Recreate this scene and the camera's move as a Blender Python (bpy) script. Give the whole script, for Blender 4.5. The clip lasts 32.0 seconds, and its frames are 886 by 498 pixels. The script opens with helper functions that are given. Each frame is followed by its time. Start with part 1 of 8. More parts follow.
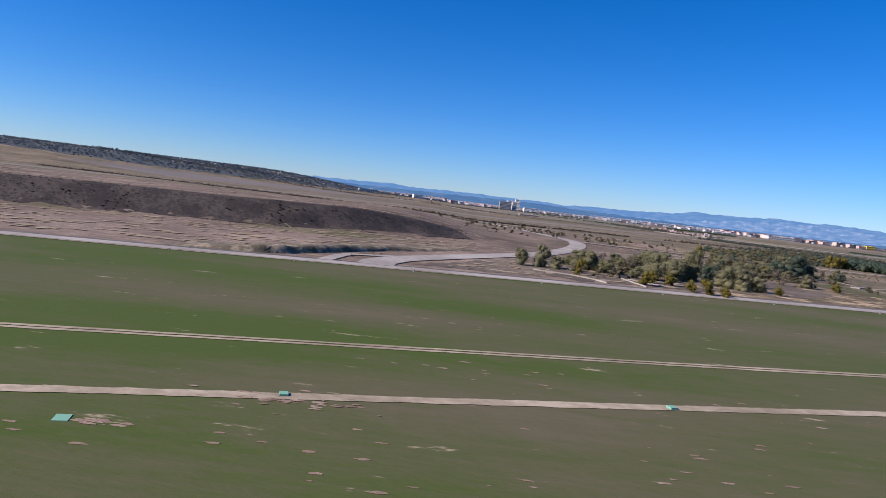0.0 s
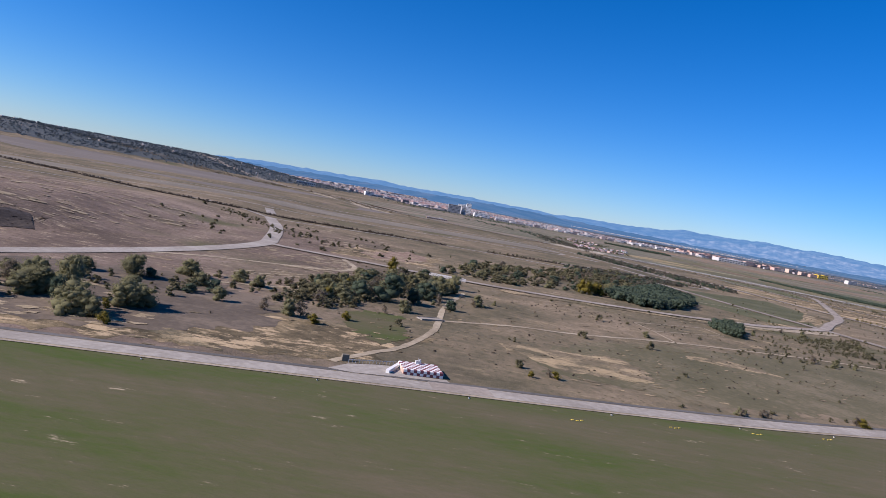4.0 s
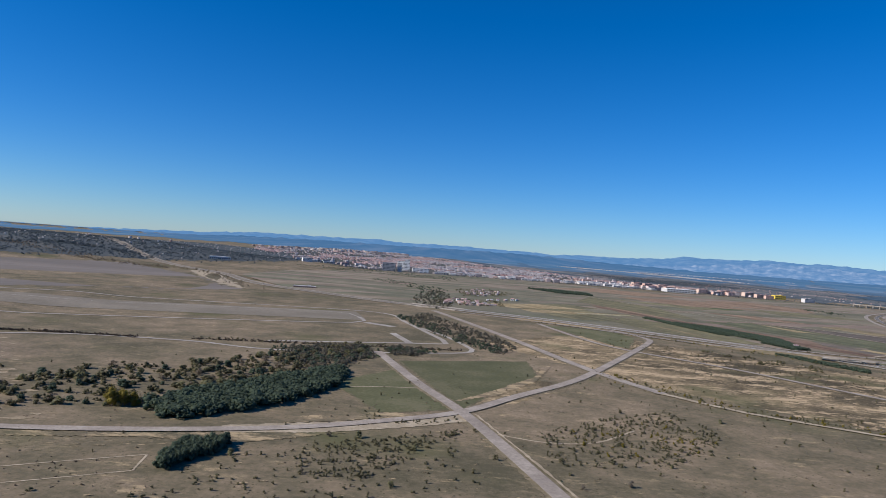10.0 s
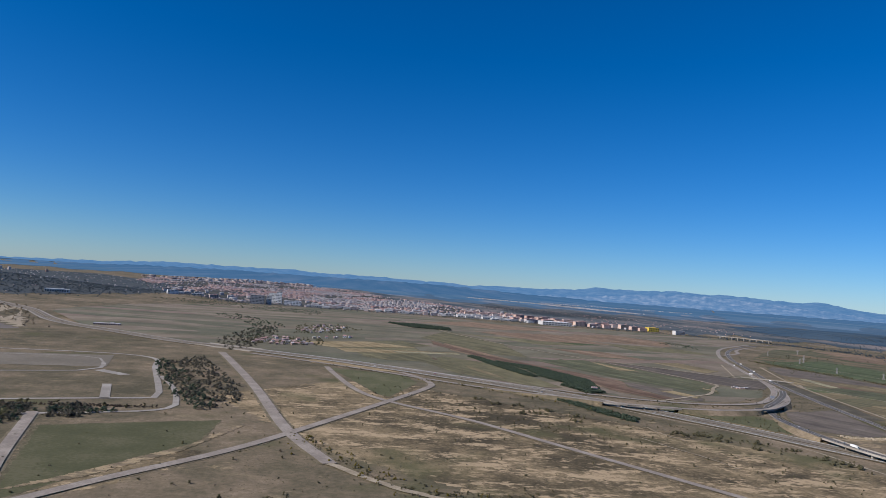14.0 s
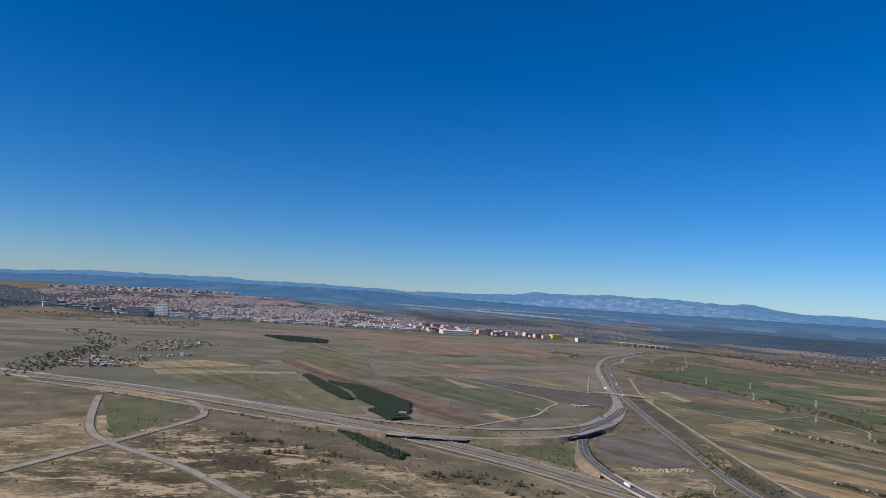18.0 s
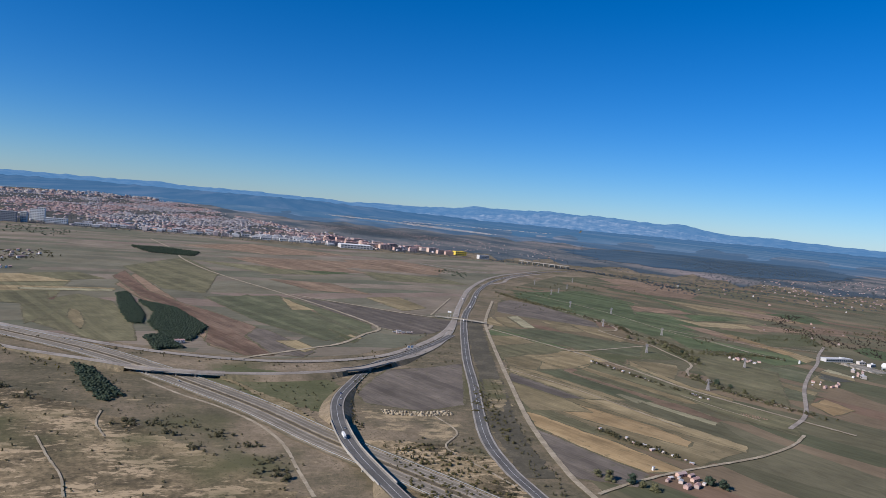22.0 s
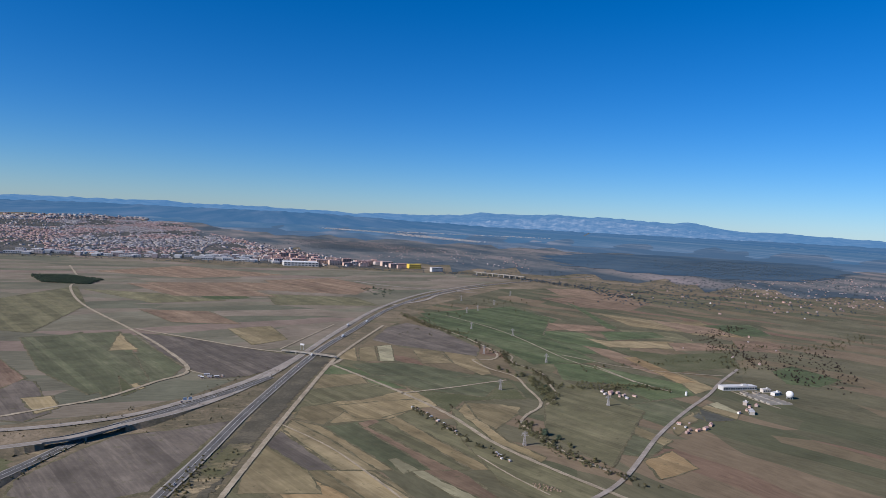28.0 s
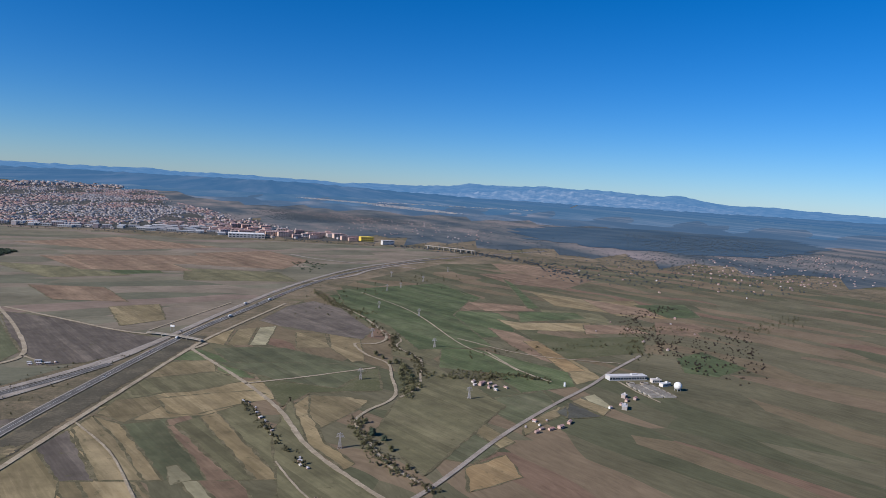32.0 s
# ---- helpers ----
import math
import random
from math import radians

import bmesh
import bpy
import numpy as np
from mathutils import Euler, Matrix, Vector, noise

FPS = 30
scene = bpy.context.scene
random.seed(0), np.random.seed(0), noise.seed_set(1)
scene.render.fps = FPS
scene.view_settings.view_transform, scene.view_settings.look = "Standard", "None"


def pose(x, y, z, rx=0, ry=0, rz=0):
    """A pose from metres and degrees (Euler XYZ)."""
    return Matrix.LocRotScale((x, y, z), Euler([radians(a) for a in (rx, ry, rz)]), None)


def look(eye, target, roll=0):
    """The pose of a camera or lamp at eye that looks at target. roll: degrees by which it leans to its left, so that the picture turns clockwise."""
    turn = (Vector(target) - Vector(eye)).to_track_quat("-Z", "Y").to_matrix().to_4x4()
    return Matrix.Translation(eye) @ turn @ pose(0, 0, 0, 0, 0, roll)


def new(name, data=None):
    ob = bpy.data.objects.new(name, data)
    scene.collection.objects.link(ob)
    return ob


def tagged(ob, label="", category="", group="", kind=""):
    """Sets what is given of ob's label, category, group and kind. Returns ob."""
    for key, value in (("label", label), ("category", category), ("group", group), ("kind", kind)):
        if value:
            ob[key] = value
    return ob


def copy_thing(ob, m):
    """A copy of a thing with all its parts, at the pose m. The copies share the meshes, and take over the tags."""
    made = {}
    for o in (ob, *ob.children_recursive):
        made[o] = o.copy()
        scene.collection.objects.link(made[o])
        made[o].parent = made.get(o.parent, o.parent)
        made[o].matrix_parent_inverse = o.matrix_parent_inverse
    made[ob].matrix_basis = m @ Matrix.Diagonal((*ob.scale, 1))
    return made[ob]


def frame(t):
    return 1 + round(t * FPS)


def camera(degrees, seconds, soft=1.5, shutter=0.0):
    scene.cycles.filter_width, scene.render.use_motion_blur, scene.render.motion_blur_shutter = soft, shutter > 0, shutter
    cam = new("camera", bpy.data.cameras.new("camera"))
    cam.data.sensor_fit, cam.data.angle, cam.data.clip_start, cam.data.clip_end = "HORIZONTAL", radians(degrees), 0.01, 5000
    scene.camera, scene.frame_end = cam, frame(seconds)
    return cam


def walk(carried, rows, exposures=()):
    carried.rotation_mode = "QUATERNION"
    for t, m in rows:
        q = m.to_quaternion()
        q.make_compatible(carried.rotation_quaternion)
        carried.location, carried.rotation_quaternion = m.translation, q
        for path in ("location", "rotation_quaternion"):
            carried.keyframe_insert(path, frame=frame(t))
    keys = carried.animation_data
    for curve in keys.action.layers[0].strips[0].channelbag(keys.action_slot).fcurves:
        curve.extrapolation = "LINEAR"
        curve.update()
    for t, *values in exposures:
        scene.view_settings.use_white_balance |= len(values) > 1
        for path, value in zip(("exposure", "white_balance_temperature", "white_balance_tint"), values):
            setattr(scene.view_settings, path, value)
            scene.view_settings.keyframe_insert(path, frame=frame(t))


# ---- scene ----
import itertools

EXPO = [(0.0, 0.64, 6500, 20), (3.5, 0.64, 6500, 20), (6.0, 0.52, 6500, 10), (8.5, 0.48, 6500, 10), (10.0, 0.46, 6500, 10), (11.5, 0.30, 6500, 10), (13.0, 0.24, 6500, 10), (19.5, 0.22, 6450, 10), (22.0, 0.30, 6350, 10), (24.5, 0.34, 6350, 10), (28.0, 0.30, 6350, 10), (32.0, 0.28, 6350, 10)]
cam = camera(64.99, 32.0, soft=0.8)
PATH = [
    (0.0, pose(-61.84, -20.70, 5.18, 85.77, -6.32, 0.53)),
    (0.5, pose(-55.71, -18.65, 5.80, 85.73, -6.37, 0.44)),
    (1.0, pose(-49.58, -16.59, 6.44, 85.90, -6.59, 0.45)),
    (1.5, pose(-43.46, -14.52, 7.10, 85.92, -6.67, 0.46)),
    (2.0, pose(-37.35, -12.45, 7.83, 85.95, -8.17, 0.47)),
    (2.5, pose(-31.25, -10.37, 8.63, 86.04, -8.56, 0.43)),
    (3.0, pose(-25.18, -8.32, 9.50, 86.06, -9.37, 0.50)),
    (3.5, pose(-19.13, -6.30, 10.40, 86.05, -10.26, 0.41)),
    (5.5, pose(4.14, 0.88, 14.70, 85.06, -9.77, 0.11)),
    (6.0, pose(9.95, 2.71, 15.81, 84.80, -9.60, 0.34)),
    (6.5, pose(15.73, 4.56, 16.91, 84.61, -9.61, 0.54)),
    (7.0, pose(21.50, 6.44, 17.98, 84.46, -9.15, 0.68)),
    (7.5, pose(27.28, 8.41, 19.05, 84.24, -8.62, 0.77)),
    (8.0, pose(33.06, 10.50, 20.11, 84.15, -7.45, 0.90)),
    (8.5, pose(38.88, 12.71, 21.17, 84.33, -7.00, 1.05)),
    (9.0, pose(44.74, 15.04, 22.19, 86.26, -5.80, 1.07)),
    (9.5, pose(50.63, 17.44, 23.10, 88.30, -4.89, 1.03)),
    (10.0, pose(56.50, 19.85, 23.89, 90.07, -4.16, 0.98)),
    (10.5, pose(62.33, 22.26, 24.58, 91.19, -4.74, 0.79)),
    (11.0, pose(68.10, 24.67, 25.19, 92.09, -4.54, 0.13)),
    (11.5, pose(73.80, 27.09, 25.77, 92.64, -3.59, -1.36)),
    (12.0, pose(79.47, 29.56, 26.34, 92.74, -4.72, -2.24)),
    (12.5, pose(85.14, 32.07, 26.92, 92.87, -5.13, -2.76)),
    (13.0, pose(90.83, 34.63, 27.52, 92.88, -5.16, -3.74)),
    (13.5, pose(96.54, 37.21, 28.15, 92.91, -4.76, -4.65)),
    (14.0, pose(102.26, 39.80, 28.80, 93.03, -4.25, -5.35)),
    (14.5, pose(107.96, 42.35, 29.45, 93.33, -4.10, -5.85)),
    (15.0, pose(113.65, 44.85, 30.11, 93.70, -4.53, -6.57)),
    (15.5, pose(119.32, 47.29, 30.77, 93.89, -4.19, -7.14)),
    (17.5, pose(141.77, 55.68, 33.46, 93.90, -3.68, -9.31)),
    (18.0, pose(147.29, 57.34, 34.07, 93.80, -3.61, -9.82)),
    (18.5, pose(152.78, 58.94, 34.67, 93.59, -3.40, -10.36)),
    (19.0, pose(158.24, 60.49, 35.25, 93.32, -3.54, -10.96)),
    (19.5, pose(163.65, 62.00, 35.83, 92.75, -3.98, -11.67)),
    (20.0, pose(169.02, 63.49, 36.42, 91.34, -4.34, -12.43)),
    (20.5, pose(174.34, 64.97, 37.02, 89.84, -4.84, -13.11)),
    (21.0, pose(179.62, 66.46, 37.63, 88.48, -5.44, -13.71)),
    (21.5, pose(184.89, 67.97, 38.26, 87.61, -5.31, -14.18)),
    (22.0, pose(190.16, 69.48, 38.88, 86.91, -5.25, -14.25)),
    (22.5, pose(195.44, 71.01, 39.47, 86.15, -5.14, -14.24)),
    (23.0, pose(200.73, 72.55, 40.05, 85.35, -5.37, -14.17)),
    (23.5, pose(206.01, 74.13, 40.63, 84.72, -5.24, -14.10)),
    (24.0, pose(211.27, 75.74, 41.21, 84.56, -4.58, -13.81)),
    (24.5, pose(216.52, 77.35, 41.80, 84.91, -2.55, -13.65)),
    (25.0, pose(221.72, 78.96, 42.39, 85.27, -3.96, -13.76)),
    (25.5, pose(226.88, 80.55, 42.98, 86.06, -3.74, -14.05)),
    (27.5, pose(246.36, 86.41, 45.28, 87.24, -3.78, -13.18)),
    (28.0, pose(251.08, 87.63, 45.73, 87.42, -3.01, -13.06)),
    (28.5, pose(255.78, 88.78, 46.15, 88.07, -2.62, -13.12)),
    (29.0, pose(260.44, 89.89, 46.55, 88.08, -2.65, -13.11)),
    (29.5, pose(265.07, 90.96, 46.93, 88.01, -2.75, -13.10)),
    (30.0, pose(269.67, 92.00, 47.28, 87.96, -3.66, -13.20)),
    (30.5, pose(274.25, 93.02, 47.63, 86.48, -4.11, -13.38)),
    (31.0, pose(278.81, 94.01, 47.96, 86.11, -4.63, -13.42)),
    (31.5, pose(283.36, 94.98, 48.28, 85.55, -4.43, -13.50)),
    (32.0, pose(287.89, 95.93, 48.60, 85.04, -3.58, -13.59)),
]
walk(cam, PATH, exposures=EXPO)


# ---------------------------------------------------------------- light
SUN_AZ, SUN_EL = radians(-107), radians(33)      # azimuth from +y, clockwise
world = bpy.data.worlds.new("sky")
scene.world = world
world.use_nodes = True
wn = world.node_tree
sky = wn.nodes.new("ShaderNodeTexSky")
sky.sky_type, sky.sun_disc = "NISHITA", False
sky.sun_elevation, sky.sun_rotation = SUN_EL, SUN_AZ
sky.altitude, sky.air_density, sky.dust_density, sky.ozone_density = 1000, 1.0, 0.12, 6.0
vivid = wn.nodes.new("ShaderNodeHueSaturation")
vivid.inputs["Saturation"].default_value, vivid.inputs["Value"].default_value = 1.19, 0.93
tint = wn.nodes.new("ShaderNodeMix")
tint.data_type, tint.blend_type = "RGBA", "MULTIPLY"
tint.inputs["Factor"].default_value = 1.0
tint.inputs["B"].default_value = (0.665, 0.80, 1.01, 1)
wn.links.new(sky.outputs[0], tint.inputs["A"])
wn.links.new(tint.outputs["Result"], vivid.inputs["Color"])
wn.links.new(vivid.outputs[0], wn.nodes["Background"].inputs[0])
wn.nodes["Background"].inputs[1].default_value = 0.09
sun = new("sun", bpy.data.lights.new("sun", "SUN"))
sun.data.energy, sun.data.angle, sun.data.color = 4.6, radians(0.6), (1.0, 0.93, 0.86)
sun.matrix_world = look((0, 0, 500), (-500 * math.cos(SUN_EL) * math.sin(SUN_AZ), -500 * math.cos(SUN_EL) * math.cos(SUN_AZ),
                                      500 - 500 * math.sin(SUN_EL)))


# ---------------------------------------------------------------- materials
def nodes_of(name, rough=0.9, spec=0.2):
    m = bpy.data.materials.new(name)
    m.use_nodes = True
    bsdf = m.node_tree.nodes["Principled BSDF"]
    bsdf.inputs["Roughness"].default_value = rough
    bsdf.inputs["Specular IOR Level"].default_value = spec
    return m, m.node_tree.nodes.new, m.node_tree.links.new, bsdf


def ramp_of(N, stops):
    r = N("ShaderNodeValToRGB")
    while len(r.color_ramp.elements) < len(stops):
        r.color_ramp.elements.new(0.5)
    for e, (p, c) in zip(r.color_ramp.elements, stops):
        e.position, e.color = p, (*c, 1)
    return r


def noise_of(N, L, vec, scale, detail=5.0, rough=0.6):
    n = N("ShaderNodeTexNoise")
    n.inputs["Scale"].default_value, n.inputs["Detail"].default_value, n.inputs["Roughness"].default_value = scale, detail, rough
    L(vec, n.inputs["Vector"])
    return n


def blend(N, L, a, b, fac, kind="MIX"):
    m = N("ShaderNodeMix")
    m.data_type, m.blend_type = "RGBA", kind
    for v, s in ((a, "A"), (b, "B")):
        if isinstance(v, tuple):
            m.inputs[s].default_value = (*v, 1)
        else:
            L(v, m.inputs[s])
    if isinstance(fac, float):
        m.inputs["Factor"].default_value = fac
    else:
        L(fac, m.inputs["Factor"])
    return m.outputs["Result"]


def step_of(N, L, v, lo, hi):
    r = N("ShaderNodeMapRange")
    r.interpolation_type = "SMOOTHSTEP"
    L(v, r.inputs["Value"])
    r.inputs["From Min"].default_value, r.inputs["From Max"].default_value = lo, hi
    return r.outputs["Result"]


def bump_to(N, L, bsdf, h, strength, dist):
    b = N("ShaderNodeBump")
    b.inputs["Strength"].default_value, b.inputs["Distance"].default_value = strength, dist
    L(h, b.inputs["Height"])
    L(b.outputs[0], bsdf.inputs["Normal"])


def surface(name, colours, wide=0.2, fine=3.0, rough=0.9, bump=0.3, stretch=None, random_tone=0.0, strips=0.0):
    """A weathered surface: a wide and a fine noise blend the given colours; stretch=(degrees, ratio) draws it out along a line."""
    m, N, L, bsdf = nodes_of(name, rough)
    vec = N("ShaderNodeNewGeometry").outputs["Position"]
    if stretch:
        mp = N("ShaderNodeMapping")
        mp.inputs["Rotation"].default_value = (0, 0, radians(-stretch[0]))
        mp.inputs["Scale"].default_value = (1.0 / stretch[1], 1.0, 1.0)
        mp.vector_type = "POINT"
        rot = N("ShaderNodeVectorRotate")
        rot.rotation_type = "Z_AXIS"
        rot.inputs["Angle"].default_value = radians(-stretch[0])
        L(vec, rot.inputs["Vector"])
        mp.inputs["Rotation"].default_value = (0, 0, 0)
        L(rot.outputs[0], mp.inputs["Vector"])
        vec2 = mp.outputs[0]
    else:
        vec2 = vec
    a, b = noise_of(N, L, vec2, wide, 4.0), noise_of(N, L, vec2, fine, 4.0, 0.65)
    s = N("ShaderNodeMath")
    s.operation = "MULTIPLY_ADD"
    L(b.outputs["Fac"], s.inputs[0])
    s.inputs[1].default_value = 0.7
    L(a.outputs["Fac"], s.inputs[2])
    n = len(colours)
    r = ramp_of(N, [(0.62 + 0.46 * k / max(1, n - 1), c) for k, c in enumerate(colours)])
    L(s.outputs[0], r.inputs[0])
    col = r.outputs[0]
    if strips:
        sep = N("ShaderNodeSeparateXYZ")
        L(rot.outputs[0], sep.inputs[0])
        wob = N("ShaderNodeMath")
        wob.operation = "MULTIPLY_ADD"
        L(a.outputs["Fac"], wob.inputs[0])
        wob.inputs[1].default_value = 1.5
        L(sep.outputs["Y"], wob.inputs[2])
        div = N("ShaderNodeMath")
        div.operation = "DIVIDE"
        L(wob.outputs[0], div.inputs[0])
        div.inputs[1].default_value = strips
        flo = N("ShaderNodeMath")
        flo.operation = "FLOOR"
        L(div.outputs[0], flo.inputs[0])
        wn_ = N("ShaderNodeTexWhiteNoise")
        wn_.noise_dimensions = "1D"
        L(flo.outputs[0], wn_.inputs["W"])
        lv = N("ShaderNodeMapRange")
        L(wn_.outputs["Value"], lv.inputs["Value"])
        lv.inputs["To Min"].default_value, lv.inputs["To Max"].default_value = 0.84, 1.15
        hs = N("ShaderNodeHueSaturation")
        L(col, hs.inputs["Color"])
        L(lv.outputs[0], hs.inputs["Value"])
        col = hs.outputs[0]
        blot = noise_of(N, L, vec, 0.13, 5.0, 0.65)
        lv2 = N("ShaderNodeMapRange")
        L(blot.outputs["Fac"], lv2.inputs["Value"])
        lv2.inputs["From Min"].default_value, lv2.inputs["From Max"].default_value = 0.3, 0.7
        lv2.inputs["To Min"].default_value, lv2.inputs["To Max"].default_value = 0.70, 1.28
        hs2 = N("ShaderNodeHueSaturation")
        L(col, hs2.inputs["Color"])
        L(lv2.outputs[0], hs2.inputs["Value"])
        col = blend(N, L, hs2.outputs[0], (0.105, 0.094, 0.05), step_of(N, L, noise_of(N, L, vec, 0.45, 5.0, 0.75).outputs["Fac"], 0.56, 0.72))
    if random_tone:
        info = N("ShaderNodeObjectInfo")
        k = N("ShaderNodeMapRange")
        L(info.outputs["Random"], k.inputs["Value"])
        k.inputs["To Min"].default_value, k.inputs["To Max"].default_value = 1 - random_tone, 1 + random_tone
        hsv = N("ShaderNodeHueSaturation")
        L(col, hsv.inputs["Color"])
        L(k.outputs[0], hsv.inputs["Value"])
        col = hsv.outputs[0]
    L(col, bsdf.inputs["Base Color"])
    if bump:
        bump_to(N, L, bsdf, b.outputs["Fac"], bump, 0.06)
    return m


EARTH = [(0.30, (0.088, 0.079, 0.049)), (0.45, (0.140, 0.117, 0.075)), (0.57, (0.196, 0.154, 0.102)), (0.70, (0.278, 0.216, 0.148))]
GOLDEN = [(0.34, (0.070, 0.058, 0.036)), (0.46, (0.140, 0.110, 0.066)), (0.56, (0.240, 0.184, 0.108)), (0.70, (0.350, 0.265, 0.160))]
RUST = [(0.30, (0.095, 0.072, 0.056)), (0.45, (0.150, 0.112, 0.088)), (0.57, (0.205, 0.155, 0.122)), (0.70, (0.290, 0.222, 0.172))]


def steppe(name, lo, hi, grain, fleck=0.0, rusty=False, tones=EARTH, bare_tone=(0.38, 0.292, 0.175)):
    m, N, L, bsdf = nodes_of(name, 0.95, 0.1)
    vec = N("ShaderNodeNewGeometry").outputs["Position"]
    wide, mid = noise_of(N, L, vec, 0.018, 4.0), noise_of(N, L, vec, 0.11, 5.0, 0.65)
    fine, thin = noise_of(N, L, vec, 1.1, 5.0, 0.7), noise_of(N, L, vec, 6.0, 3.0, 0.7)
    r = ramp_of(N, tones)
    s = N("ShaderNodeMath")
    s.operation = "MULTIPLY_ADD"
    L(fine.outputs["Fac"], s.inputs[0])
    s.inputs[1].default_value = 0.50
    q = N("ShaderNodeMath")
    q.operation = "MULTIPLY_ADD"
    L(mid.outputs["Fac"], q.inputs[0])
    q.inputs[1].default_value = 0.78
    p = N("ShaderNodeMath")
    p.operation = "MULTIPLY_ADD"
    L(wide.outputs["Fac"], p.inputs[0])
    p.inputs[1].default_value, p.inputs[2].default_value = 0.78, -0.54
    L(p.outputs[0], q.inputs[2])
    L(q.outputs[0], s.inputs[2])
    L(s.outputs[0], r.inputs[0])
    col = r.outputs[0]
    red = None
    if rusty:
        # the soil turns reddish, streaked with pale dry grass, towards the west
        rr, split, west = ramp_of(N, RUST), N("ShaderNodeSeparateXYZ"), N("ShaderNodeMath")
        L(s.outputs[0], rr.inputs[0])
        L(vec, split.inputs[0])
        west.operation = "MULTIPLY_ADD"
        L(noise_of(N, L, vec, 0.05, 4.0).outputs["Fac"], west.inputs[0])
        west.inputs[1].default_value = 60.0
        L(split.outputs["X"], west.inputs[2])
        near, both_ = step_of(N, L, split.outputs["Y"], 165.0, 120.0), N("ShaderNodeMath")
        both_.operation = "MULTIPLY"
        L(step_of(N, L, west.outputs[0], 20.0, -8.0), both_.inputs[0])
        L(near, both_.inputs[1])
        red = both_.outputs[0]
        col = blend(N, L, col, rr.outputs[0], red)
        lie = N("ShaderNodeMapping")
        lie.inputs["Rotation"].default_value, lie.inputs["Scale"].default_value = (0, 0, radians(-16)), (0.36, 1.0, 1.0)
        L(vec, lie.inputs["Vector"])
        hay = N("ShaderNodeMath")
        hay.operation = "MULTIPLY"
        L(red, hay.inputs[0])
        L(step_of(N, L, noise_of(N, L, lie.outputs[0], 0.9, 9.0, 0.76).outputs["Fac"], 0.54, 0.66), hay.inputs[1])
        col = blend(N, L, col, (0.36, 0.29, 0.20), hay.outputs[0])
        # thin straw streaks all over, thicker in some stretches
        streak, some, thin_hay = noise_of(N, L, lie.outputs[0], 0.40, 12.0, 0.82), noise_of(N, L, vec, 0.045, 4.0, 0.6), N("ShaderNodeMath")
        thin_hay.operation = "MULTIPLY"
        L(step_of(N, L, streak.outputs["Fac"], 0.53, 0.68), thin_hay.inputs[0])
        L(step_of(N, L, some.outputs["Fac"], 0.36, 0.54), thin_hay.inputs[1])
        col = blend(N, L, col, (0.34, 0.265, 0.16), thin_hay.outputs[0])
    # bare sandy patches, drawn out, where two noises agree
    mp = N("ShaderNodeMapping")
    mp.inputs["Rotation"].default_value, mp.inputs["Scale"].default_value = (0, 0, radians(-20)), (0.55, 1.0, 1.0)
    L(vec, mp.inputs["Vector"])
    bare = noise_of(N, L, mp.outputs[0], grain, 10.0, 0.76)
    small = noise_of(N, L, mp.outputs[0], grain * 5.5, 6.0, 0.7)
    both = N("ShaderNodeMix")
    both.data_type = "FLOAT"
    both.inputs[0].default_value = fleck
    L(bare.outputs["Fac"], both.inputs[2])
    L(small.outputs["Fac"], both.inputs[3])
    col = blend(N, L, col, bare_tone, step_of(N, L, both.outputs[0], lo, hi))
    # greener hollows
    lush = noise_of(N, L, vec, 0.03, 3.0)
    col = blend(N, L, col, (0.100, 0.098, 0.048), step_of(N, L, lush.outputs["Fac"], 0.55, 0.74))
    # tufts
    v = N("ShaderNodeTexVoronoi")
    v.inputs["Scale"].default_value = 1.7
    L(vec, v.inputs["Vector"])
    inv = N("ShaderNodeMath")
    inv.operation = "SUBTRACT"
    inv.inputs[0].default_value = 1.0
    L(step_of(N, L, v.outputs["Distance"], 0.10, 0.30), inv.inputs[1])
    part_of = N("ShaderNodeMath")
    part_of.operation = "MULTIPLY"
    L(inv.outputs[0], part_of.inputs[0])
    L(step_of(N, L, mid.outputs["Fac"], 0.42, 0.60), part_of.inputs[1])
    half = N("ShaderNodeMath")
    half.operation = "MULTIPLY"
    L(part_of.outputs[0], half.inputs[0])
    half.inputs[1].default_value = 0.75
    col = blend(N, L, col, (0.055, 0.055, 0.028), half.outputs[0])
    L(col, bsdf.inputs["Base Color"])
    h = N("ShaderNodeMath")
    h.operation = "MULTIPLY_ADD"
    L(thin.outputs["Fac"], h.inputs[0])
    h.inputs[1].default_value = 0.4
    L(fine.outputs["Fac"], h.inputs[2])
    bump_to(N, L, bsdf, h.outputs[0], 0.5, 0.2)
    return m


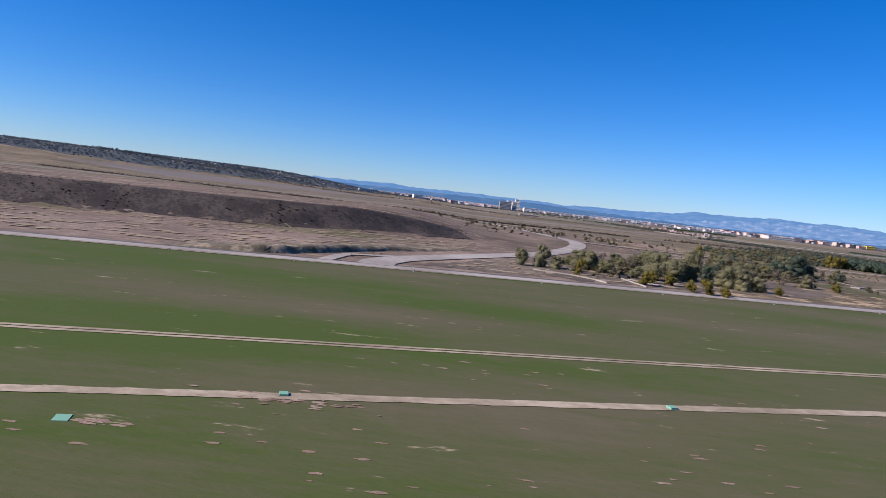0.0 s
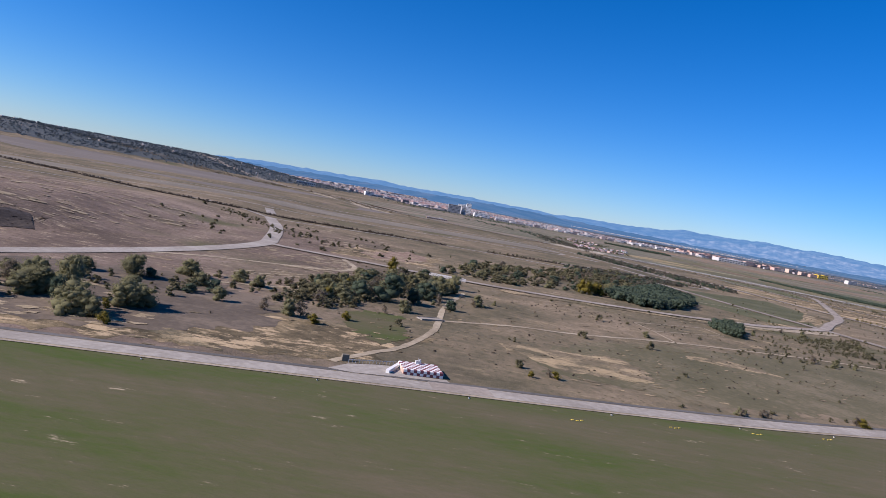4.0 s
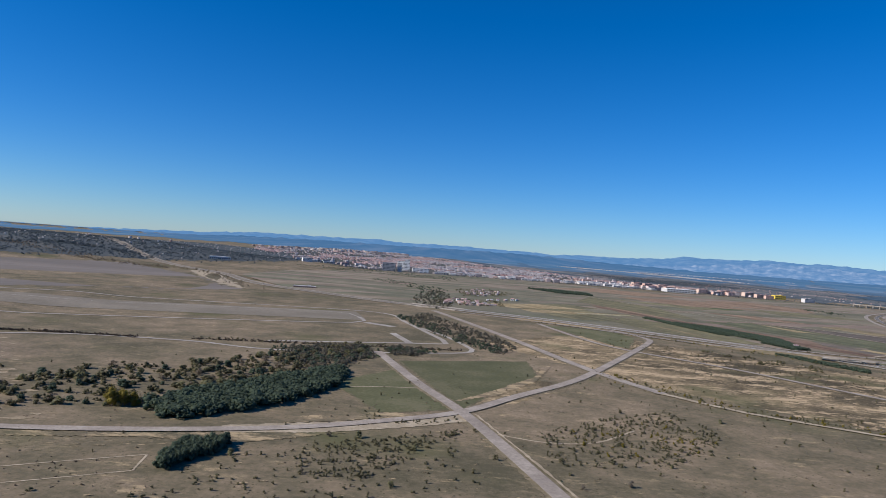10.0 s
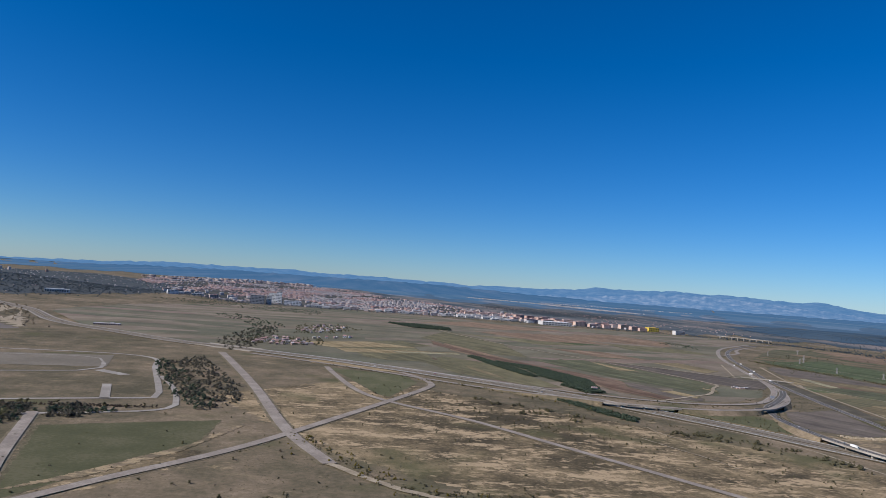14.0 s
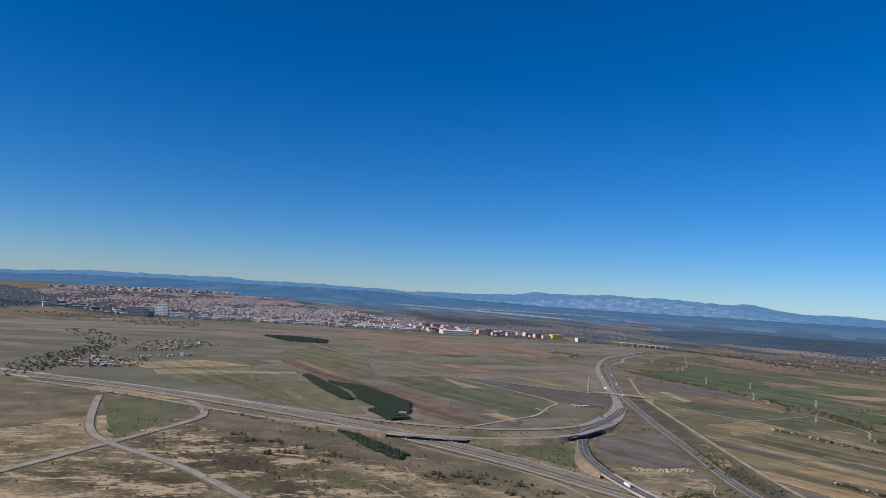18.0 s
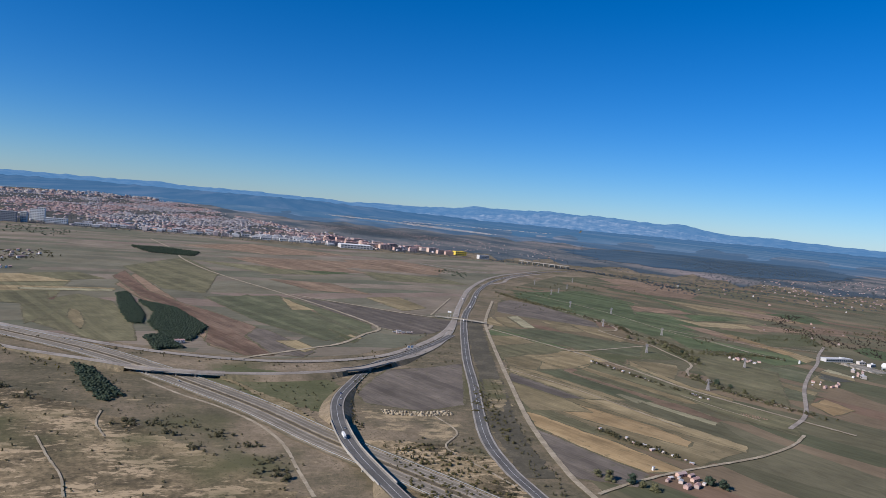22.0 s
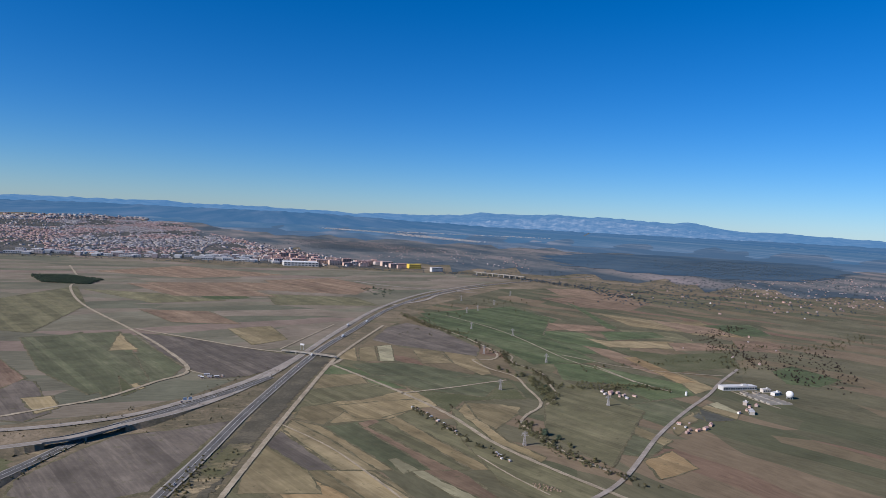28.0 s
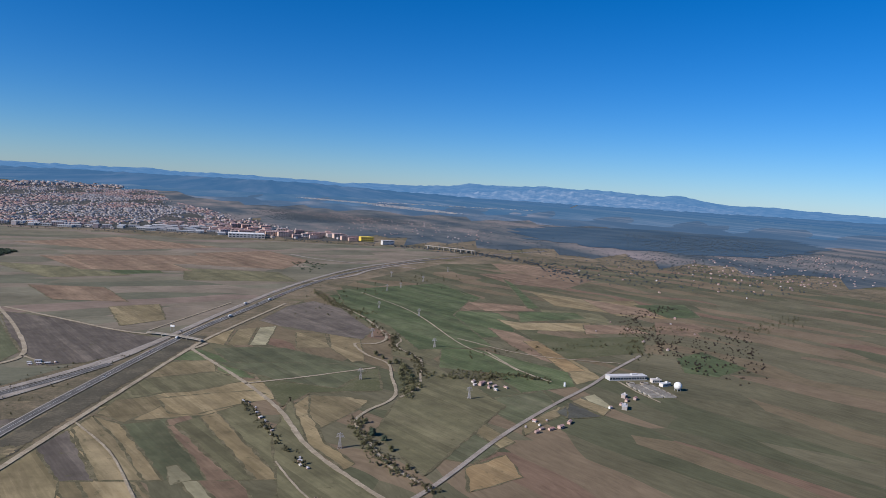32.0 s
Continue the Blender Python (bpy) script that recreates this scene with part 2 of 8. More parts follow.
def turf(name, dry):
    m, N, L, bsdf = nodes_of(name, 0.95, 0.1)
    vec = N("ShaderNodeNewGeometry").outputs["Position"]
    mp = N("ShaderNodeMapping")
    mp.inputs["Rotation"].default_value, mp.inputs["Scale"].default_value = (0, 0, radians(-15)), (0.3, 1.0, 1.0)
    L(vec, mp.inputs["Vector"])
    wide, fine = noise_of(N, L, mp.outputs[0], 0.13, 4.0, 0.55), noise_of(N, L, mp.outputs[0], 2.2, 5.0, 0.7)
    s = N("ShaderNodeMath")
    s.operation = "MULTIPLY_ADD"
    L(fine.outputs["Fac"], s.inputs[0])
    s.inputs[1].default_value = 0.35
    split = N("ShaderNodeSeparateXYZ")
    L(vec, split.inputs[0])
    lie = N("ShaderNodeMapRange")
    L(split.outputs["X"], lie.inputs["Value"])
    lie.inputs["From Min"].default_value, lie.inputs["From Max"].default_value = -72, -15
    lie.inputs["To Min"].default_value, lie.inputs["To Max"].default_value = -0.10, 0.04
    mix = N("ShaderNodeMath")
    L(wide.outputs["Fac"], mix.inputs[0])
    L(lie.outputs[0], mix.inputs[1])
    L(mix.outputs[0], s.inputs[2])
    r = ramp_of(N, [(0.46 + dry, (0.060, 0.087, 0.020)), (0.58 + dry, (0.084, 0.090, 0.038)), (0.68 + dry, (0.100, 0.093, 0.050)), (0.80 + dry, (0.122, 0.102, 0.064))])
    L(s.outputs[0], r.inputs[0])
    chips = noise_of(N, L, mp.outputs[0], 1.1, 5.0, 0.75)
    col = blend(N, L, r.outputs[0], (0.36, 0.30, 0.20), step_of(N, L, chips.outputs["Fac"], 0.63, 0.72))
    L(col, bsdf.inputs["Base Color"])
    bump_to(N, L, bsdf, fine.outputs["Fac"], 0.5, 0.08)
    return m


def foliage(name, dark, light):
    m, N, L, bsdf = nodes_of(name, 0.75, 0.15)
    geo, info = N("ShaderNodeNewGeometry"), N("ShaderNodeObjectInfo")
    n = noise_of(N, L, geo.outputs["Position"], 0.9, 2.0)
    a = N("ShaderNodeMath")
    a.operation = "MULTIPLY_ADD"
    L(geo.outputs["Random Per Island"], a.inputs[0])
    a.inputs[1].default_value = 0.55
    L(n.outputs["Fac"], a.inputs[2])
    b = N("ShaderNodeMath")
    b.operation = "MULTIPLY_ADD"
    L(info.outputs["Random"], b.inputs[0])
    b.inputs[1].default_value = 0.3
    L(a.outputs[0], b.inputs[2])
    r = ramp_of(N, [(0.45, dark), (1.25 / 1.3, light)])
    L(b.outputs[0], r.inputs[0])
    L(r.outputs[0], bsdf.inputs["Base Color"])
    # thin leaves let part of the light through
    thin, mix = N("ShaderNodeBsdfTranslucent"), N("ShaderNodeMixShader")
    L(r.outputs[0], thin.inputs["Color"])
    mix.inputs[0].default_value = 0.48
    L(bsdf.outputs[0], mix.inputs[1])
    L(thin.outputs[0], mix.inputs[2])
    L(mix.outputs[0], m.node_tree.nodes["Material Output"].inputs["Surface"])
    return m


def painted(name, colours, rough=0.8):
    """Plaster, tiles or paint whose tone differs from piece to piece."""
    m, N, L, bsdf = nodes_of(name, rough, 0.3)
    geo, info = N("ShaderNodeNewGeometry"), N("ShaderNodeObjectInfo")
    a = N("ShaderNodeMath")
    a.operation = "ADD"
    L(geo.outputs["Random Per Island"], a.inputs[0])
    L(info.outputs["Random"], a.inputs[1])
    f = N("ShaderNodeMath")
    f.operation = "FRACT"
    L(a.outputs[0], f.inputs[0])
    r = ramp_of(N, [(k / max(1, len(colours) - 1), c) for k, c in enumerate(colours)])
    L(f.outputs[0], r.inputs[0])
    n = noise_of(N, L, geo.outputs["Position"], 1.5, 4.0)
    col = blend(N, L, r.outputs[0], (0.45, 0.42, 0.38), 0.0 if len(colours) < 2 else 0.08, "MIX")
    dirt = N("ShaderNodeMapRange")
    L(n.outputs["Fac"], dirt.inputs["Value"])
    dirt.inputs["To Min"].default_value, dirt.inputs["To Max"].default_value = 0.75, 1.15
    hsv = N("ShaderNodeHueSaturation")
    L(col, hsv.inputs["Color"])
    L(dirt.outputs[0], hsv.inputs["Value"])
    L(hsv.outputs[0], bsdf.inputs["Base Color"])
    return m


M_GROUND = steppe("dry_steppe", 0.585, 0.70, 0.16, 0.0, True)
M_SANDY = steppe("sandy_steppe", 0.505, 0.555, 0.15, 0.34, False, GOLDEN, (0.43, 0.325, 0.20))
M_GRASS = turf("airfield_turf", 0.06)
M_LAWN = turf("green_turf", 0.04)
M_CONCRETE = surface("pale_concrete", [(0.235, 0.210, 0.178), (0.302, 0.273, 0.236), (0.371, 0.341, 0.297)], 0.15, 2.0)
M_ROAD = surface("worn_pale_asphalt", [(0.211, 0.180, 0.149), (0.279, 0.239, 0.199), (0.348, 0.303, 0.254)], 0.2, 2.5)
M_ASPHALT = surface("asphalt", [(0.085, 0.08, 0.074), (0.11, 0.104, 0.096), (0.14, 0.132, 0.122)], 0.2, 3.0)
M_RUNWAY = surface("old_runway", [(0.151, 0.132, 0.099), (0.181, 0.157, 0.119), (0.213, 0.185, 0.141)], 0.05, 0.8)
M_DIRT = surface("pale_dirt", [(0.235, 0.193, 0.132), (0.319, 0.264, 0.184), (0.409, 0.342, 0.246)], 0.3, 2.5)
M_SOIL = surface("red_soil", [(0.17, 0.115, 0.08), (0.23, 0.16, 0.115), (0.32, 0.24, 0.18)], 0.6, 5.0)
M_WHITE = painted("white_paint", [(0.72, 0.72, 0.70), (0.80, 0.79, 0.77)])
M_STEEL = surface("galvanised_steel", [(0.30, 0.31, 0.32), (0.42, 0.43, 0.44)], 1.0, 8.0, 0.5)
M_PYLON = surface("weathered_pylon_steel", [(0.27, 0.25, 0.24), (0.40, 0.375, 0.36)], 1.0, 8.0, 0.6)
M_DARKGLASS = nodes_of("dark_glass", 0.12, 0.5)[0]
M_DARKGLASS.node_tree.nodes["Principled BSDF"].inputs["Base Color"].default_value = (0.03, 0.045, 0.06, 1)
M_RUBBER = surface("rubber", [(0.02, 0.02, 0.02), (0.035, 0.035, 0.035)], 2.0, 10.0)
M_TRUNK = surface("bark", [(0.08, 0.06, 0.045), (0.14, 0.11, 0.085)], 2.0, 12.0)
M_LEAF = foliage("olive_leaves", (0.080, 0.078, 0.045), (0.165, 0.150, 0.085))
M_LEAF_TREE = foliage("poplar_leaves", (0.135, 0.136, 0.078), (0.215, 0.205, 0.110))
M_LEAF_BROWN = foliage("bramble_twigs", (0.050, 0.040, 0.034), (0.10, 0.080, 0.064))
M_LEAF_DARK = foliage("pine_needles", (0.050, 0.075, 0.055), (0.092, 0.122, 0.081))
M_LEAF_YELLOW = foliage("autumn_leaves", (0.085, 0.078, 0.018), (0.21, 0.17, 0.035))
# leaves of all far trees: blue-grey distance haze put into the colour
M_LEAF_FAR = foliage("hazed_far_leaves", (0.085, 0.108, 0.124), (0.110, 0.134, 0.148))
M_LEAF_GREY = foliage("bare_scrub", (0.120, 0.100, 0.074), (0.23, 0.19, 0.138))
M_WALL = painted("house_plaster", [(0.66, 0.62, 0.57), (0.52, 0.44, 0.38), (0.58, 0.48, 0.42), (0.70, 0.68, 0.65), (0.42, 0.31, 0.26), (0.36, 0.33, 0.31)])
M_BRICK = painted("brick_blocks", [(0.52, 0.33, 0.26), (0.58, 0.40, 0.32), (0.62, 0.46, 0.37)])
M_PALE = painted("pale_render", [(0.54, 0.46, 0.44), (0.42, 0.34, 0.325), (0.63, 0.58, 0.57), (0.38, 0.29, 0.28), (0.51, 0.40, 0.37)])
M_TILE_OLD = painted("faded_tiles", [(0.40, 0.20, 0.175), (0.45, 0.28, 0.25), (0.34, 0.225, 0.215), (0.50, 0.38, 0.35), (0.41, 0.23, 0.205)])
M_PLASTER = painted("town_plaster", [(0.55, 0.41, 0.36), (0.44, 0.28, 0.24), (0.52, 0.35, 0.30), (0.66, 0.61, 0.57), (0.31, 0.20, 0.17), (0.38, 0.32, 0.30)])
M_SLAB = painted("grey_glass_cladding", [(0.20, 0.22, 0.25), (0.26, 0.28, 0.31)])
M_FLAT = painted("flat_roofs", [(0.45, 0.44, 0.43), (0.62, 0.61, 0.60), (0.38, 0.38, 0.40), (0.55, 0.50, 0.46)])
M_SHED = painted("pale_cladding", [(0.50, 0.49, 0.48), (0.60, 0.59, 0.57), (0.42, 0.42, 0.42)])
M_YELLOW = painted("yellow_paint", [(0.72, 0.50, 0.05), (0.80, 0.58, 0.08)])
M_RED = painted("maroon_paint", [(0.16, 0.035, 0.05), (0.20, 0.045, 0.06)])
M_GREENBOX = painted("turquoise_paint", [(0.14, 0.36, 0.25), (0.17, 0.41, 0.29)])
M_BLUECAR = painted("car_paint", [(0.55, 0.55, 0.56), (0.05, 0.06, 0.08), (0.75, 0.75, 0.75), (0.30, 0.04, 0.04), (0.08, 0.12, 0.25)], 0.35)


M_VERGE = surface("dry_verge", [(0.125, 0.105, 0.062), (0.165, 0.138, 0.088), (0.22, 0.18, 0.12)], 0.3, 2.5)


# ---------------------------------------------------------------- mesh helpers
def ease(a, b, v):
    u = min(1.0, max(0.0, (v - a) / (b - a)))
    return u * u * (3 - 2 * u)


def height(x, y):
    """The lie of the land: flat, but for a scrub bank beside the airfield and a wooded rise far off."""
    behind = y - float(np.interp(x, (-200, -94, -79, -70, -58, 0), (14, 52, 58, 64, 73, 115)))
    bank = 2.6 * ease(-0.5, 5.5, behind) * (1 - ease(-76, -50, x)) * (1 - 0.6 * ease(40, 110, behind)) if x < -50 and behind > -0.5 else 0.0
    up = 0.557 * (y - 357) - 0.83 * (x + 211)
    far = 12.6 * ease(-60, 200, up) * (1 - ease(-230, -60, x)) * (1 - ease(600, 900, y + 0.5 * (x + 200)))
    return bank + far


def mesh_object(name, verts, faces, mat, parent=None, smooth=False):
    me = bpy.data.meshes.new(name)
    me.from_pydata(verts, [], faces)
    me.materials.append(mat)
    if smooth:
        me.polygons.foreach_set("use_smooth", [True] * len(me.polygons))
    ob = new(name, me)
    ob.parent = parent
    return ob


def tri_mesh(name, verts, tris, mats, index=None):
    """A mesh of triangles from arrays."""
    me = bpy.data.meshes.new(name)
    v, t = np.asarray(verts, np.float32), np.asarray(tris, np.int32)
    me.vertices.add(len(v))
    me.vertices.foreach_set("co", v.ravel())
    me.loops.add(t.size)
    me.loops.foreach_set("vertex_index", t.ravel())
    me.polygons.add(len(t))
    me.polygons.foreach_set("loop_start", np.arange(0, t.size, 3, dtype=np.int32))
    for m in mats:
        me.materials.append(m)
    if index is not None:
        me.polygons.foreach_set("material_index", np.asarray(index, np.int32))
    me.update(calc_edges=True)
    return me


def repeat(verts, tris, places, turns, sizes):
    """The triangles of one shape, at many places, turned about z and scaled (sizes: n x 3)."""
    n, k = len(places), len(verts)
    c, s = np.cos(turns)[:, None], np.sin(turns)[:, None]
    v = verts[None] * np.asarray(sizes)[:, None, :]
    out = np.stack([v[..., 0] * c - v[..., 1] * s, v[..., 0] * s + v[..., 1] * c, v[..., 2]], -1) + np.asarray(places)[:, None, :]
    t = np.asarray(tris)[None] + (np.arange(n) * k)[:, None, None]
    return out.reshape(-1, 3), t.reshape(-1, 3)


def part(name, bm, mat, parent=None, label=""):
    me = bpy.data.meshes.new(name)
    bm.to_mesh(me)
    bm.free()
    me.materials.append(mat)
    ob = new(name, me)
    ob.parent = parent
    if label:
        ob["label"] = label
    return ob


def box(bm, cx, cy, z0, sx, sy, sz, turn=0.0, taper=1.0):
    c, s = math.cos(turn), math.sin(turn)
    vs = []
    for z, k in ((z0, 1.0), (z0 + sz, taper)):
        for a, b in ((-1, -1), (1, -1), (1, 1), (-1, 1)):
            x, y = a * sx / 2 * k, b * sy / 2 * k
            vs.append(bm.verts.new((cx + x * c - y * s, cy + x * s + y * c, z)))
    for f in ((3, 2, 1, 0), (4, 5, 6, 7), (0, 1, 5, 4), (1, 2, 6, 5), (2, 3, 7, 6), (3, 0, 4, 7)):
        bm.faces.new([vs[i] for i in f])
    return vs


def beam(bm, a, b, r):
    """A square bar from a to b."""
    a, b = Vector(a), Vector(b)
    d = (b - a).normalized()
    u = d.cross(Vector((0, 0, 1)) if abs(d.z) < 0.9 else Vector((1, 0, 0))).normalized() * r
    w = d.cross(u).normalized() * r
    vs = [bm.verts.new(p + q) for p in (a, b) for q in (u + w, u - w, -u - w, -u + w)]
    for f in ((3, 2, 1, 0), (4, 5, 6, 7), (0, 1, 5, 4), (1, 2, 6, 5), (2, 3, 7, 6), (3, 0, 4, 7)):
        bm.faces.new([vs[i] for i in f])


def tube(bm, x, y, z0, z1, r0, r1, n=10, cap=True):
    a = [bm.verts.new((x + r0 * math.cos(2 * math.pi * k / n), y + r0 * math.sin(2 * math.pi * k / n), z0)) for k in range(n)]
    b = [bm.verts.new((x + r1 * math.cos(2 * math.pi * k / n), y + r1 * math.sin(2 * math.pi * k / n), z1)) for k in range(n)]
    for k in range(n):
        bm.faces.new((a[k], a[(k + 1) % n], b[(k + 1) % n], b[k]))
    if cap:
        bm.faces.new(b)


def empty(name, label, category, group="", kind=""):
    return tagged(new(name), label, category, group, kind)


def inside(x, y, poly):
    hit, j = False, len(poly) - 1
    for i in range(len(poly)):
        (xi, yi), (xj, yj) = poly[i], poly[j]
        if (yi > y) != (yj > y) and x < (xj - xi) * (y - yi) / (yj - yi) + xi:
            hit = not hit
        j = i
    return hit


def spread(rng, poly, count, gap=0.0):
    xs, ys = [p[0] for p in poly], [p[1] for p in poly]
    out, tries = [], 0
    while len(out) < count and tries < count * 60:
        tries += 1
        x, y = rng.uniform(min(xs), max(xs)), rng.uniform(min(ys), max(ys))
        if inside(x, y, poly) and (not gap or all((x - a) ** 2 + (y - b) ** 2 > gap * gap for a, b in out)):
            out.append((x, y))
    return out


def curve(pts, step):
    """A smooth line through the points, sampled about every step metres."""
    p = [Vector((*q, 0)) for q in pts]
    p = [2 * p[0] - p[1]] + p + [2 * p[-1] - p[-2]]
    out = []
    for a, b, c, d in zip(p, p[1:], p[2:], p[3:]):
        n = max(1, int((c - b).length / step))
        for k in range(n):
            u = k / n
            out.append(0.5 * (2 * b + (c - a) * u + (2 * a - 5 * b + 4 * c - d) * u * u + (3 * b - 3 * c + d - a) * u ** 3))
    return out + [p[-2]]


def ribbon(name, pts, width, mat, lift=0.03, step=2.0, parent=None, shift=0.0, rough_edge=0.0, rise=None, seed=1):
    """A flat strip along a line; shift moves it sideways, rise(k) lifts it, rough_edge frays its sides."""
    line, rng = curve(pts, step), random.Random(seed)
    verts, faces = [], []
    for k, q in enumerate(line):
        d = (line[min(k + 1, len(line) - 1)] - line[max(k - 1, 0)]).normalized()
        s = Vector((-d.y, d.x, 0))
        for e in (1, -1):
            w = q + s * (shift + e * (width / 2 + rng.uniform(-rough_edge, rough_edge)))
            z = height(w.x, w.y) + lift + (rise(q.x, q.y) if rise else 0.0)
            verts.append((w.x, w.y, z))
        if k:
            faces.append((2 * k - 1, 2 * k - 2, 2 * k, 2 * k + 1)[::-1])
    return mesh_object(name, verts, faces, mat, parent)


# ---------------------------------------------------------------- ground and distance
def ground_sheet():
    xs = np.concatenate([np.linspace(-4800, -900, 20)[:-1], np.linspace(-900, -400, 45)[:-1], np.linspace(-400, -160, 40)[:-1], np.linspace(-160, -40, 64)[:-1], np.linspace(-40, 700, 124)[:-1], np.linspace(700, 5600, 24)])
    ys = np.concatenate([np.linspace(-400, -60, 8)[:-1], np.linspace(-60, 20, 20)[:-1], np.linspace(20, 90, 48)[:-1], np.linspace(90, 420, 84)[:-1], np.linspace(420, 860, 50)[:-1], np.linspace(860, 1400, 30)[:-1], np.linspace(1400, 5000, 18)])
    verts = [(x, y, height(x, y)) for y in ys for x in xs]
    nx = len(xs)
    faces = [(j * nx + i, j * nx + i + 1, (j + 1) * nx + i + 1, (j + 1) * nx + i) for j in range(len(ys) - 1) for i in range(nx - 1)]
    return mesh_object("ground", verts, faces, M_GROUND, smooth=True)


tagged(ground_sheet(), "dry brown steppe ground with bare sandy patches", "ground", kind="structure")


def distant(name, stops, scale, haze_glow, stretch=(1.0, 1.0, 1.0)):
    """Far land with air haze painted in: a blue emission glow over the colour."""
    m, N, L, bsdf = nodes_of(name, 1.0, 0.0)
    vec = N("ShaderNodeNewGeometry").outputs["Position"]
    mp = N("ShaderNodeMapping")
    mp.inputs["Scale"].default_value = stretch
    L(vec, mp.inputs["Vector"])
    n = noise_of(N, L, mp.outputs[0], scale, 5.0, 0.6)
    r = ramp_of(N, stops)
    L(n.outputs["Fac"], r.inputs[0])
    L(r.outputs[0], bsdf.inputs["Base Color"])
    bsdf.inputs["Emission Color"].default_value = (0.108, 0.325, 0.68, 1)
    bsdf.inputs["Emission Strength"].default_value = haze_glow
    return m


# plain and woodland: blue haze mixed into the tones, plus a weak emission
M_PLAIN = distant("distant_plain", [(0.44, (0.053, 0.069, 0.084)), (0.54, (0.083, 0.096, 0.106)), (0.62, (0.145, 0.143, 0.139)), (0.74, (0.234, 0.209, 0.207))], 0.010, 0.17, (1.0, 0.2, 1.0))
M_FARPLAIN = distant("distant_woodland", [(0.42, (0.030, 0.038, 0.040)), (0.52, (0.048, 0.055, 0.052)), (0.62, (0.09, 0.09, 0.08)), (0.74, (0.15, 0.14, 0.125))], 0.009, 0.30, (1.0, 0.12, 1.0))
# range, granite and foothills: haze painted as blue tones and blue emission
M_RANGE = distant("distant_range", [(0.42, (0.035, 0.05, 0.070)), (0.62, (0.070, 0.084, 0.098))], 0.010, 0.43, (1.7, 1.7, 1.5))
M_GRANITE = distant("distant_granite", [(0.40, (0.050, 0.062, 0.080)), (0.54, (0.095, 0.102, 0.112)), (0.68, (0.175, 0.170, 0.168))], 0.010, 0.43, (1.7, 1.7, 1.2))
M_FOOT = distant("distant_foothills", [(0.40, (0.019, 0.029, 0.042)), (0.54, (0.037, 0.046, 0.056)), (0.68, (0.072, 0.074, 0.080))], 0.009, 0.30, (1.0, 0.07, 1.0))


def plain_sheet(name, mat, near, far, lift0, lift1):
    """The wooded plain beyond the town, rising slowly to the foot of the range; near(azimuth) is its edge."""
    verts, faces, na, nr = [], [], 110, 16
    for i in range(na + 1):
        a = radians(-62 + 130 * i / na)
        edge = near(math.degrees(a)) * (1 + 0.05 * math.sin(i * 1.3) + 0.04 * math.sin(i * 2.9))
        for j in range(nr + 1):
            d = edge + (far - edge) * (j / nr) ** 1.3
            x, y = 150 + d * math.sin(a), 50 + d * math.cos(a)
            verts.append((x, y, lift0 + (lift1 - lift0) * (j / nr) ** 1.5 + height(x, y)))
    for i in range(na):
        for j in range(nr):
            b = i * (nr + 1) + j
            faces.append((b, b + nr + 1, b + nr + 2, b + 1)[::-1])
    return mesh_object(name, verts, faces, mat, smooth=True)


# pasture tones cooled and faintly emissive to imitate haze over it
M_PASTURE = distant("hazed_pasture", [(0.38, (0.065, 0.081, 0.093)), (0.48, (0.117, 0.122, 0.121)), (0.56, (0.176, 0.159, 0.146)), (0.70, (0.260, 0.216, 0.199))], 0.014, 0.03, (1.0, 0.35, 1.0))
tagged(plain_sheet("pasture", M_PASTURE, lambda a: float(np.interp(a, (-62, -12, -4.3, -0.9, 4.1, 13, 60), (2250, 2150, 1720, 1170, 940, 715, 700))), 2400, 0.10, 0.3), "pasture beyond the town, faint blue haze in its colour", "pasture", kind="structure")
tagged(plain_sheet("backdrop_plain", M_PLAIN, lambda a: float(np.interp(a, (-62, -8, 2, 60), (2400, 2300, 1350, 1200))), 2700, 0.25, 1.5), "plain of pastures and woods beyond the town, blue haze in its colour", "plain", kind="structure")
tagged(plain_sheet("backdrop_woodland", M_FARPLAIN, lambda a: float(np.interp(a, (-62, -8, 0, 60), (2250, 2050, 1650, 1600))), 3000, 0.5, 2.0), "wooded plain in the distance, blue haze in its colour", "woodland", kind="structure")


def ridge(name, mat, dist, depth, outline, rough, seed, base=0.0, stray=60):
    """A mountain range: its crest follows (azimuth, height) pairs, with spurs and gullies on its face."""
    az = np.array([p[0] for p in outline], float)
    hs = np.array([p[1] for p in outline], float)
    n, rows, verts, faces = 420, 9, [], []
    for k in range(n + 1):
        a = az[0] + (az[-1] - az[0]) * k / n
        top = float(np.interp(a, az, hs)) + rough * noise.fractal(Vector((a * 1.6, seed, 0)), 0.9, 2.1, 5)
        ra = radians(a)
        for j in range(rows + 1):
            u = j / rows
            fold = noise.fractal(Vector((a * 0.9, u * 2.2, seed + 5)), 0.8, 2.1, 5)
            d = dist - depth * (1 - u) + stray * fold * (1 - u)
            z = base + (top - base) * (u ** 1.25) * (1 + 0.35 * fold * u * (1 - u) * 2)
            verts.append((150 + d * math.sin(ra), 50 + d * math.cos(ra), z))
        if k:
            for j in range(rows):
                b = k * (rows + 1) + j
                faces.append((b - rows - 1, b, b + 1, b - rows))
    return mesh_object(name, verts, faces, mat, smooth=True)


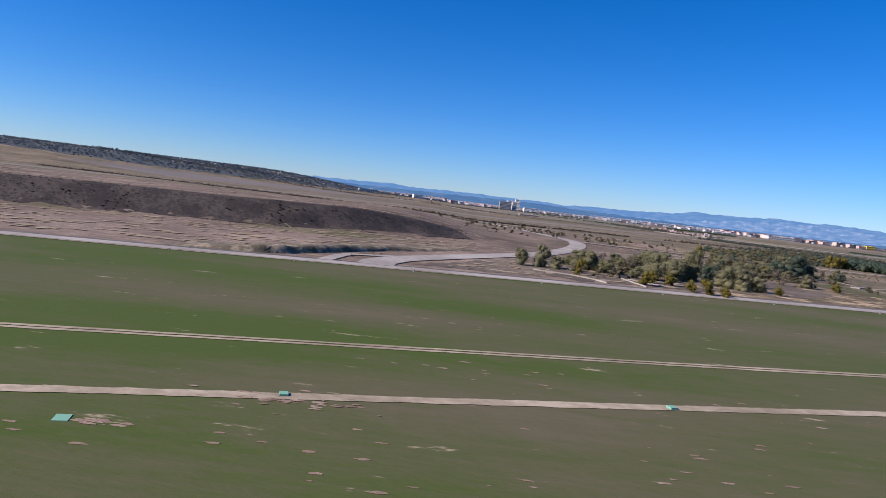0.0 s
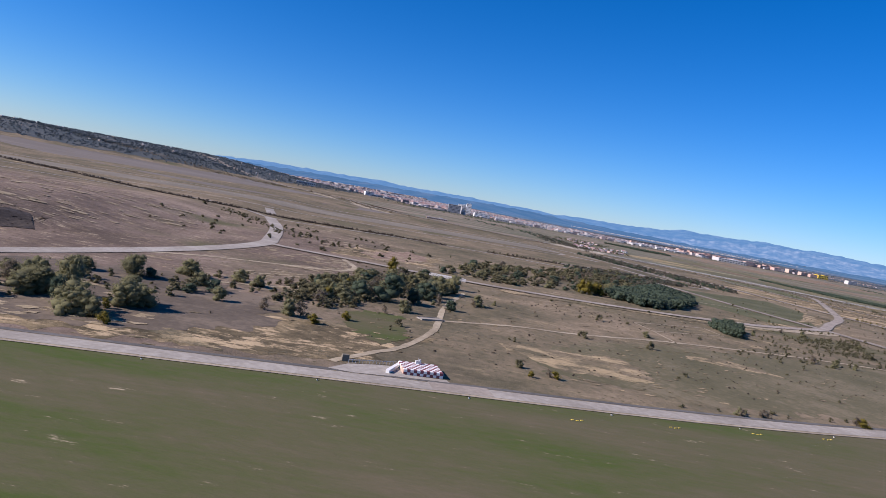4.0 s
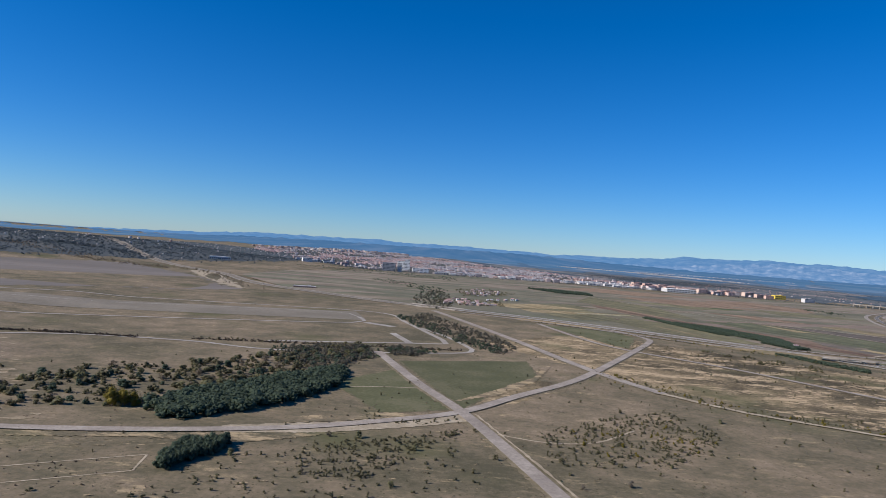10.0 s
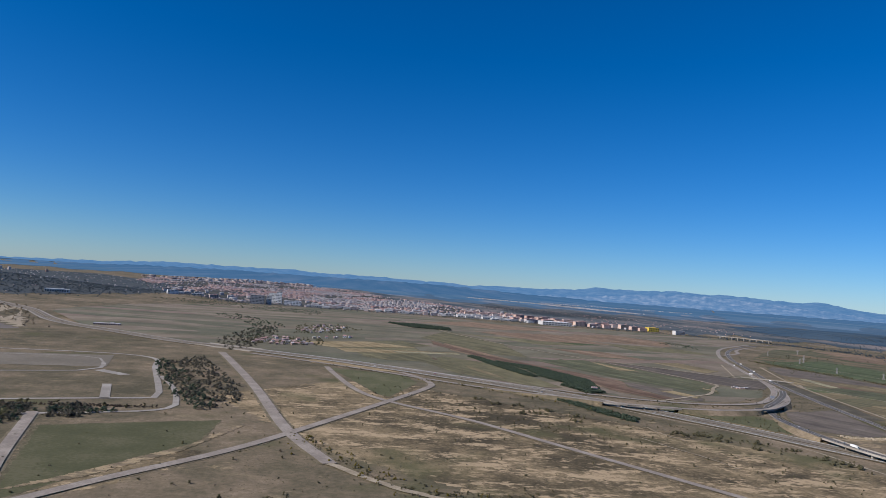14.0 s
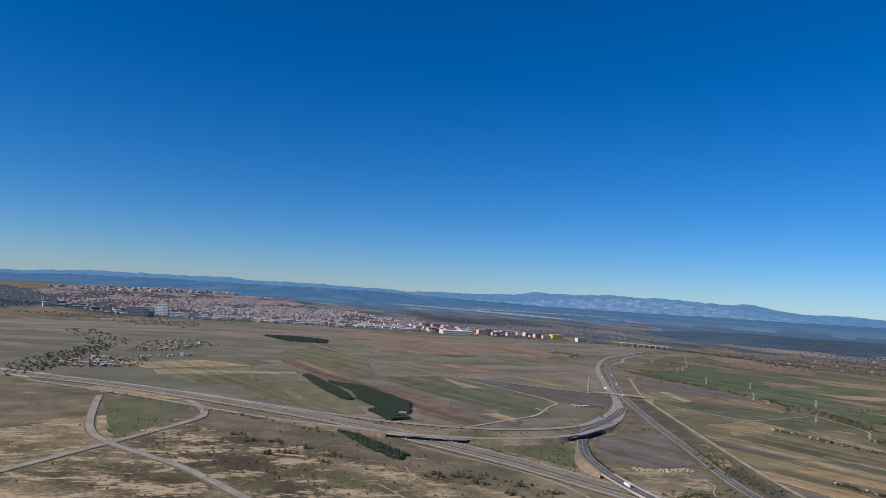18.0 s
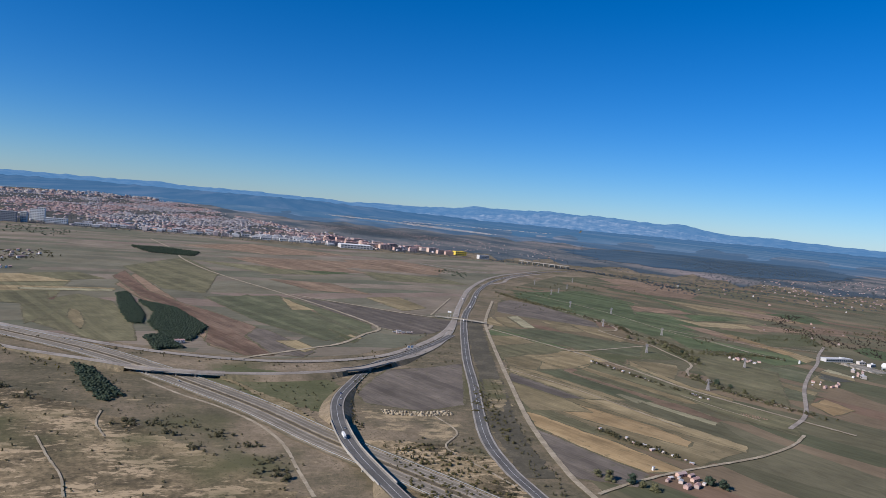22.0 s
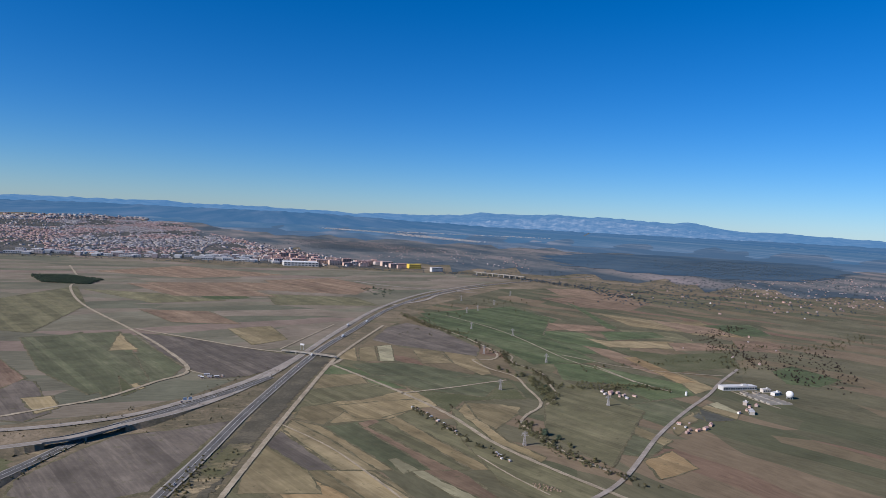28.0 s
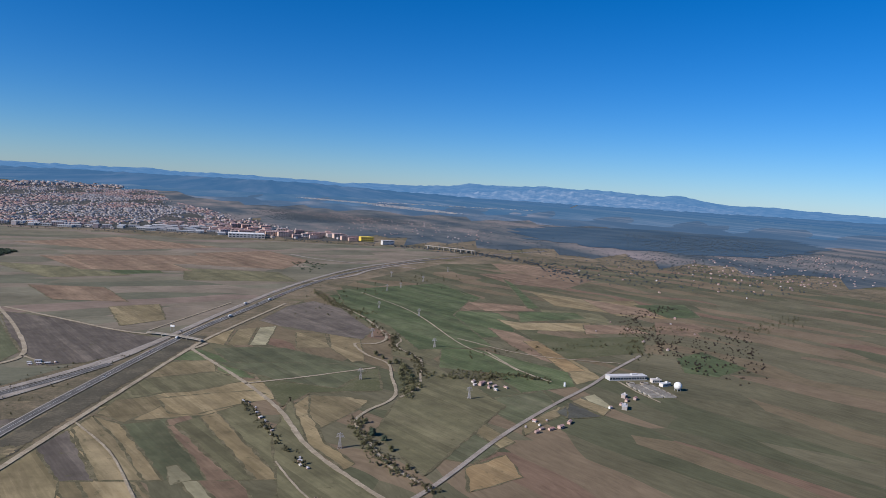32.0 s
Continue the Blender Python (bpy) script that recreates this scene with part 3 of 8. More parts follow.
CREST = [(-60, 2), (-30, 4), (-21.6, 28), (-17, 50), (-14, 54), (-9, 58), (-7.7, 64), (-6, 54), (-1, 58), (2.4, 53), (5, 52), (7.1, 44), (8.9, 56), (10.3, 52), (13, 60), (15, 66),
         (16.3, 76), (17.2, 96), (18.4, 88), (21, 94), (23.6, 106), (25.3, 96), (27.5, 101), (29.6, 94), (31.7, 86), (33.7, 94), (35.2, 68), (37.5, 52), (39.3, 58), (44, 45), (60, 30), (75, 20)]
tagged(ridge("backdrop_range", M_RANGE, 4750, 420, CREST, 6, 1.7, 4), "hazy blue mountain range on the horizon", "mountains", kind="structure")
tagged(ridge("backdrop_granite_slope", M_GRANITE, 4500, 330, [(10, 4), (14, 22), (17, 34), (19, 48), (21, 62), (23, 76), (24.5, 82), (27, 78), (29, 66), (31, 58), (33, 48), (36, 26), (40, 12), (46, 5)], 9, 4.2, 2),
       "bare pale granite mountainside, blue haze in its colour", "mountains", kind="structure")
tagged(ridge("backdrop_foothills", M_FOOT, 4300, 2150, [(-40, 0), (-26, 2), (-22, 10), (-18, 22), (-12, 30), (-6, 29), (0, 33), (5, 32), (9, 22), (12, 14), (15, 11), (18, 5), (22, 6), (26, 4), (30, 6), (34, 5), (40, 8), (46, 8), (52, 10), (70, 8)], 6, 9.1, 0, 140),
       "forested foothills below the range, blue haze in their colour", "hills", kind="structure")

# ---------------------------------------------------------------- airfield and fields
TURF = [(-300, -160), (300, -60), (300, 130), (95, 71.5), (35, 50), (8, 41), (-19, 35), (-44, 30), (-66, 26), (-90, 21), (-150, 10), (-260, -12)]
tagged(mesh_object("airfield_grass", [(x, y, height(x, y) + 0.015) for x, y in TURF], [tuple(range(len(TURF)))], M_GRASS), "mown green and brown airfield turf", "grass", kind="structure")


FALLOW = [(0.0, (0.143, 0.133, 0.093)), (0.2, (0.194, 0.162, 0.119)), (0.38, (0.160, 0.145, 0.100)), (0.52, (0.129, 0.126, 0.086)), (0.66, (0.216, 0.177, 0.132)), (0.82, (0.172, 0.158, 0.111)), (0.93, (0.209, 0.160, 0.124))]
GARDEN = [(0.0, (0.108, 0.100, 0.060)), (0.2, (0.158, 0.124, 0.076)), (0.38, (0.122, 0.110, 0.066)), (0.52, (0.094, 0.094, 0.054)), (0.66, (0.178, 0.134, 0.086)), (0.82, (0.134, 0.120, 0.074)), (0.93, (0.176, 0.118, 0.080))]


def farmland(name, turn, scale, tones):
    """Open farmland seen from afar: long narrow plots, each with a tone of its own."""
    m, N, L, bsdf = nodes_of(name, 0.95, 0.1)
    vec = N("ShaderNodeNewGeometry").outputs["Position"]
    warp = noise_of(N, L, vec, 0.012, 2.0)
    add = N("ShaderNodeVectorMath")
    add.operation = "MULTIPLY_ADD"
    L(warp.outputs["Color"], add.inputs[0])
    add.inputs[1].default_value = (34, 34, 0)
    L(vec, add.inputs[2])
    rot = N("ShaderNodeVectorRotate")
    rot.rotation_type = "Z_AXIS"
    rot.inputs["Angle"].default_value = radians(turn)
    L(add.outputs[0], rot.inputs["Vector"])
    mp = N("ShaderNodeMapping")
    mp.inputs["Scale"].default_value = (0.25, 1.0, 1.0)
    L(rot.outputs[0], mp.inputs["Vector"])
    cells = N("ShaderNodeTexVoronoi")
    cells.voronoi_dimensions = "2D"
    cells.inputs["Scale"].default_value = scale
    L(mp.outputs[0], cells.inputs["Vector"])
    sep = N("ShaderNodeSeparateColor")
    L(cells.outputs["Color"], sep.inputs[0])
    r = ramp_of(N, tones)
    r.color_ramp.interpolation = "CONSTANT"
    L(sep.outputs["Red"], r.inputs[0])
    fine, mid = noise_of(N, L, mp.outputs[0], 0.8, 5.0, 0.7), noise_of(N, L, vec, 0.05, 5.0, 0.6)
    k = N("ShaderNodeMath")
    k.operation = "ADD"
    L(fine.outputs["Fac"], k.inputs[0])
    L(mid.outputs["Fac"], k.inputs[1])
    lv = N("ShaderNodeMapRange")
    L(k.outputs[0], lv.inputs["Value"])
    lv.inputs["From Min"].default_value, lv.inputs["From Max"].default_value = 0.6, 1.4
    lv.inputs["To Min"].default_value, lv.inputs["To Max"].default_value = 0.6, 1.45
    hs = N("ShaderNodeHueSaturation")
    L(r.outputs[0], hs.inputs["Color"])
    L(lv.outputs[0], hs.inputs["Value"])
    L(hs.outputs[0], bsdf.inputs["Base Color"])
    bump_to(N, L, bsdf, fine.outputs["Fac"], 0.5, 0.2)
    return m


M_FARM, M_PLOTS = farmland("farmland", -14, 0.075, FALLOW), farmland("garden_plots", -118, 0.11, GARDEN)
FARM = [(-20, 352), (30, 318), (60, 304), (90, 284), (122, 270), (152, 254), (175, 243), (197, 239), (216, 247), (231, 260), (246, 286), (262, 318), (276, 356), (302, 426), (336, 494), (390, 560), (430, 600), (395, 640), (280, 650), (226, 640), (120, 690), (40, 690), (-20, 660), (-60, 560), (-90, 460)]
EAST = [(242, 140), (241, 170), (244, 192), (250, 218), (259, 256), (270, 300), (278, 322), (297, 370), (330, 440), (395, 530), (480, 560), (620, 520), (620, 330), (480, 220), (380, 150), (300, 110)]
for poly, mat in ((FARM, M_FARM), (EAST, M_PLOTS)):
    tagged(mesh_object("farmland", [(x, y, height(x, y) + 0.012) for x, y in poly], [tuple(range(len(poly)))], mat), "patchwork of narrow fallow and stubble plots", "farmland", kind="structure")

FIELD_TONES = {
    "tan": [(0.200, 0.155, 0.079), (0.246, 0.190, 0.102), (0.288, 0.228, 0.128)],
    "straw": [(0.153, 0.124, 0.065), (0.194, 0.155, 0.084), (0.243, 0.192, 0.108)],
    "olive": [(0.116, 0.107, 0.058), (0.142, 0.129, 0.069), (0.172, 0.153, 0.085)],
    "green": [(0.067, 0.085, 0.038), (0.088, 0.109, 0.048), (0.120, 0.133, 0.066)],
    "dark": [(0.100, 0.083, 0.067), (0.131, 0.109, 0.087), (0.171, 0.141, 0.111)],
    "black": [(0.065, 0.062, 0.051), (0.086, 0.084, 0.067), (0.106, 0.104, 0.080)],
    "sage": [(0.088, 0.094, 0.050), (0.108, 0.111, 0.060), (0.134, 0.130, 0.075)],
    "umber": [(0.105, 0.066, 0.043), (0.140, 0.090, 0.060), (0.180, 0.125, 0.086)],
    "red": [(0.169, 0.116, 0.075), (0.207, 0.141, 0.091), (0.247, 0.175, 0.113)],
    "meadow": [(0.077, 0.080, 0.037), (0.099, 0.099, 0.048), (0.130, 0.121, 0.066)],
    "orange": [(0.243, 0.167, 0.083), (0.293, 0.203, 0.101), (0.339, 0.242, 0.127)],
    "pale": [(0.234, 0.209, 0.124), (0.272, 0.246, 0.150), (0.312, 0.278, 0.175)],
    "sand": [(0.235, 0.195, 0.102), (0.294, 0.248, 0.138), (0.354, 0.300, 0.174)],
}
FIELD_WORDS = {"tan": "tan stubble field with faint drill lines", "straw": "straw-coloured harvested field", "olive": "olive fallow field with thin growth",
               "green": "green field of young crops", "dark": "dark grey-brown fallow field", "black": "freshly ploughed blackish field",
               "red": "reddish-brown ploughed field", "sage": "dull green field of thin young growth", "umber": "red-brown bare soil round a pine wood", "meadow": "dry olive meadow inside a road loop", "orange": "ochre stubble strip field", "pale": "pale bare strip of dry field", "sand": "bare sandy clearing"}
PLAIN_TONES = ("sand", "meadow")
FIELD_MATS = {k: surface(k + "_field", c, 0.10, 1.6, 0.95, 0.5, (118, 9.0) if k not in PLAIN_TONES else None, 0.12, 2.3 if k not in PLAIN_TONES else 0.0) for k, c in FIELD_TONES.items()}

FIELD_MATS["sand"] = steppe("bare_clearing", 0.46, 0.60, 0.30)
COUNT = itertools.count()


def field(tone, poly):
    """A field with uneven borders and a weedy margin round it."""
    k = next(COUNT)
    rng, pts, rim, tris = random.Random(100 + k), [], [], []
    size = min(max(p[0] for p in poly) - min(p[0] for p in poly), max(p[1] for p in poly) - min(p[1] for p in poly))
    wave = min(0.25, 0.025 * size) * (3.0 if tone == "sand" else 1.0)
    for (ax, ay), (bx, by) in zip(poly, poly[1:] + poly[:1]):
        length = math.hypot(bx - ax, by - ay)
        n = max(2, int(length / 1.3)) if max(ay, by) < 420 else max(1, int(length / 5))
        nx, ny = -(by - ay) / max(length, 0.01), (bx - ax) / max(length, 0.01)
        for i in range(n):
            u = i / n
            d = (wave * noise.noise(Vector((ax + i * 0.35, ay, k * 3.1))) * 1.6 + rng.uniform(-0.05, 0.05)) * math.sin(math.pi * u) ** 0.5
            x, y = ax + (bx - ax) * u + nx * d, ay + (by - ay) * u + ny * d
            pts.append((x, y, height(x, y) + 0.016 + 0.0005 * k))
            w = min(0.28, 0.03 * size) * rng.uniform(0.1, 1.5)
            rim += [(x - nx * w, y - ny * w, height(x, y) + 0.0163 + 0.0005 * k), (x + nx * w, y + ny * w, height(x, y) + 0.0163 + 0.0005 * k)]
    m = len(pts)
    ob = tagged(mesh_object("field", pts, [tuple(range(m))], FIELD_MATS[tone]), FIELD_WORDS[tone], "field", kind="structure")
    if tone != "sand":
        mesh_object("margin", rim, [(2 * i, 2 * i + 1, (2 * i + 3) % (2 * m), (2 * i + 2) % (2 * m)) for i in range(m)], M_MARGIN, ob)
    return ob


M_MARGIN = surface("weedy_margin", [(0.075, 0.068, 0.036), (0.115, 0.100, 0.055), (0.17, 0.145, 0.085)], 0.4, 3.0)
field("red", [(196, 542), (256, 584), (182, 631), (134, 570)])
field("red", [(257, 484), (294, 477), (311, 524), (286, 572), (242, 542)])
field("olive", [(102, 303), (128, 305), (120, 363), (80, 362)])
field("olive", [(250, 427), (301, 432), (292, 465), (245, 470)])
field("red", [(438, 454), (475, 467), (458, 510), (434, 515)])
field("tan", [(429.7, 358.7), (447.8, 355.6), (459.9, 399.1), (433.6, 395.7)])
field("green", [(218.2, 438.8), (238.2, 450), (224.6, 478.9), (200.6, 487.8)])
field("green", [(447.8, 355.6), (469.3, 357.4), (482, 390), (453, 386.6)])
field("meadow", [(59.6, 125), (60.1, 126.9), (68.7, 148.9), (74.8, 156.7), (74.6, 177.9), (46.5, 165.8)])
field("dark", [(210.9, 209.9), (212, 203), (222.4, 198.2), (232.4, 203.1), (242.7, 240.9), (230.2, 234.6), (221, 231.5), (217.1, 224.2)])
field("meadow", [(104.4, 219.6), (107.3, 216.4), (116.1, 243.9), (113.3, 259.2), (88.9, 266.6)])
field("olive", [(394.2, 351.1), (418, 336.3), (423.9, 362.8), (399.9, 370.2)])
field("tan", [(91.8, 318.5), (140, 336.5), (139.4, 344.5), (86.7, 332.8)])
field("green", [(404.9, 270.1), (412.9, 265.6), (429.6, 274.6), (427.9, 295.9), (413, 287.3)])
field("meadow", [(47.6, 118.8), (57.7, 124.5), (46.5, 155.5), (36.9, 138.3)])
field("red", [(431.2, 321.9), (443.4, 318.9), (452.8, 338.5), (440.2, 346.1)])
field("sand", [(210.8, 188.4), (218, 185.7), (221.2, 180.7), (228, 185.4), (228, 193.6), (217.4, 198.2), (210.6, 199.8)])
field("straw", [(252.6, 236.3), (257, 232.2), (272.1, 202.5), (280, 177.4), (264.5, 169.6), (251.6, 186.1), (244.1, 201.2)])
field("olive", [(245.4, 211.4), (247.2, 206.5), (254.2, 191.9), (256.5, 184.6), (250.8, 187), (243.8, 198.6)])
field("tan", [(253, 237.5), (257, 232.2), (271.9, 199.8), (281.5, 179.4), (278.4, 176), (267.4, 194), (253.8, 223.3)])
field("orange", [(248.5, 221.8), (251.3, 216.3), (268.4, 191.3), (271.1, 181.7), (268.1, 178.8), (255.3, 194.4), (246.7, 210.6)])
field("tan", [(254.6, 245.8), (269.8, 258.5), (287.5, 266), (291.3, 254.4), (277.7, 240.5), (263.6, 237.6)])
field("green", [(261.4, 229.9), (269.1, 236.4), (273.7, 215.7), (268.8, 212.1), (265.2, 216.5)])
field("red", [(269.1, 237.6), (273.3, 240), (282.7, 214), (287.9, 195.4), (284.6, 193.5), (273.7, 216.1)])
field("pale", [(272.9, 213.3), (275.1, 213.9), (285.3, 193.5), (282.9, 191.6)])
field("olive", [(272.8, 306.6), (280.3, 297.6), (289.9, 275.6), (275.6, 268.8), (266.3, 284.5)])
field("straw", [(266.5, 284.6), (278.1, 277.8), (273.6, 268.5), (261.6, 267.9)])
field("olive", [(261.1, 266.2), (273.6, 268.5), (289.9, 271.4), (271.4, 260.2), (255.2, 247.2)])
field("orange", [(244.4, 199.4), (246.7, 196.9), (255.4, 180.2), (260.6, 166.9), (252.7, 167.1), (247.4, 176.9), (242.4, 190.3)])
field("dark", [(242.1, 189.7), (247.3, 176.7), (252.7, 166.2), (247.6, 161.2), (238.5, 165.3), (239.3, 174.9)])
field("straw", [(246.5, 210.8), (249.9, 224.4), (257.5, 210), (259.4, 199.6), (245.9, 200.8)])
field("dark", [(249.9, 224.4), (252.8, 232.9), (262.5, 209.6), (257.5, 210)])
field("straw", [(253.1, 233.9), (255.2, 240.8), (261.7, 228.6), (267.4, 216), (269.9, 209.1), (263, 209.6)])
field("tan", [(255.2, 240.8), (261.2, 235.6), (272.8, 208.9), (269.9, 209.1), (261.7, 228.6)])
field("sage", [(261.5, 235.6), (269.3, 238.2), (270.5, 231.5), (277.1, 216.2), (279.6, 208.4), (272.8, 208.9)])
field("red", [(269.8, 233.9), (270.9, 234.6), (283.7, 208.1), (279.3, 208.4), (276.6, 216.7)])
field("olive", [(271.2, 234.9), (275.3, 239.1), (286.9, 207.8), (283.7, 208.1)])
field("tan", [(275.3, 239.1), (278.4, 242.1), (290.9, 207.6), (286.9, 207.8)])
field("olive", [(278.4, 242.1), (284.2, 247.7), (294.4, 212.4), (294.9, 207.3), (290.9, 207.6)])
field("pale", [(272.4, 214.3), (274.1, 215), (277.1, 208.6), (274, 206.9)])
field("straw", [(259.6, 267.5), (262, 282.1), (274.8, 283.8), (275.7, 273.1), (263.3, 268)])
field("olive", [(258.1, 257.7), (259.7, 266.4), (275.7, 272.5), (283.1, 264.5), (272.8, 256.7), (260.3, 254.1)])
field("straw", [(255.6, 241.9), (257.2, 250.6), (265.3, 253.6), (269.1, 250.5), (265.7, 243.2), (261.6, 236.6)])
field("tan", [(265.4, 251.4), (275.4, 254.8), (285.9, 256.6), (290.8, 250.2), (284, 248.1), (274.5, 240.6), (269.3, 241.2)])
field("green", [(268.8, 296.9), (276.7, 287.7), (285.3, 266.6), (281.2, 268.2), (276, 274.2), (274.9, 284.4), (262.6, 283.4)])
field("tan", [(291.8, 241.7), (297.6, 253.2), (297.3, 241.6), (298.9, 223.7), (303.5, 212.9), (301.2, 210.4), (296.3, 222)])
field("straw", [(297.8, 252.8), (306.7, 250.8), (310.5, 248.1), (307.5, 242.2), (298.7, 231.1), (296.9, 239.2)])
field("sage", [(272.9, 297.1), (282.7, 299.1), (292.7, 298.1), (307.2, 283.5), (318, 277.4), (287.2, 272.1), (279.5, 279)])
field("meadow", [(285.5, 269.3), (316.8, 275.6), (314.8, 255.5), (297.8, 254.6), (291.4, 244.6), (288.7, 258)])
field("tan", [(270.1, 305.2), (274.1, 317.7), (277.6, 323.4), (275.9, 301)])
field("straw", [(276.4, 301), (278.6, 322.5), (284.5, 325.8), (282.2, 301.3)])
field("pale", [(282.7, 301.3), (285.2, 325.9), (290.7, 328.3), (287.6, 301.6)])
field("straw", [(296.6, 319.5), (305.7, 317.5), (305.9, 298.8), (296.1, 298.3)])
field("tan", [(305.9, 298.8), (306.9, 317.6), (316, 309.7), (314.1, 283.7), (310.5, 282.3)])
field("dark", [(284.7, 337.6), (294.9, 366.6), (305.3, 378.9), (314.9, 364.2), (321.8, 323.4), (316.7, 309.7), (298.9, 323.3), (291.8, 328.4)])
field("green", [(312.6, 394.9), (341.5, 413.5), (359.7, 406.5), (337, 369.8), (333.8, 339.5), (321.9, 336.2), (316, 364.3)])
field("green", [(345.8, 417.9), (375, 431.3), (381.7, 397.1), (368.4, 374.2), (347.1, 360.8), (343.5, 384.8)])
field("olive", [(326, 331.5), (344.9, 338.4), (349.2, 305.8), (332.8, 284.3), (322.7, 289.4), (327, 310.4)])
field("green", [(353.2, 365.4), (365.4, 363.1), (377.7, 359.5), (376.8, 338.3), (369.8, 317.6), (351.4, 311.9), (346.6, 335.4)])
field("red", [(364.1, 388), (392.6, 380.4), (391.2, 367.6), (366.4, 365.8)])
field("red", [(364.3, 330.8), (371.9, 322.5), (374, 306.4), (369.2, 279.9), (366.3, 285.3), (363.3, 302.5)])
field("tan", [(373.9, 307.2), (375.7, 302.3), (377.1, 278.7), (376.5, 265), (366.4, 259.4), (369.2, 280.5)])
field("meadow", [(374.1, 327.6), (389.8, 314.4), (420.3, 319.2), (405.7, 294), (375.7, 285.5), (374.9, 300.6)])
field("green", [(339.8, 300.5), (351.1, 296.4), (359.9, 285.1), (369.2, 270.9), (365.5, 257.7), (348.5, 252.7), (347.2, 270.6), (333.4, 276.5)])
field("sage", [(319.6, 246.1), (332.7, 243.7), (334.1, 219.4), (324.2, 211), (315.2, 216.7), (310.9, 229.9)])
field("straw", [(324.1, 243.9), (329, 245.1), (335.8, 220.9), (331.7, 217.9)])
field("sage", [(333.9, 246.8), (355.1, 254.2), (353.7, 241.9), (340.2, 229.4)])
field("straw", [(341.2, 230.9), (354, 241.9), (355, 238.8), (338.9, 224.1)])
field("black", [(351.9, 238.5), (363.2, 249.1), (364.2, 244.4), (352.7, 232.8)])
field("pale", [(363.5, 249.1), (367.5, 251), (367.2, 240.7), (362.1, 237.4)])
field("orange", [(322.4, 209.5), (331.8, 214.6), (331.5, 204.6), (320.4, 199.9)])
field("red", [(406.2, 485.7), (447.1, 496.5), (471.8, 469.6), (438.2, 432.1), (412, 447.3)])
field("red", [(432.9, 543), (458.4, 544.5), (473.7, 511.9), (452.2, 492.4), (426.9, 504.8)])
field("orange", [(434.1, 399), (452.6, 378.3), (451.8, 351.3), (433.7, 362.1)])
field("tan", [(414.4, 421.9), (434.1, 399), (431.3, 361.9), (410.8, 380)])
field("green", [(387.2, 363.2), (413, 363.7), (412, 350.9), (380.7, 341.9)])
field("tan", [(372.8, 346.8), (380.2, 340.8), (408.8, 341.3), (407, 325.1), (374.1, 327.6)])
field("red", [(405, 338.7), (421.8, 338), (425.5, 323.5), (398.1, 321.5)])
field("red", [(440.1, 346.5), (456.5, 343.4), (456.1, 328.8), (426.1, 321.5)])
field("sage", [(183.8, 342.3), (185.9, 346.8), (209.1, 298), (220, 274.2), (212.4, 260.5)])
field("red", [(186.1, 342.6), (196.9, 344), (210.2, 314.3), (204.3, 304.7)])
field("tan", [(210.3, 280), (212.2, 283), (220.3, 269.1), (218.8, 267.1)])
field("sage", [(197.5, 344.1), (201.8, 344.7), (226, 292.1), (224.6, 279.9), (220.3, 274.3), (206.3, 302.7), (210.6, 312.8)])
field("dark", [(202.9, 346.9), (226, 335.4), (247.5, 315.7), (263, 306.3), (244.3, 281.6), (236.8, 277.9), (227.9, 289.6), (215.9, 314.8)])
field("straw", [(233.2, 357.8), (249, 365), (255.1, 336.5), (243.3, 325.8)])
field("red", [(193.7, 403.3), (222.4, 401.4), (237.7, 368.3), (211.6, 370.5)])
field("olive", [(153.2, 472.7), (191.9, 461.3), (226.5, 438.6), (195.2, 424.6)])
field("red", [(218.3, 525.5), (263.7, 526.8), (286.3, 496.2), (249.6, 484.4)])
field("red", [(137.1, 354.7), (137.7, 393.8), (168.1, 308.4), (179.5, 267.6), (194.3, 244), (189.2, 239.6), (179.3, 250.4), (174.7, 267.4), (158.4, 305.2)])
field("olive", [(131.7, 273.2), (126.2, 313), (131.4, 325.4), (144.2, 313.2), (156.7, 276.8), (161.7, 253.2), (153.9, 251.2), (144.3, 260)])
field("umber", [(131.1, 273), (125.4, 312.7), (126.6, 318.7), (131.6, 282.8), (133.4, 271.9)])
field("olive", [(120.6, 303.6), (131.7, 314.7), (134.7, 287.4), (131.9, 269.2)])
field("straw", [(138.8, 281.2), (136.2, 295.9), (139.4, 292.8), (145.3, 274.2), (146.2, 264.9)])
field("dark", [(182.3, 281.8), (193.5, 275.7), (205.2, 248.2), (202, 241.5), (194.5, 243.4)])
field("sage", [(170.5, 334.9), (197.9, 348.6), (210.9, 306.7), (219.6, 277.2), (208.8, 262.8), (190.3, 288.5)])
field("tan", [(197.9, 347.1), (204.3, 329.3), (209.8, 316.9), (201.7, 314.4)])
field("meadow", [(211.5, 281.6), (218.8, 266.3), (216.4, 261.2)])
field("tan", [(195.3, 260.2), (201.3, 262.1), (205.7, 252.2), (202.4, 247.1)])
field("pale", [(110.9, 333), (138.9, 341), (140.1, 335.6), (112.6, 328)])
field("olive", [(98.5, 370.8), (116.4, 385.6), (130.7, 369.4), (106.5, 346.4)])
field("red", [(168.3, 503.4), (228.1, 503.7), (250.3, 459.5), (200.7, 452.6)])
field("olive", [(97.9, 307.8), (120.1, 330.2), (128.9, 301.5), (106.7, 300)])
field("tan", [(68.9, 348.6), (99.7, 370.9), (122.1, 355.8), (85.1, 333.6)])
field("red", [(176.9, 511.3), (253.2, 529.1), (273.8, 499.8), (201.7, 467.6)])
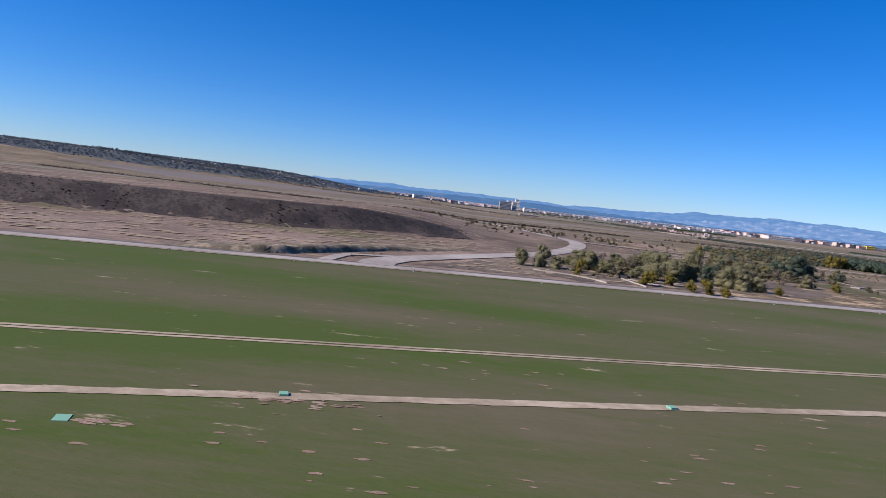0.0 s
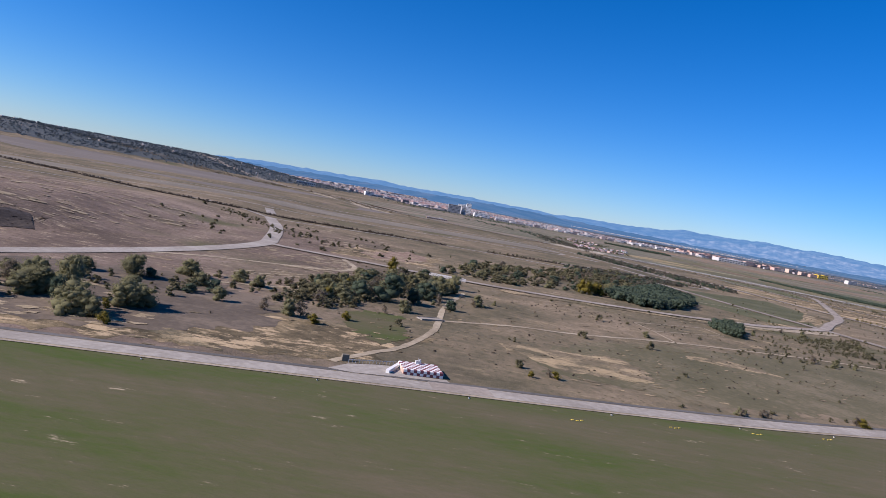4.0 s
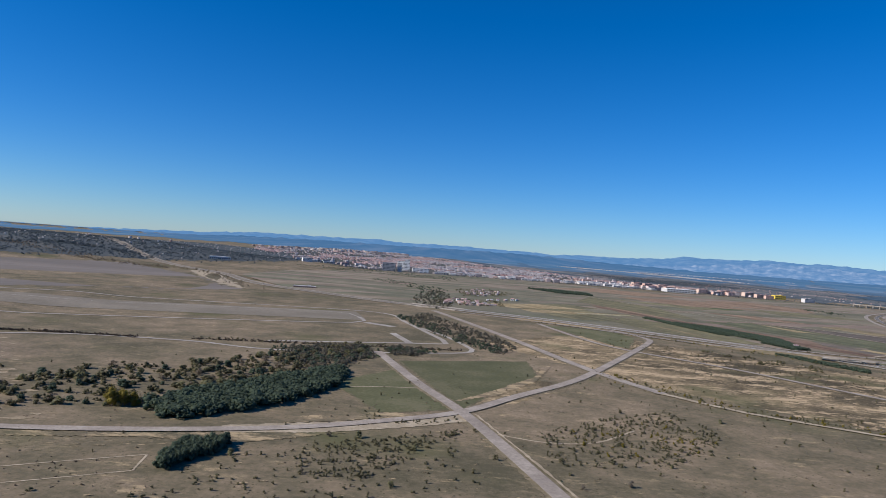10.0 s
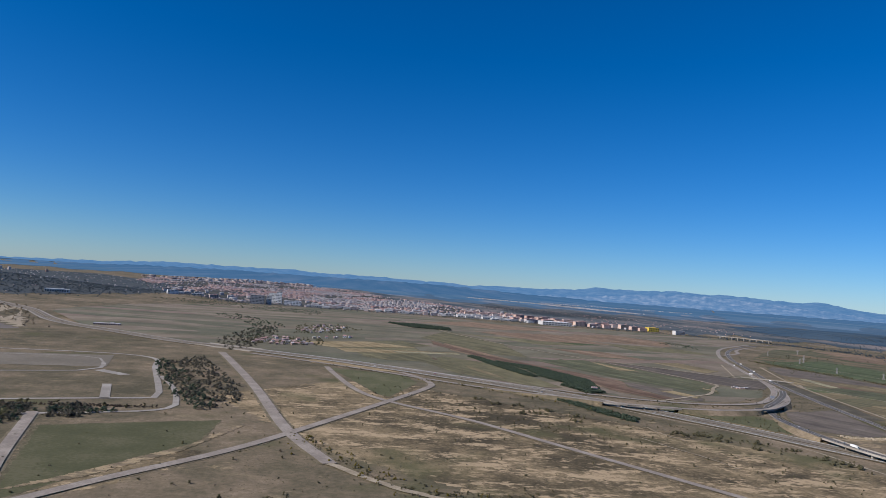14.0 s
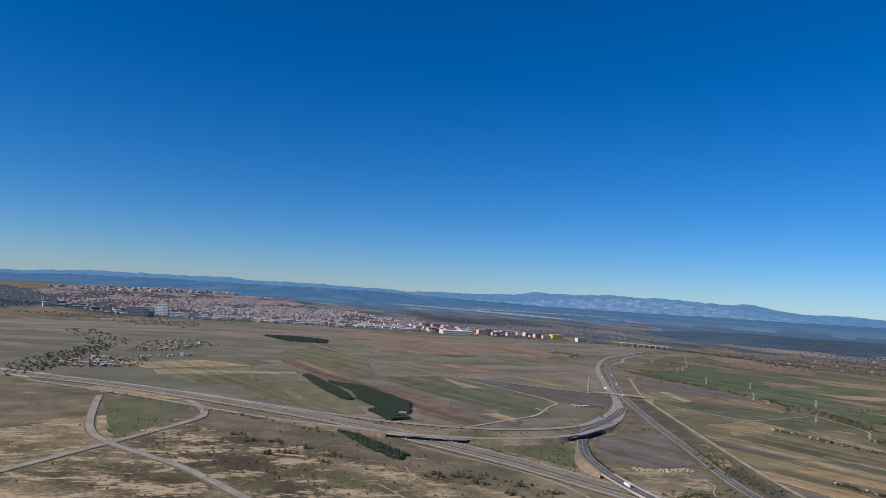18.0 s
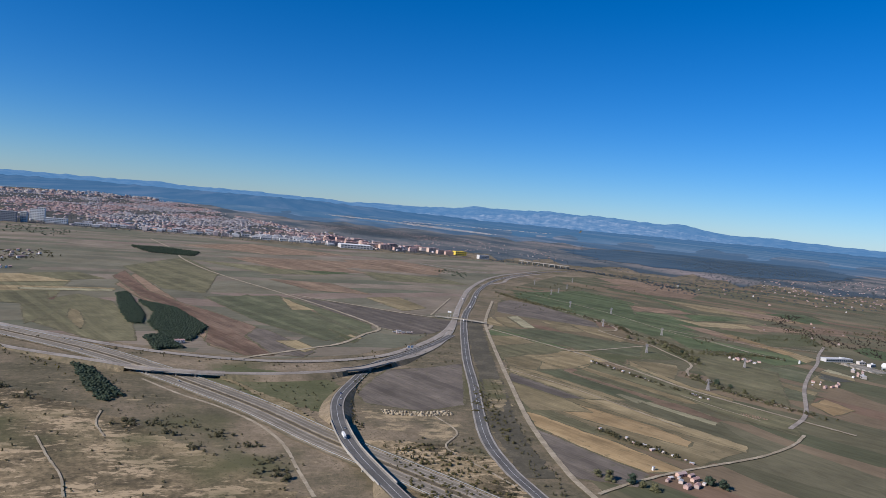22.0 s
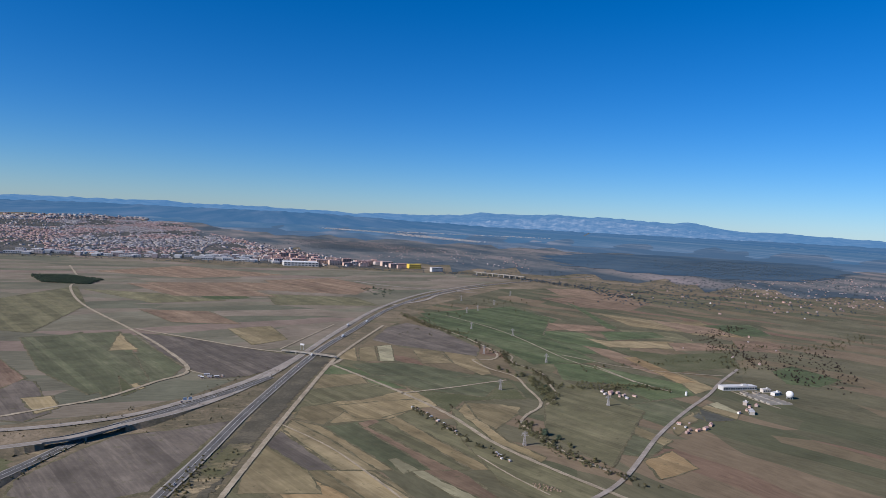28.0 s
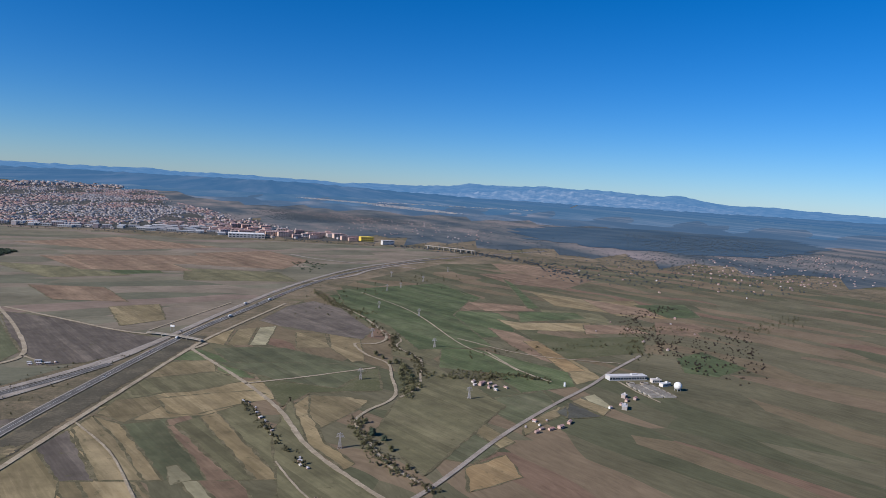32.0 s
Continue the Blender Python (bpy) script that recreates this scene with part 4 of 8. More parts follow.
field("green", [(317, 409.3), (373.8, 441.8), (377.4, 396.5), (357.4, 353.4), (356.9, 300.6), (331.8, 296.6), (328.7, 330.9), (317.2, 360.8)])
field("sage", [(274.5, 282.1), (309.4, 280.4), (313.5, 273.2), (304.4, 257.6), (290.9, 264.5)])
field("olive", [(330.6, 282), (337, 263.8), (341.4, 242.9), (314.5, 206.7), (308.9, 227.7)])
field("olive", [(293.4, 251.3), (296, 219.6), (306.8, 196.4), (298.5, 185.3), (290.3, 200.5), (289.4, 226.8)])
field("red", [(441.5, 518.5), (485, 530), (468.4, 478.1), (437, 471.4)])
field("red", [(372, 384.4), (396, 377.4), (396.1, 365.6), (373.5, 363.4)])
field("red", [(433.2, 401.9), (454.1, 377.6), (449.5, 357.3), (429.2, 363.2)])
field("orange", [(369.9, 309.4), (375.3, 309.6), (375, 272.4), (368.5, 271.4)])
field("green", [(415.7, 466.9), (414.8, 447.5), (400.8, 371.9), (394.9, 371.3)])
field("umber", [(131.3, 378.9), (131.9, 402.2), (150.7, 342.9), (167.5, 314.2), (177.4, 300.5), (190.4, 279.1), (187.3, 264.3), (195, 241.8), (187.7, 241.1), (177.6, 255.5), (176.8, 276.8), (164.3, 305.2), (150.3, 327.5)])
field("olive", [(128, 417.7), (148.4, 484.6), (170.9, 412.3), (170.6, 343.9), (154.9, 349.8)])


def bare_ground(name, label, mat, poly, count, rmin, rmax, turn, seed, long=2.4):
    """Ragged worn patches strewn over a stretch of ground, drawn out along one way."""
    r = random.Random(seed)
    verts, faces = [], []
    c, s = math.cos(radians(turn)), math.sin(radians(turn))
    for k, (x, y) in enumerate(spread(r, poly, count)):
        q, n = r.uniform(rmin, rmax), 15
        start = len(verts)
        for i in range(n):
            a = 2 * math.pi * i / n
            d = q * (0.45 + 0.75 * r.random())
            px, py = d * long * math.cos(a), d * math.sin(a)
            wx, wy = x + px * c - py * s, y + px * s + py * c
            verts.append((wx, wy, height(wx, wy) + 0.022 + 0.00012 * k))
        faces.append(tuple(range(start, start + n)))
    return tagged(mesh_object(name, verts, faces, mat), label, "bare ground", kind="structure")


def ground_patch(name, label, mat, poly, lift, step, seed, category="ground"):
    """A sheet of other ground laid over the land, with a frayed border."""
    r, pts = random.Random(seed), []
    for (ax, ay), (bx, by) in zip(poly, poly[1:] + poly[:1]):
        length = math.hypot(bx - ax, by - ay)
        n = max(1, int(length * 5 / step))
        nx, ny = -(by - ay) / length, (bx - ax) / length
        for i in range(n):
            u = i / n
            d = (noise.fractal(Vector((ax + length * u * 1.3 / step, ay, seed)), 0.5, 2.2, 5) * 0.55 + r.gauss(0, 0.05)) * step * min(1.0, 5 * u, 5 * (1 - u))
            x, y = ax + (bx - ax) * u + nx * d, ay + (by - ay) * u + ny * d
            pts.append((x, y, height(x, y) + lift))
    return tagged(mesh_object(name, pts, [tuple(range(len(pts)))], mat), label, category, kind="structure")


SLOPES = [[(66, 206), (88, 232), (104, 246), (116, 238), (128, 210), (150, 170), (176, 130), (160, 112), (130, 128), (96, 158)], [(112, 236), (140, 214), (165, 196), (188, 172), (206, 150), (200, 118), (180, 118), (150, 152), (128, 178), (110, 205)], [(208, 182), (222, 180), (229, 172), (229, 150), (212, 140)],
          [(-30, 104), (-14, 110), (-12, 128), (-28, 124)], [(-40, 34), (-18, 39.5), (-12, 52), (-24, 50), (-38, 42)], [(56, 128), (68, 132), (79, 152), (72, 156), (58, 140)]]
for k, poly in enumerate(SLOPES):
    ground_patch("sandy_slope", "dry grass slope mottled with bare sand", M_SANDY, poly, 0.005 + 0.001 * k, 3.0, 500 + k)
M_BARE = FIELD_MATS["sand"]
ground_patch("olive_meadow", "olive-tinged dry meadow beside the path", surface("olive_meadow", [(0.092, 0.084, 0.044), (0.124, 0.108, 0.060), (0.172, 0.142, 0.088)], 0.12, 1.6), [(-4, 47), (-2, 57), (3, 64), (13, 70.5), (26, 76), (40, 80), (57, 82.5), (66, 83), (66, 70), (54, 59), (28, 51.5), (10, 46)], 0.0045, 3.0, 571)
CLEARINGS = [[(-6.5, 52.6), (-5.8, 56.2), (-0.3, 56.6), (4.9, 57.6), (6.3, 53.5), (4.7, 49.6), (-1.0, 48.4), (-4.0, 50.5)], [(-26.4, 113.9), (-18.9, 131.8), (-14.9, 124.7), (-15.6, 114.1), (-21.7, 106.6)],
             [(13.2, 64.7), (16.9, 64.0), (23.0, 63.4), (18.6, 67.8), (14.0, 66.6)], [(25.9, 84.7), (28.6, 86.4), (29.9, 82.2), (28.0, 81.5)], [(-4.1, 96.2), (8, 97.8), (20, 100.2), (36, 105), (45.0, 107.5), (34.6, 100.5), (18.7, 98.2), (2, 94), (-2.3, 93)],
             [(57.9, 130.1), (65.4, 137.3), (73.9, 153.4), (79.5, 173.6), (78.9, 175.9), (73.9, 157.8), (65.2, 141.7)], [(36, 109.5), (48, 115.5), (56, 121), (46, 119), (36, 113)], [(-32.5, 40), (-29.7, 40.8), (-25.1, 37.4), (-27.7, 37.3)]
             ]
for k, poly in enumerate(CLEARINGS):
    ground_patch("clearing", "worn sandy clearing in dry grass", M_SOIL if k == 1 else M_BARE, poly, 0.055 if k in (4, 5, 6) else 0.0136 + 0.0006 * k, 2.2 if k < 2 else 0.9, 540 + k)
ground_patch("rubble", "pale rubble strewn between highway and track", M_BARE, [(243.2, 225.4), (248, 225.9), (244.3, 211.3), (239.5, 199.1), (236.2, 199)], 0.056, 1.4, 566)
ground_patch("dry_verge", "golden dry grass verge along the motorway", surface("golden_grass", [(0.15, 0.115, 0.06), (0.21, 0.165, 0.09), (0.29, 0.23, 0.135)], 0.3, 2.4), [(181.5, 221), (187, 214.5), (192.7, 204), (198.4, 193), (201.3, 187.6), (201.5, 192), (197, 202.5), (191, 210), (185, 219.7)], 0.142, 0.8, 567)
ground_patch("junction_meadow", "olive meadow between the slip roads", FIELD_MATS["meadow"], [(184, 231), (205, 223), (210, 212), (204, 196), (190, 206), (178, 217)], 0.013, 2.5, 565)
ground_patch("damp_meadow", "lush green meadow beside the stream", M_LAWN, [(-19.4, 51.0), (-20.5, 57.3), (-17.4, 59.8), (-15.3, 59.6), (-14.9, 54.3), (-14.6, 49.7), (-16.2, 46.5)], 0.024, 1.6, 560)
SAND = FIELD_MATS["sand"]
for k, (poly, n, lo, hi, turn) in enumerate([
        ([(-2, 46), (8, 44), (12, 50), (4, 58), (-3, 54)], 60, 0.06, 0.28, 20), ([(-40, 44), (30, 56), (100, 95), (60, 118), (-10, 70)], 330, 0.04, 0.20, 20), ([(-14, 44), (20, 50), (30, 62), (0, 72), (-12, 64)], 150, 0.04, 0.16, 35), ([(-34, 50), (-20, 84), (-30, 96), (-44, 70)], 90, 0.05, 0.22, 60), ([(-4, 84), (14, 90), (30, 100), (4, 94)], 70, 0.05, 0.3, 25), ([(-40, 32.5), (-18, 38.5), (-20, 44), (-36, 38)], 40, 0.06, 0.25, 12),
        ([(-150, 40), (-60, 55), (-58, 100), (-150, 110)], 120, 0.1, 0.5, 12), ([(238, 200), (245, 204), (246, 214), (240, 216)], 30, 0.1, 0.4, 60)]):
    bare_ground("bare_ground", "worn pale sandy patches in dry grass", SAND, poly, n, lo, hi, turn, 300 + k)

M_HAY = surface("straw_grass", [(0.20, 0.158, 0.100), (0.27, 0.215, 0.138), (0.35, 0.285, 0.19)], 0.5, 4.0)
for k, (poly, n, lo, hi, turn) in enumerate([
        ([(-150, 40), (-97, 60), (-82, 66), (-73, 72), (-58, 82), (-50, 98), (-60, 130), (-150, 128)], 620, 0.2, 0.9, 20), ([(-112, 22), (-76, 30), (-68, 42), (-54, 60), (-60, 68), (-72, 60), (-80, 55), (-95, 49), (-112, 42)], 340, 0.15, 0.6, 18), ([(-62, 31.5), (-44, 34.5), (-30, 39), (-34, 48), (-50, 54), (-57, 43)], 300, 0.12, 0.5, 20),
        ([(-30, 84), (-36, 66), (-24, 60), (-20, 84), (-28, 98), (-38, 96)], 160, 0.15, 0.6, 40), ([(-36, 112), (-20, 104), (10, 100), (-30, 160), (-48, 160)], 160, 0.2, 0.9, 20)]):
    bare_ground("straw_grass", "pale straw-coloured tufted grass over brown steppe", M_HAY, poly, n, lo, hi, turn, 340 + k, 1.7)

ground_patch("brown_grass", "dark brown rough grass between road and taxiway", surface("brown_grass", [(0.082, 0.066, 0.050), (0.118, 0.094, 0.070), (0.17, 0.134, 0.098)], 0.15, 1.4), [(-64, 31), (-57, 43), (-49, 56), (-38, 62), (-27, 56), (-24, 46), (-30, 39), (-44, 34)], 0.02, 2.5, 563)

# flat ground of the far airfield, the sandy mound beside the motorway and the ground under town and suburbs
M_FLATLAND = surface("airfield_stubble", [(0.128, 0.113, 0.096), (0.153, 0.133, 0.114), (0.182, 0.157, 0.135)], 0.02, 0.6, 0.95, 0.4, (18, 7.0))
ground_patch("airfield_flats", "grey-brown flats beyond the far runway", M_FLATLAND, [(-97, 254), (-77, 275), (-36, 328), (-60, 356), (-82, 388), (-146, 452), (-185, 400), (-260, 330)], 0.02, 9, 520)
ground_patch("sandy_mound", "bright sandy mound with scattered bushes", M_DIRT, [(-98, 427), (-94, 446), (-70, 400), (-40, 340), (-38, 331), (-62, 362), (-80, 391)], 0.03, 6, 521)
ground_patch("golden_mound", "golden sandy mound below the motorway", surface("golden_sand", [(0.22, 0.165, 0.09), (0.30, 0.225, 0.125), (0.38, 0.29, 0.17)], 0.3, 2.0), [(79.9, 281.2), (82, 287), (91.1, 282.5), (104, 274), (111.8, 266.3), (106.0, 266), (95.0, 271.4), (82.9, 275.9)], 0.04, 1.8, 564)
M_TOWNLAND = surface("town_ground", [(0.053, 0.054, 0.044), (0.072, 0.069, 0.058), (0.115, 0.104, 0.091)], 0.02, 0.3, 0.95, 0.0)
TOWN = [(-120, 800), (-70, 735), (-23, 690), (45, 688), (117, 700), (190, 700), (240, 688), (318, 676), (366, 668), (372, 700), (318, 775), (222, 1055), (130, 1300), (10, 1900), (-250, 2200), (-380, 1550), (-300, 1250)]


HILL = [(-860, 1200), (-474, 1550), (-232, 1180), (-110, 800), (-112, 650), (-122, 578), (-148, 500), (-180, 458), (-206, 418), (-232, 385), (-300, 350), (-600, 300)]


def floor_grid(name, label, mat, poly, step, lift, seed):
    """Ground cover as a grid of cells inside an outline, following the land, with a ragged border."""
    verts, faces, seen = [], [], {}
    xs, ys = [p[0] for p in poly], [p[1] for p in poly]
    for i in range(int(min(xs) / step) - 1, int(max(xs) / step) + 1):
        for j in range(int(min(ys) / step) - 1, int(max(ys) / step) + 1):
            if not inside((i + 0.5) * step, (j + 0.5) * step, poly):
                continue
            f = []
            for a, b in ((i, j), (i + 1, j), (i + 1, j + 1), (i, j + 1)):
                if (a, b) not in seen:
                    seen[a, b] = len(verts)
                    x, y = a * step + 0.42 * step * noise.noise(Vector((a * 0.7, b * 0.7, seed))), b * step + 0.42 * step * noise.noise(Vector((a * 0.7, b * 0.7, seed + 4)))
                    verts.append((x, y, height(x, y) + lift))
                f.append(seen[a, b])
            faces.append(tuple(f))
    tagged(mesh_object(name, verts, faces, mat, smooth=True), label, "ground", kind="structure")


floor_grid("town_ground", "grey paved ground between the houses of the town", M_TOWNLAND, TOWN, 12.0, 0.05, 1.0)
# this floor carries the wood's dark blue haze as colour and weak emission
floor_grid("wood_floor", "ground under a dense evergreen wood, dark blue haze in its colour", distant("hazed_evergreen_floor", [(0.40, (0.040, 0.054, 0.066)), (0.60, (0.064, 0.078, 0.086))], 0.012, 0.10), [(560, 800), (620, 715), (700, 675), (800, 700), (1000, 860), (1100, 1050), (900, 1180), (700, 1100), (590, 960)], 22.0, 0.45, 3.0)
# hillside floor painted in the trees' own tone, shade and haze included
floor_grid("wood_floor", "ground under hillside trees, their shade and blue haze in its colour", surface("wood_floor", [(0.048, 0.060, 0.066), (0.062, 0.074, 0.078), (0.095, 0.098, 0.092)], 0.03, 0.4, 0.95, 0.0), HILL, 9.0, 0.10, 2.0)


# ---------------------------------------------------------------- roads
def road(name, pts, width, mat, label, lift=0.14, **more):
    return tagged(ribbon(name, pts, width, mat, lift, **more), label, "road", kind="structure")


PERIM = [(-260, -9), (-150, 11), (-90, 22), (-66, 27), (-44, 31), (-19, 36), (8, 42), (35, 51), (95, 72), (150, 92)]
AIR_1 = [(-110, -16.5), (-71.1, -5.9), (-45, 1.35), (-15, 10.2), (20, 21.3), (60, 34)]
AIR_2 = [(-110, -9.4), (-74.6, -0.5), (-47, 6.1), (-20, 13.2), (15, 23.7), (60, 37)]
road("airfield_track", AIR_1, 0.50, M_DIRT, "narrow pale gravel track across airfield turf", 0.03, rough_edge=0.03, step=0.3)
for side in (-0.17, 0.17):
    road("airfield_track", AIR_2, 0.22, M_DIRT, "pale wheel rut worn into airfield turf", 0.03, rough_edge=0.03, step=0.8, shift=side)
road("perimeter_road_verge", PERIM, 2.3, M_DIRT, "pale dusty verge along the perimeter road", 0.03, rough_edge=0.10, step=1.0)
road("perimeter_road", PERIM, 1.6, M_CONCRETE, "pale concrete perimeter road with joints", 0.045)
road("road_shoulder", PERIM, 0.5, M_ASPHALT, "dark asphalt strip along the concrete road", 0.047, shift=1.15, rough_edge=0.03)
road("drain_kerb", PERIM, 0.12, M_ROAD, "narrow concrete drain beside the road", 0.05, shift=-1.15)
for x0, x1, mat in ((-12.2, -8.4, M_ROAD), (-64, -62, M_ROAD)):
    a, b = [(x0, 36 + (x0 + 19) * 0.222 if x0 > -19 else 27.4), (x1, 36 + (x1 + 19) * 0.222 if x1 > -19 else 27.8)]
    road("asphalt_patch", [a, b], 1.7, mat, "dark patched bay in the concrete road", 0.052)
road("taxiway", [(-66.5, 27.5), (-65.5, 33), (-58, 46), (-50.5, 59), (-43, 80), (-39.5, 99), (-41, 112), (-46, 135), (-53, 157)], 2.6, M_CONCRETE, "pale curving concrete taxiway", 0.06)
road("taxiway", [(-70, 27), (-69, 33), (-66, 35), (-62, 37)], 1.0, M_CONCRETE, "short pale concrete loop by the road", 0.065)
road("road", [(-38, 101), (-33, 100), (-27, 99.5), (-9, 97.7), (5, 98.5), (20, 101.5), (36, 107), (47, 113.5), (59, 123), (69, 138), (80, 154), (89, 171), (107, 209.6), (117, 232), (120, 243), (117, 256), (112, 265)], 1.9, M_ROAD, "worn pale asphalt road across the steppe", 0.14)
road("road_verge", [(30, 104), (40, 108.5), (50, 114), (60, 121)], 5.0, M_DIRT, "wide sandy verge where roads meet", 0.05, rough_edge=0.35, step=1.0)
road("road", [(40.8, 176), (51.6, 143), (59.6, 122), (66.8, 97), (71.8, 78), (79, 50)], 2.0, M_ROAD, "worn straight asphalt road with pale edges", 0.146)
road("road_edge", [(59.6, 122), (66.8, 97), (71.8, 78), (79, 50)], 0.35, M_DIRT, "pale broken concrete strip beside the road", 0.12, shift=1.7, rough_edge=0.12, step=1.0)
road("road", [(50, 290), (57, 270), (73.5, 220), (87.4, 173), (97, 150)], 2.4, M_ROAD, "wide pale asphalt road on low embankment", 0.152)
for line, w, z in (([(40.8, 176), (51.6, 143), (59.6, 122), (66.8, 97), (71.8, 78), (79, 50)], 2.9, 0.035), ([(50, 290), (57, 270), (73.5, 220), (87.4, 173), (97, 150)], 3.5, 0.036), ([(88, 268), (92, 250), (99, 224), (107, 209.6), (125, 191), (142, 167), (165, 135)], 2.4, 0.037),
                   ([(59, 123), (69, 138), (80, 154), (89, 171), (107, 209.6), (117, 232), (120, 243)], 2.7, 0.038)):
    road("road_verge", line, w, M_VERGE, "dry grass and gravel verge of the steppe road", z, rough_edge=0.22, step=0.8)
road("dirt_track", [(97, 150), (107, 139), (120, 131), (140, 120), (165, 108)], 1.4, M_DIRT, "pale dirt track with bushes on its edge", 0.14, rough_edge=0.15)
road("road", [(88, 268), (92, 250), (99, 224), (107, 209.6), (125, 191), (142, 167), (165, 135)], 1.7, M_ROAD, "narrow pale asphalt lane over the steppe", 0.158)
for pts, w in (([(-18.7, 39.3), (-16.5, 43.4), (-14.5, 47.1), (-12.5, 54.6), (-12, 60), (-11.6, 68), (-10.6, 75), (-9, 84)], 0.6),
               ([(-11.6, 61), (-4.2, 65.4), (2.6, 67.5), (14, 73.5), (26, 78), (40, 82), (57, 84), (69, 85), (90, 88)], 0.6),
               ([(-34, 60), (-28, 64), (-24, 70), (-20, 71)], 0.7), ([(15.4, 73.3), (14.6, 80.5), (13.6, 85.7)], 0.28), ([(13.6, 85.7), (19.6, 89.4), (25.6, 93.0)], 0.24), ([(25.6, 93.0), (26.4, 87.8)], 0.24), ([(26.4, 87.8), (20.5, 84.1), (14.6, 80.5)], 0.24),
               ([(-27, 99), (-24, 90), (-26, 84), (-33, 80), (-40, 76), (-46, 70)], 0.8), ([(62, 113), (70, 110), (77, 112), (84, 120)], 0.4), ([(168.8, 217.2), (177.2, 206.7), (184.4, 199.4), (191.2, 190.2), (195.5, 180.1), (197.5, 168.8), (199.2, 159.6)], 0.6), ([(40.5, 135.8), (46, 137.6), (52.3, 138.8)], 0.4)):
    road("dirt_path", pts, w, M_DIRT, "pale dirt path through dry grass", 0.03, rough_edge=w * 0.10, step=0.8)

# far runway, its shoulders and loops
road("runway", [(-420, 90), (-128, 205), (-60, 226), (-12, 240), (27, 251)], 26, M_RUNWAY, "old brownish runway of a distant airfield", 0.05, step=6)
for pts, w in (([(-420, 60), (-110, 178), (-68, 191), (-13, 211), (27, 229), (30, 236), (27, 246)], 1.2), ([(-420, 128), (-110, 238), (-65, 254), (-22, 262), (20, 268), (36, 262), (42, 243), (55, 204), (56, 197), (47.3, 193.5), (15, 180)], 1.5),
               ([(-300, 70), (-94, 160), (-50, 157), (-26, 168), (0, 171), (20, 168), (52, 179), (62, 186), (61, 196), (55, 214), (48, 228)], 1.3),
               ([(-56, 170), (-61, 187)], 2.4), ([(47, 193.5), (41, 211)], 2.0), ([(40, 226), (31, 232)], 3.0), ([(27, 246), (17, 257), (-23, 246), (-110, 214)], 0.7)):
    road("runway_edge", pts, w, M_CONCRETE, "pale concrete shoulder of the far runway", 0.08, step=4)

# motorway: two carriageways on a pale bed, a planted median and guard rails
MWY = [(-260, 640), (-151, 500), (-82, 427), (-39, 370), (-2.7, 340), (28, 317), (56, 304), (89, 287.5), (112, 272.5), (128, 261), (158, 237), (188, 203), (203, 181), (220, 158), (238, 130), (262, 92)]
road("motorway_bed", MWY, 8.6, M_VERGE, "dry grass and gravel bed of the motorway", 0.14, rough_edge=0.25)
for side in (-1.85, 1.85):
    road("motorway", MWY, 2.3, M_ROAD, "grey worn carriageway of the motorway", 0.17, shift=side)
    for lane in (-0.45, 0.45):
        road("wheel_lane", MWY, 0.72, M_RUNWAY, "darker traffic lane worn into the carriageway", 0.174, shift=side + lane)
road("motorway_median", MWY, 0.55, M_LEAF_GREY, "low dry planting on the motorway median", 0.19, rough_edge=0.12, step=1.0)

for side in (-3.3, 3.3):
    road("motorway_shoulder", MWY[:10], 0.9, M_CONCRETE, "pale concrete shoulder of the motorway", 0.1765, shift=side, step=2.0)


def guard_rail(pts, shift, x0, x1):
    line, bm, prev = curve(pts, 2.5), bmesh.new(), None
    base = empty("guard_rail", "galvanised steel guard rail along the motorway", "guard rail", "motorway guard rails")
    peg = bmesh.new()
    box(peg, 0, 0, 0, 0.04, 0.04, 0.14)
    first = part("post", peg, M_STEEL, base)
    for k, q in enumerate(line):
        if not x0 < q.x < x1:
            prev = None
            continue
        d = (line[min(k + 1, len(line) - 1)] - line[max(k - 1, 0)]).normalized()
        w = q + Vector((-d.y, d.x, 0)) * shift
        post = new("post", first.data) if prev else first
        post.parent, post.location = base, (w.x, w.y, 0.14)
        if prev:
            beam(bm, (prev.x, prev.y, 0.27), (w.x, w.y, 0.27), 0.028)
        prev = w
    part("rail", bm, M_STEEL, base)


for side in (-3.7, -3.25, -0.62, 0.62, 3.25, 3.7):
    road("gravel_strip", MWY, 0.24, M_DIRT, "pale gravel strip beside the carriageway", 0.172, shift=side, rough_edge=0.07, step=1.2)
for side in (-3.5, 3.5):
    guard_rail(MWY, side, 60, 245)

HWY = [(233, 130), (230.5, 158), (229.6, 170), (231, 186), (239, 219), (247, 253), (264, 314), (279, 355), (305, 423), (343, 492), (400, 560), (520, 660)]
SLIP = [(108, 280.5), (124, 269.5), (152, 250.5), (173, 240), (197, 236), (218, 243), (231, 256), (245, 277), (257, 304), (273, 352), (299, 422), (337, 494), (394, 563)]
RAMP = [(60, 292), (95, 271), (120, 253), (149, 233), (168, 222), (175, 220.4), (181, 219.6), (197.4, 221), (214.3, 228), (226, 240.3), (240, 261), (250.5, 284), (257, 303), (262, 319)]
FLY = [(250, 280), (241, 265), (229, 249), (220, 238), (214.6, 227), (207.4, 206), (205.3, 191), (206.2, 175), (209.9, 158), (215, 140), (224, 112)]


def ramp_rise(x, y):
    return 0.9 * ease(132, 162, x) * (1 - ease(220, 236, x))


def fly_rise(x, y):
    return 0.9 * (1 - ease(196, 222, y))


road("highway_shoulder", HWY, 2.5, M_CONCRETE, "pale gravel shoulder of the highway", 0.15, rough_edge=0.06)
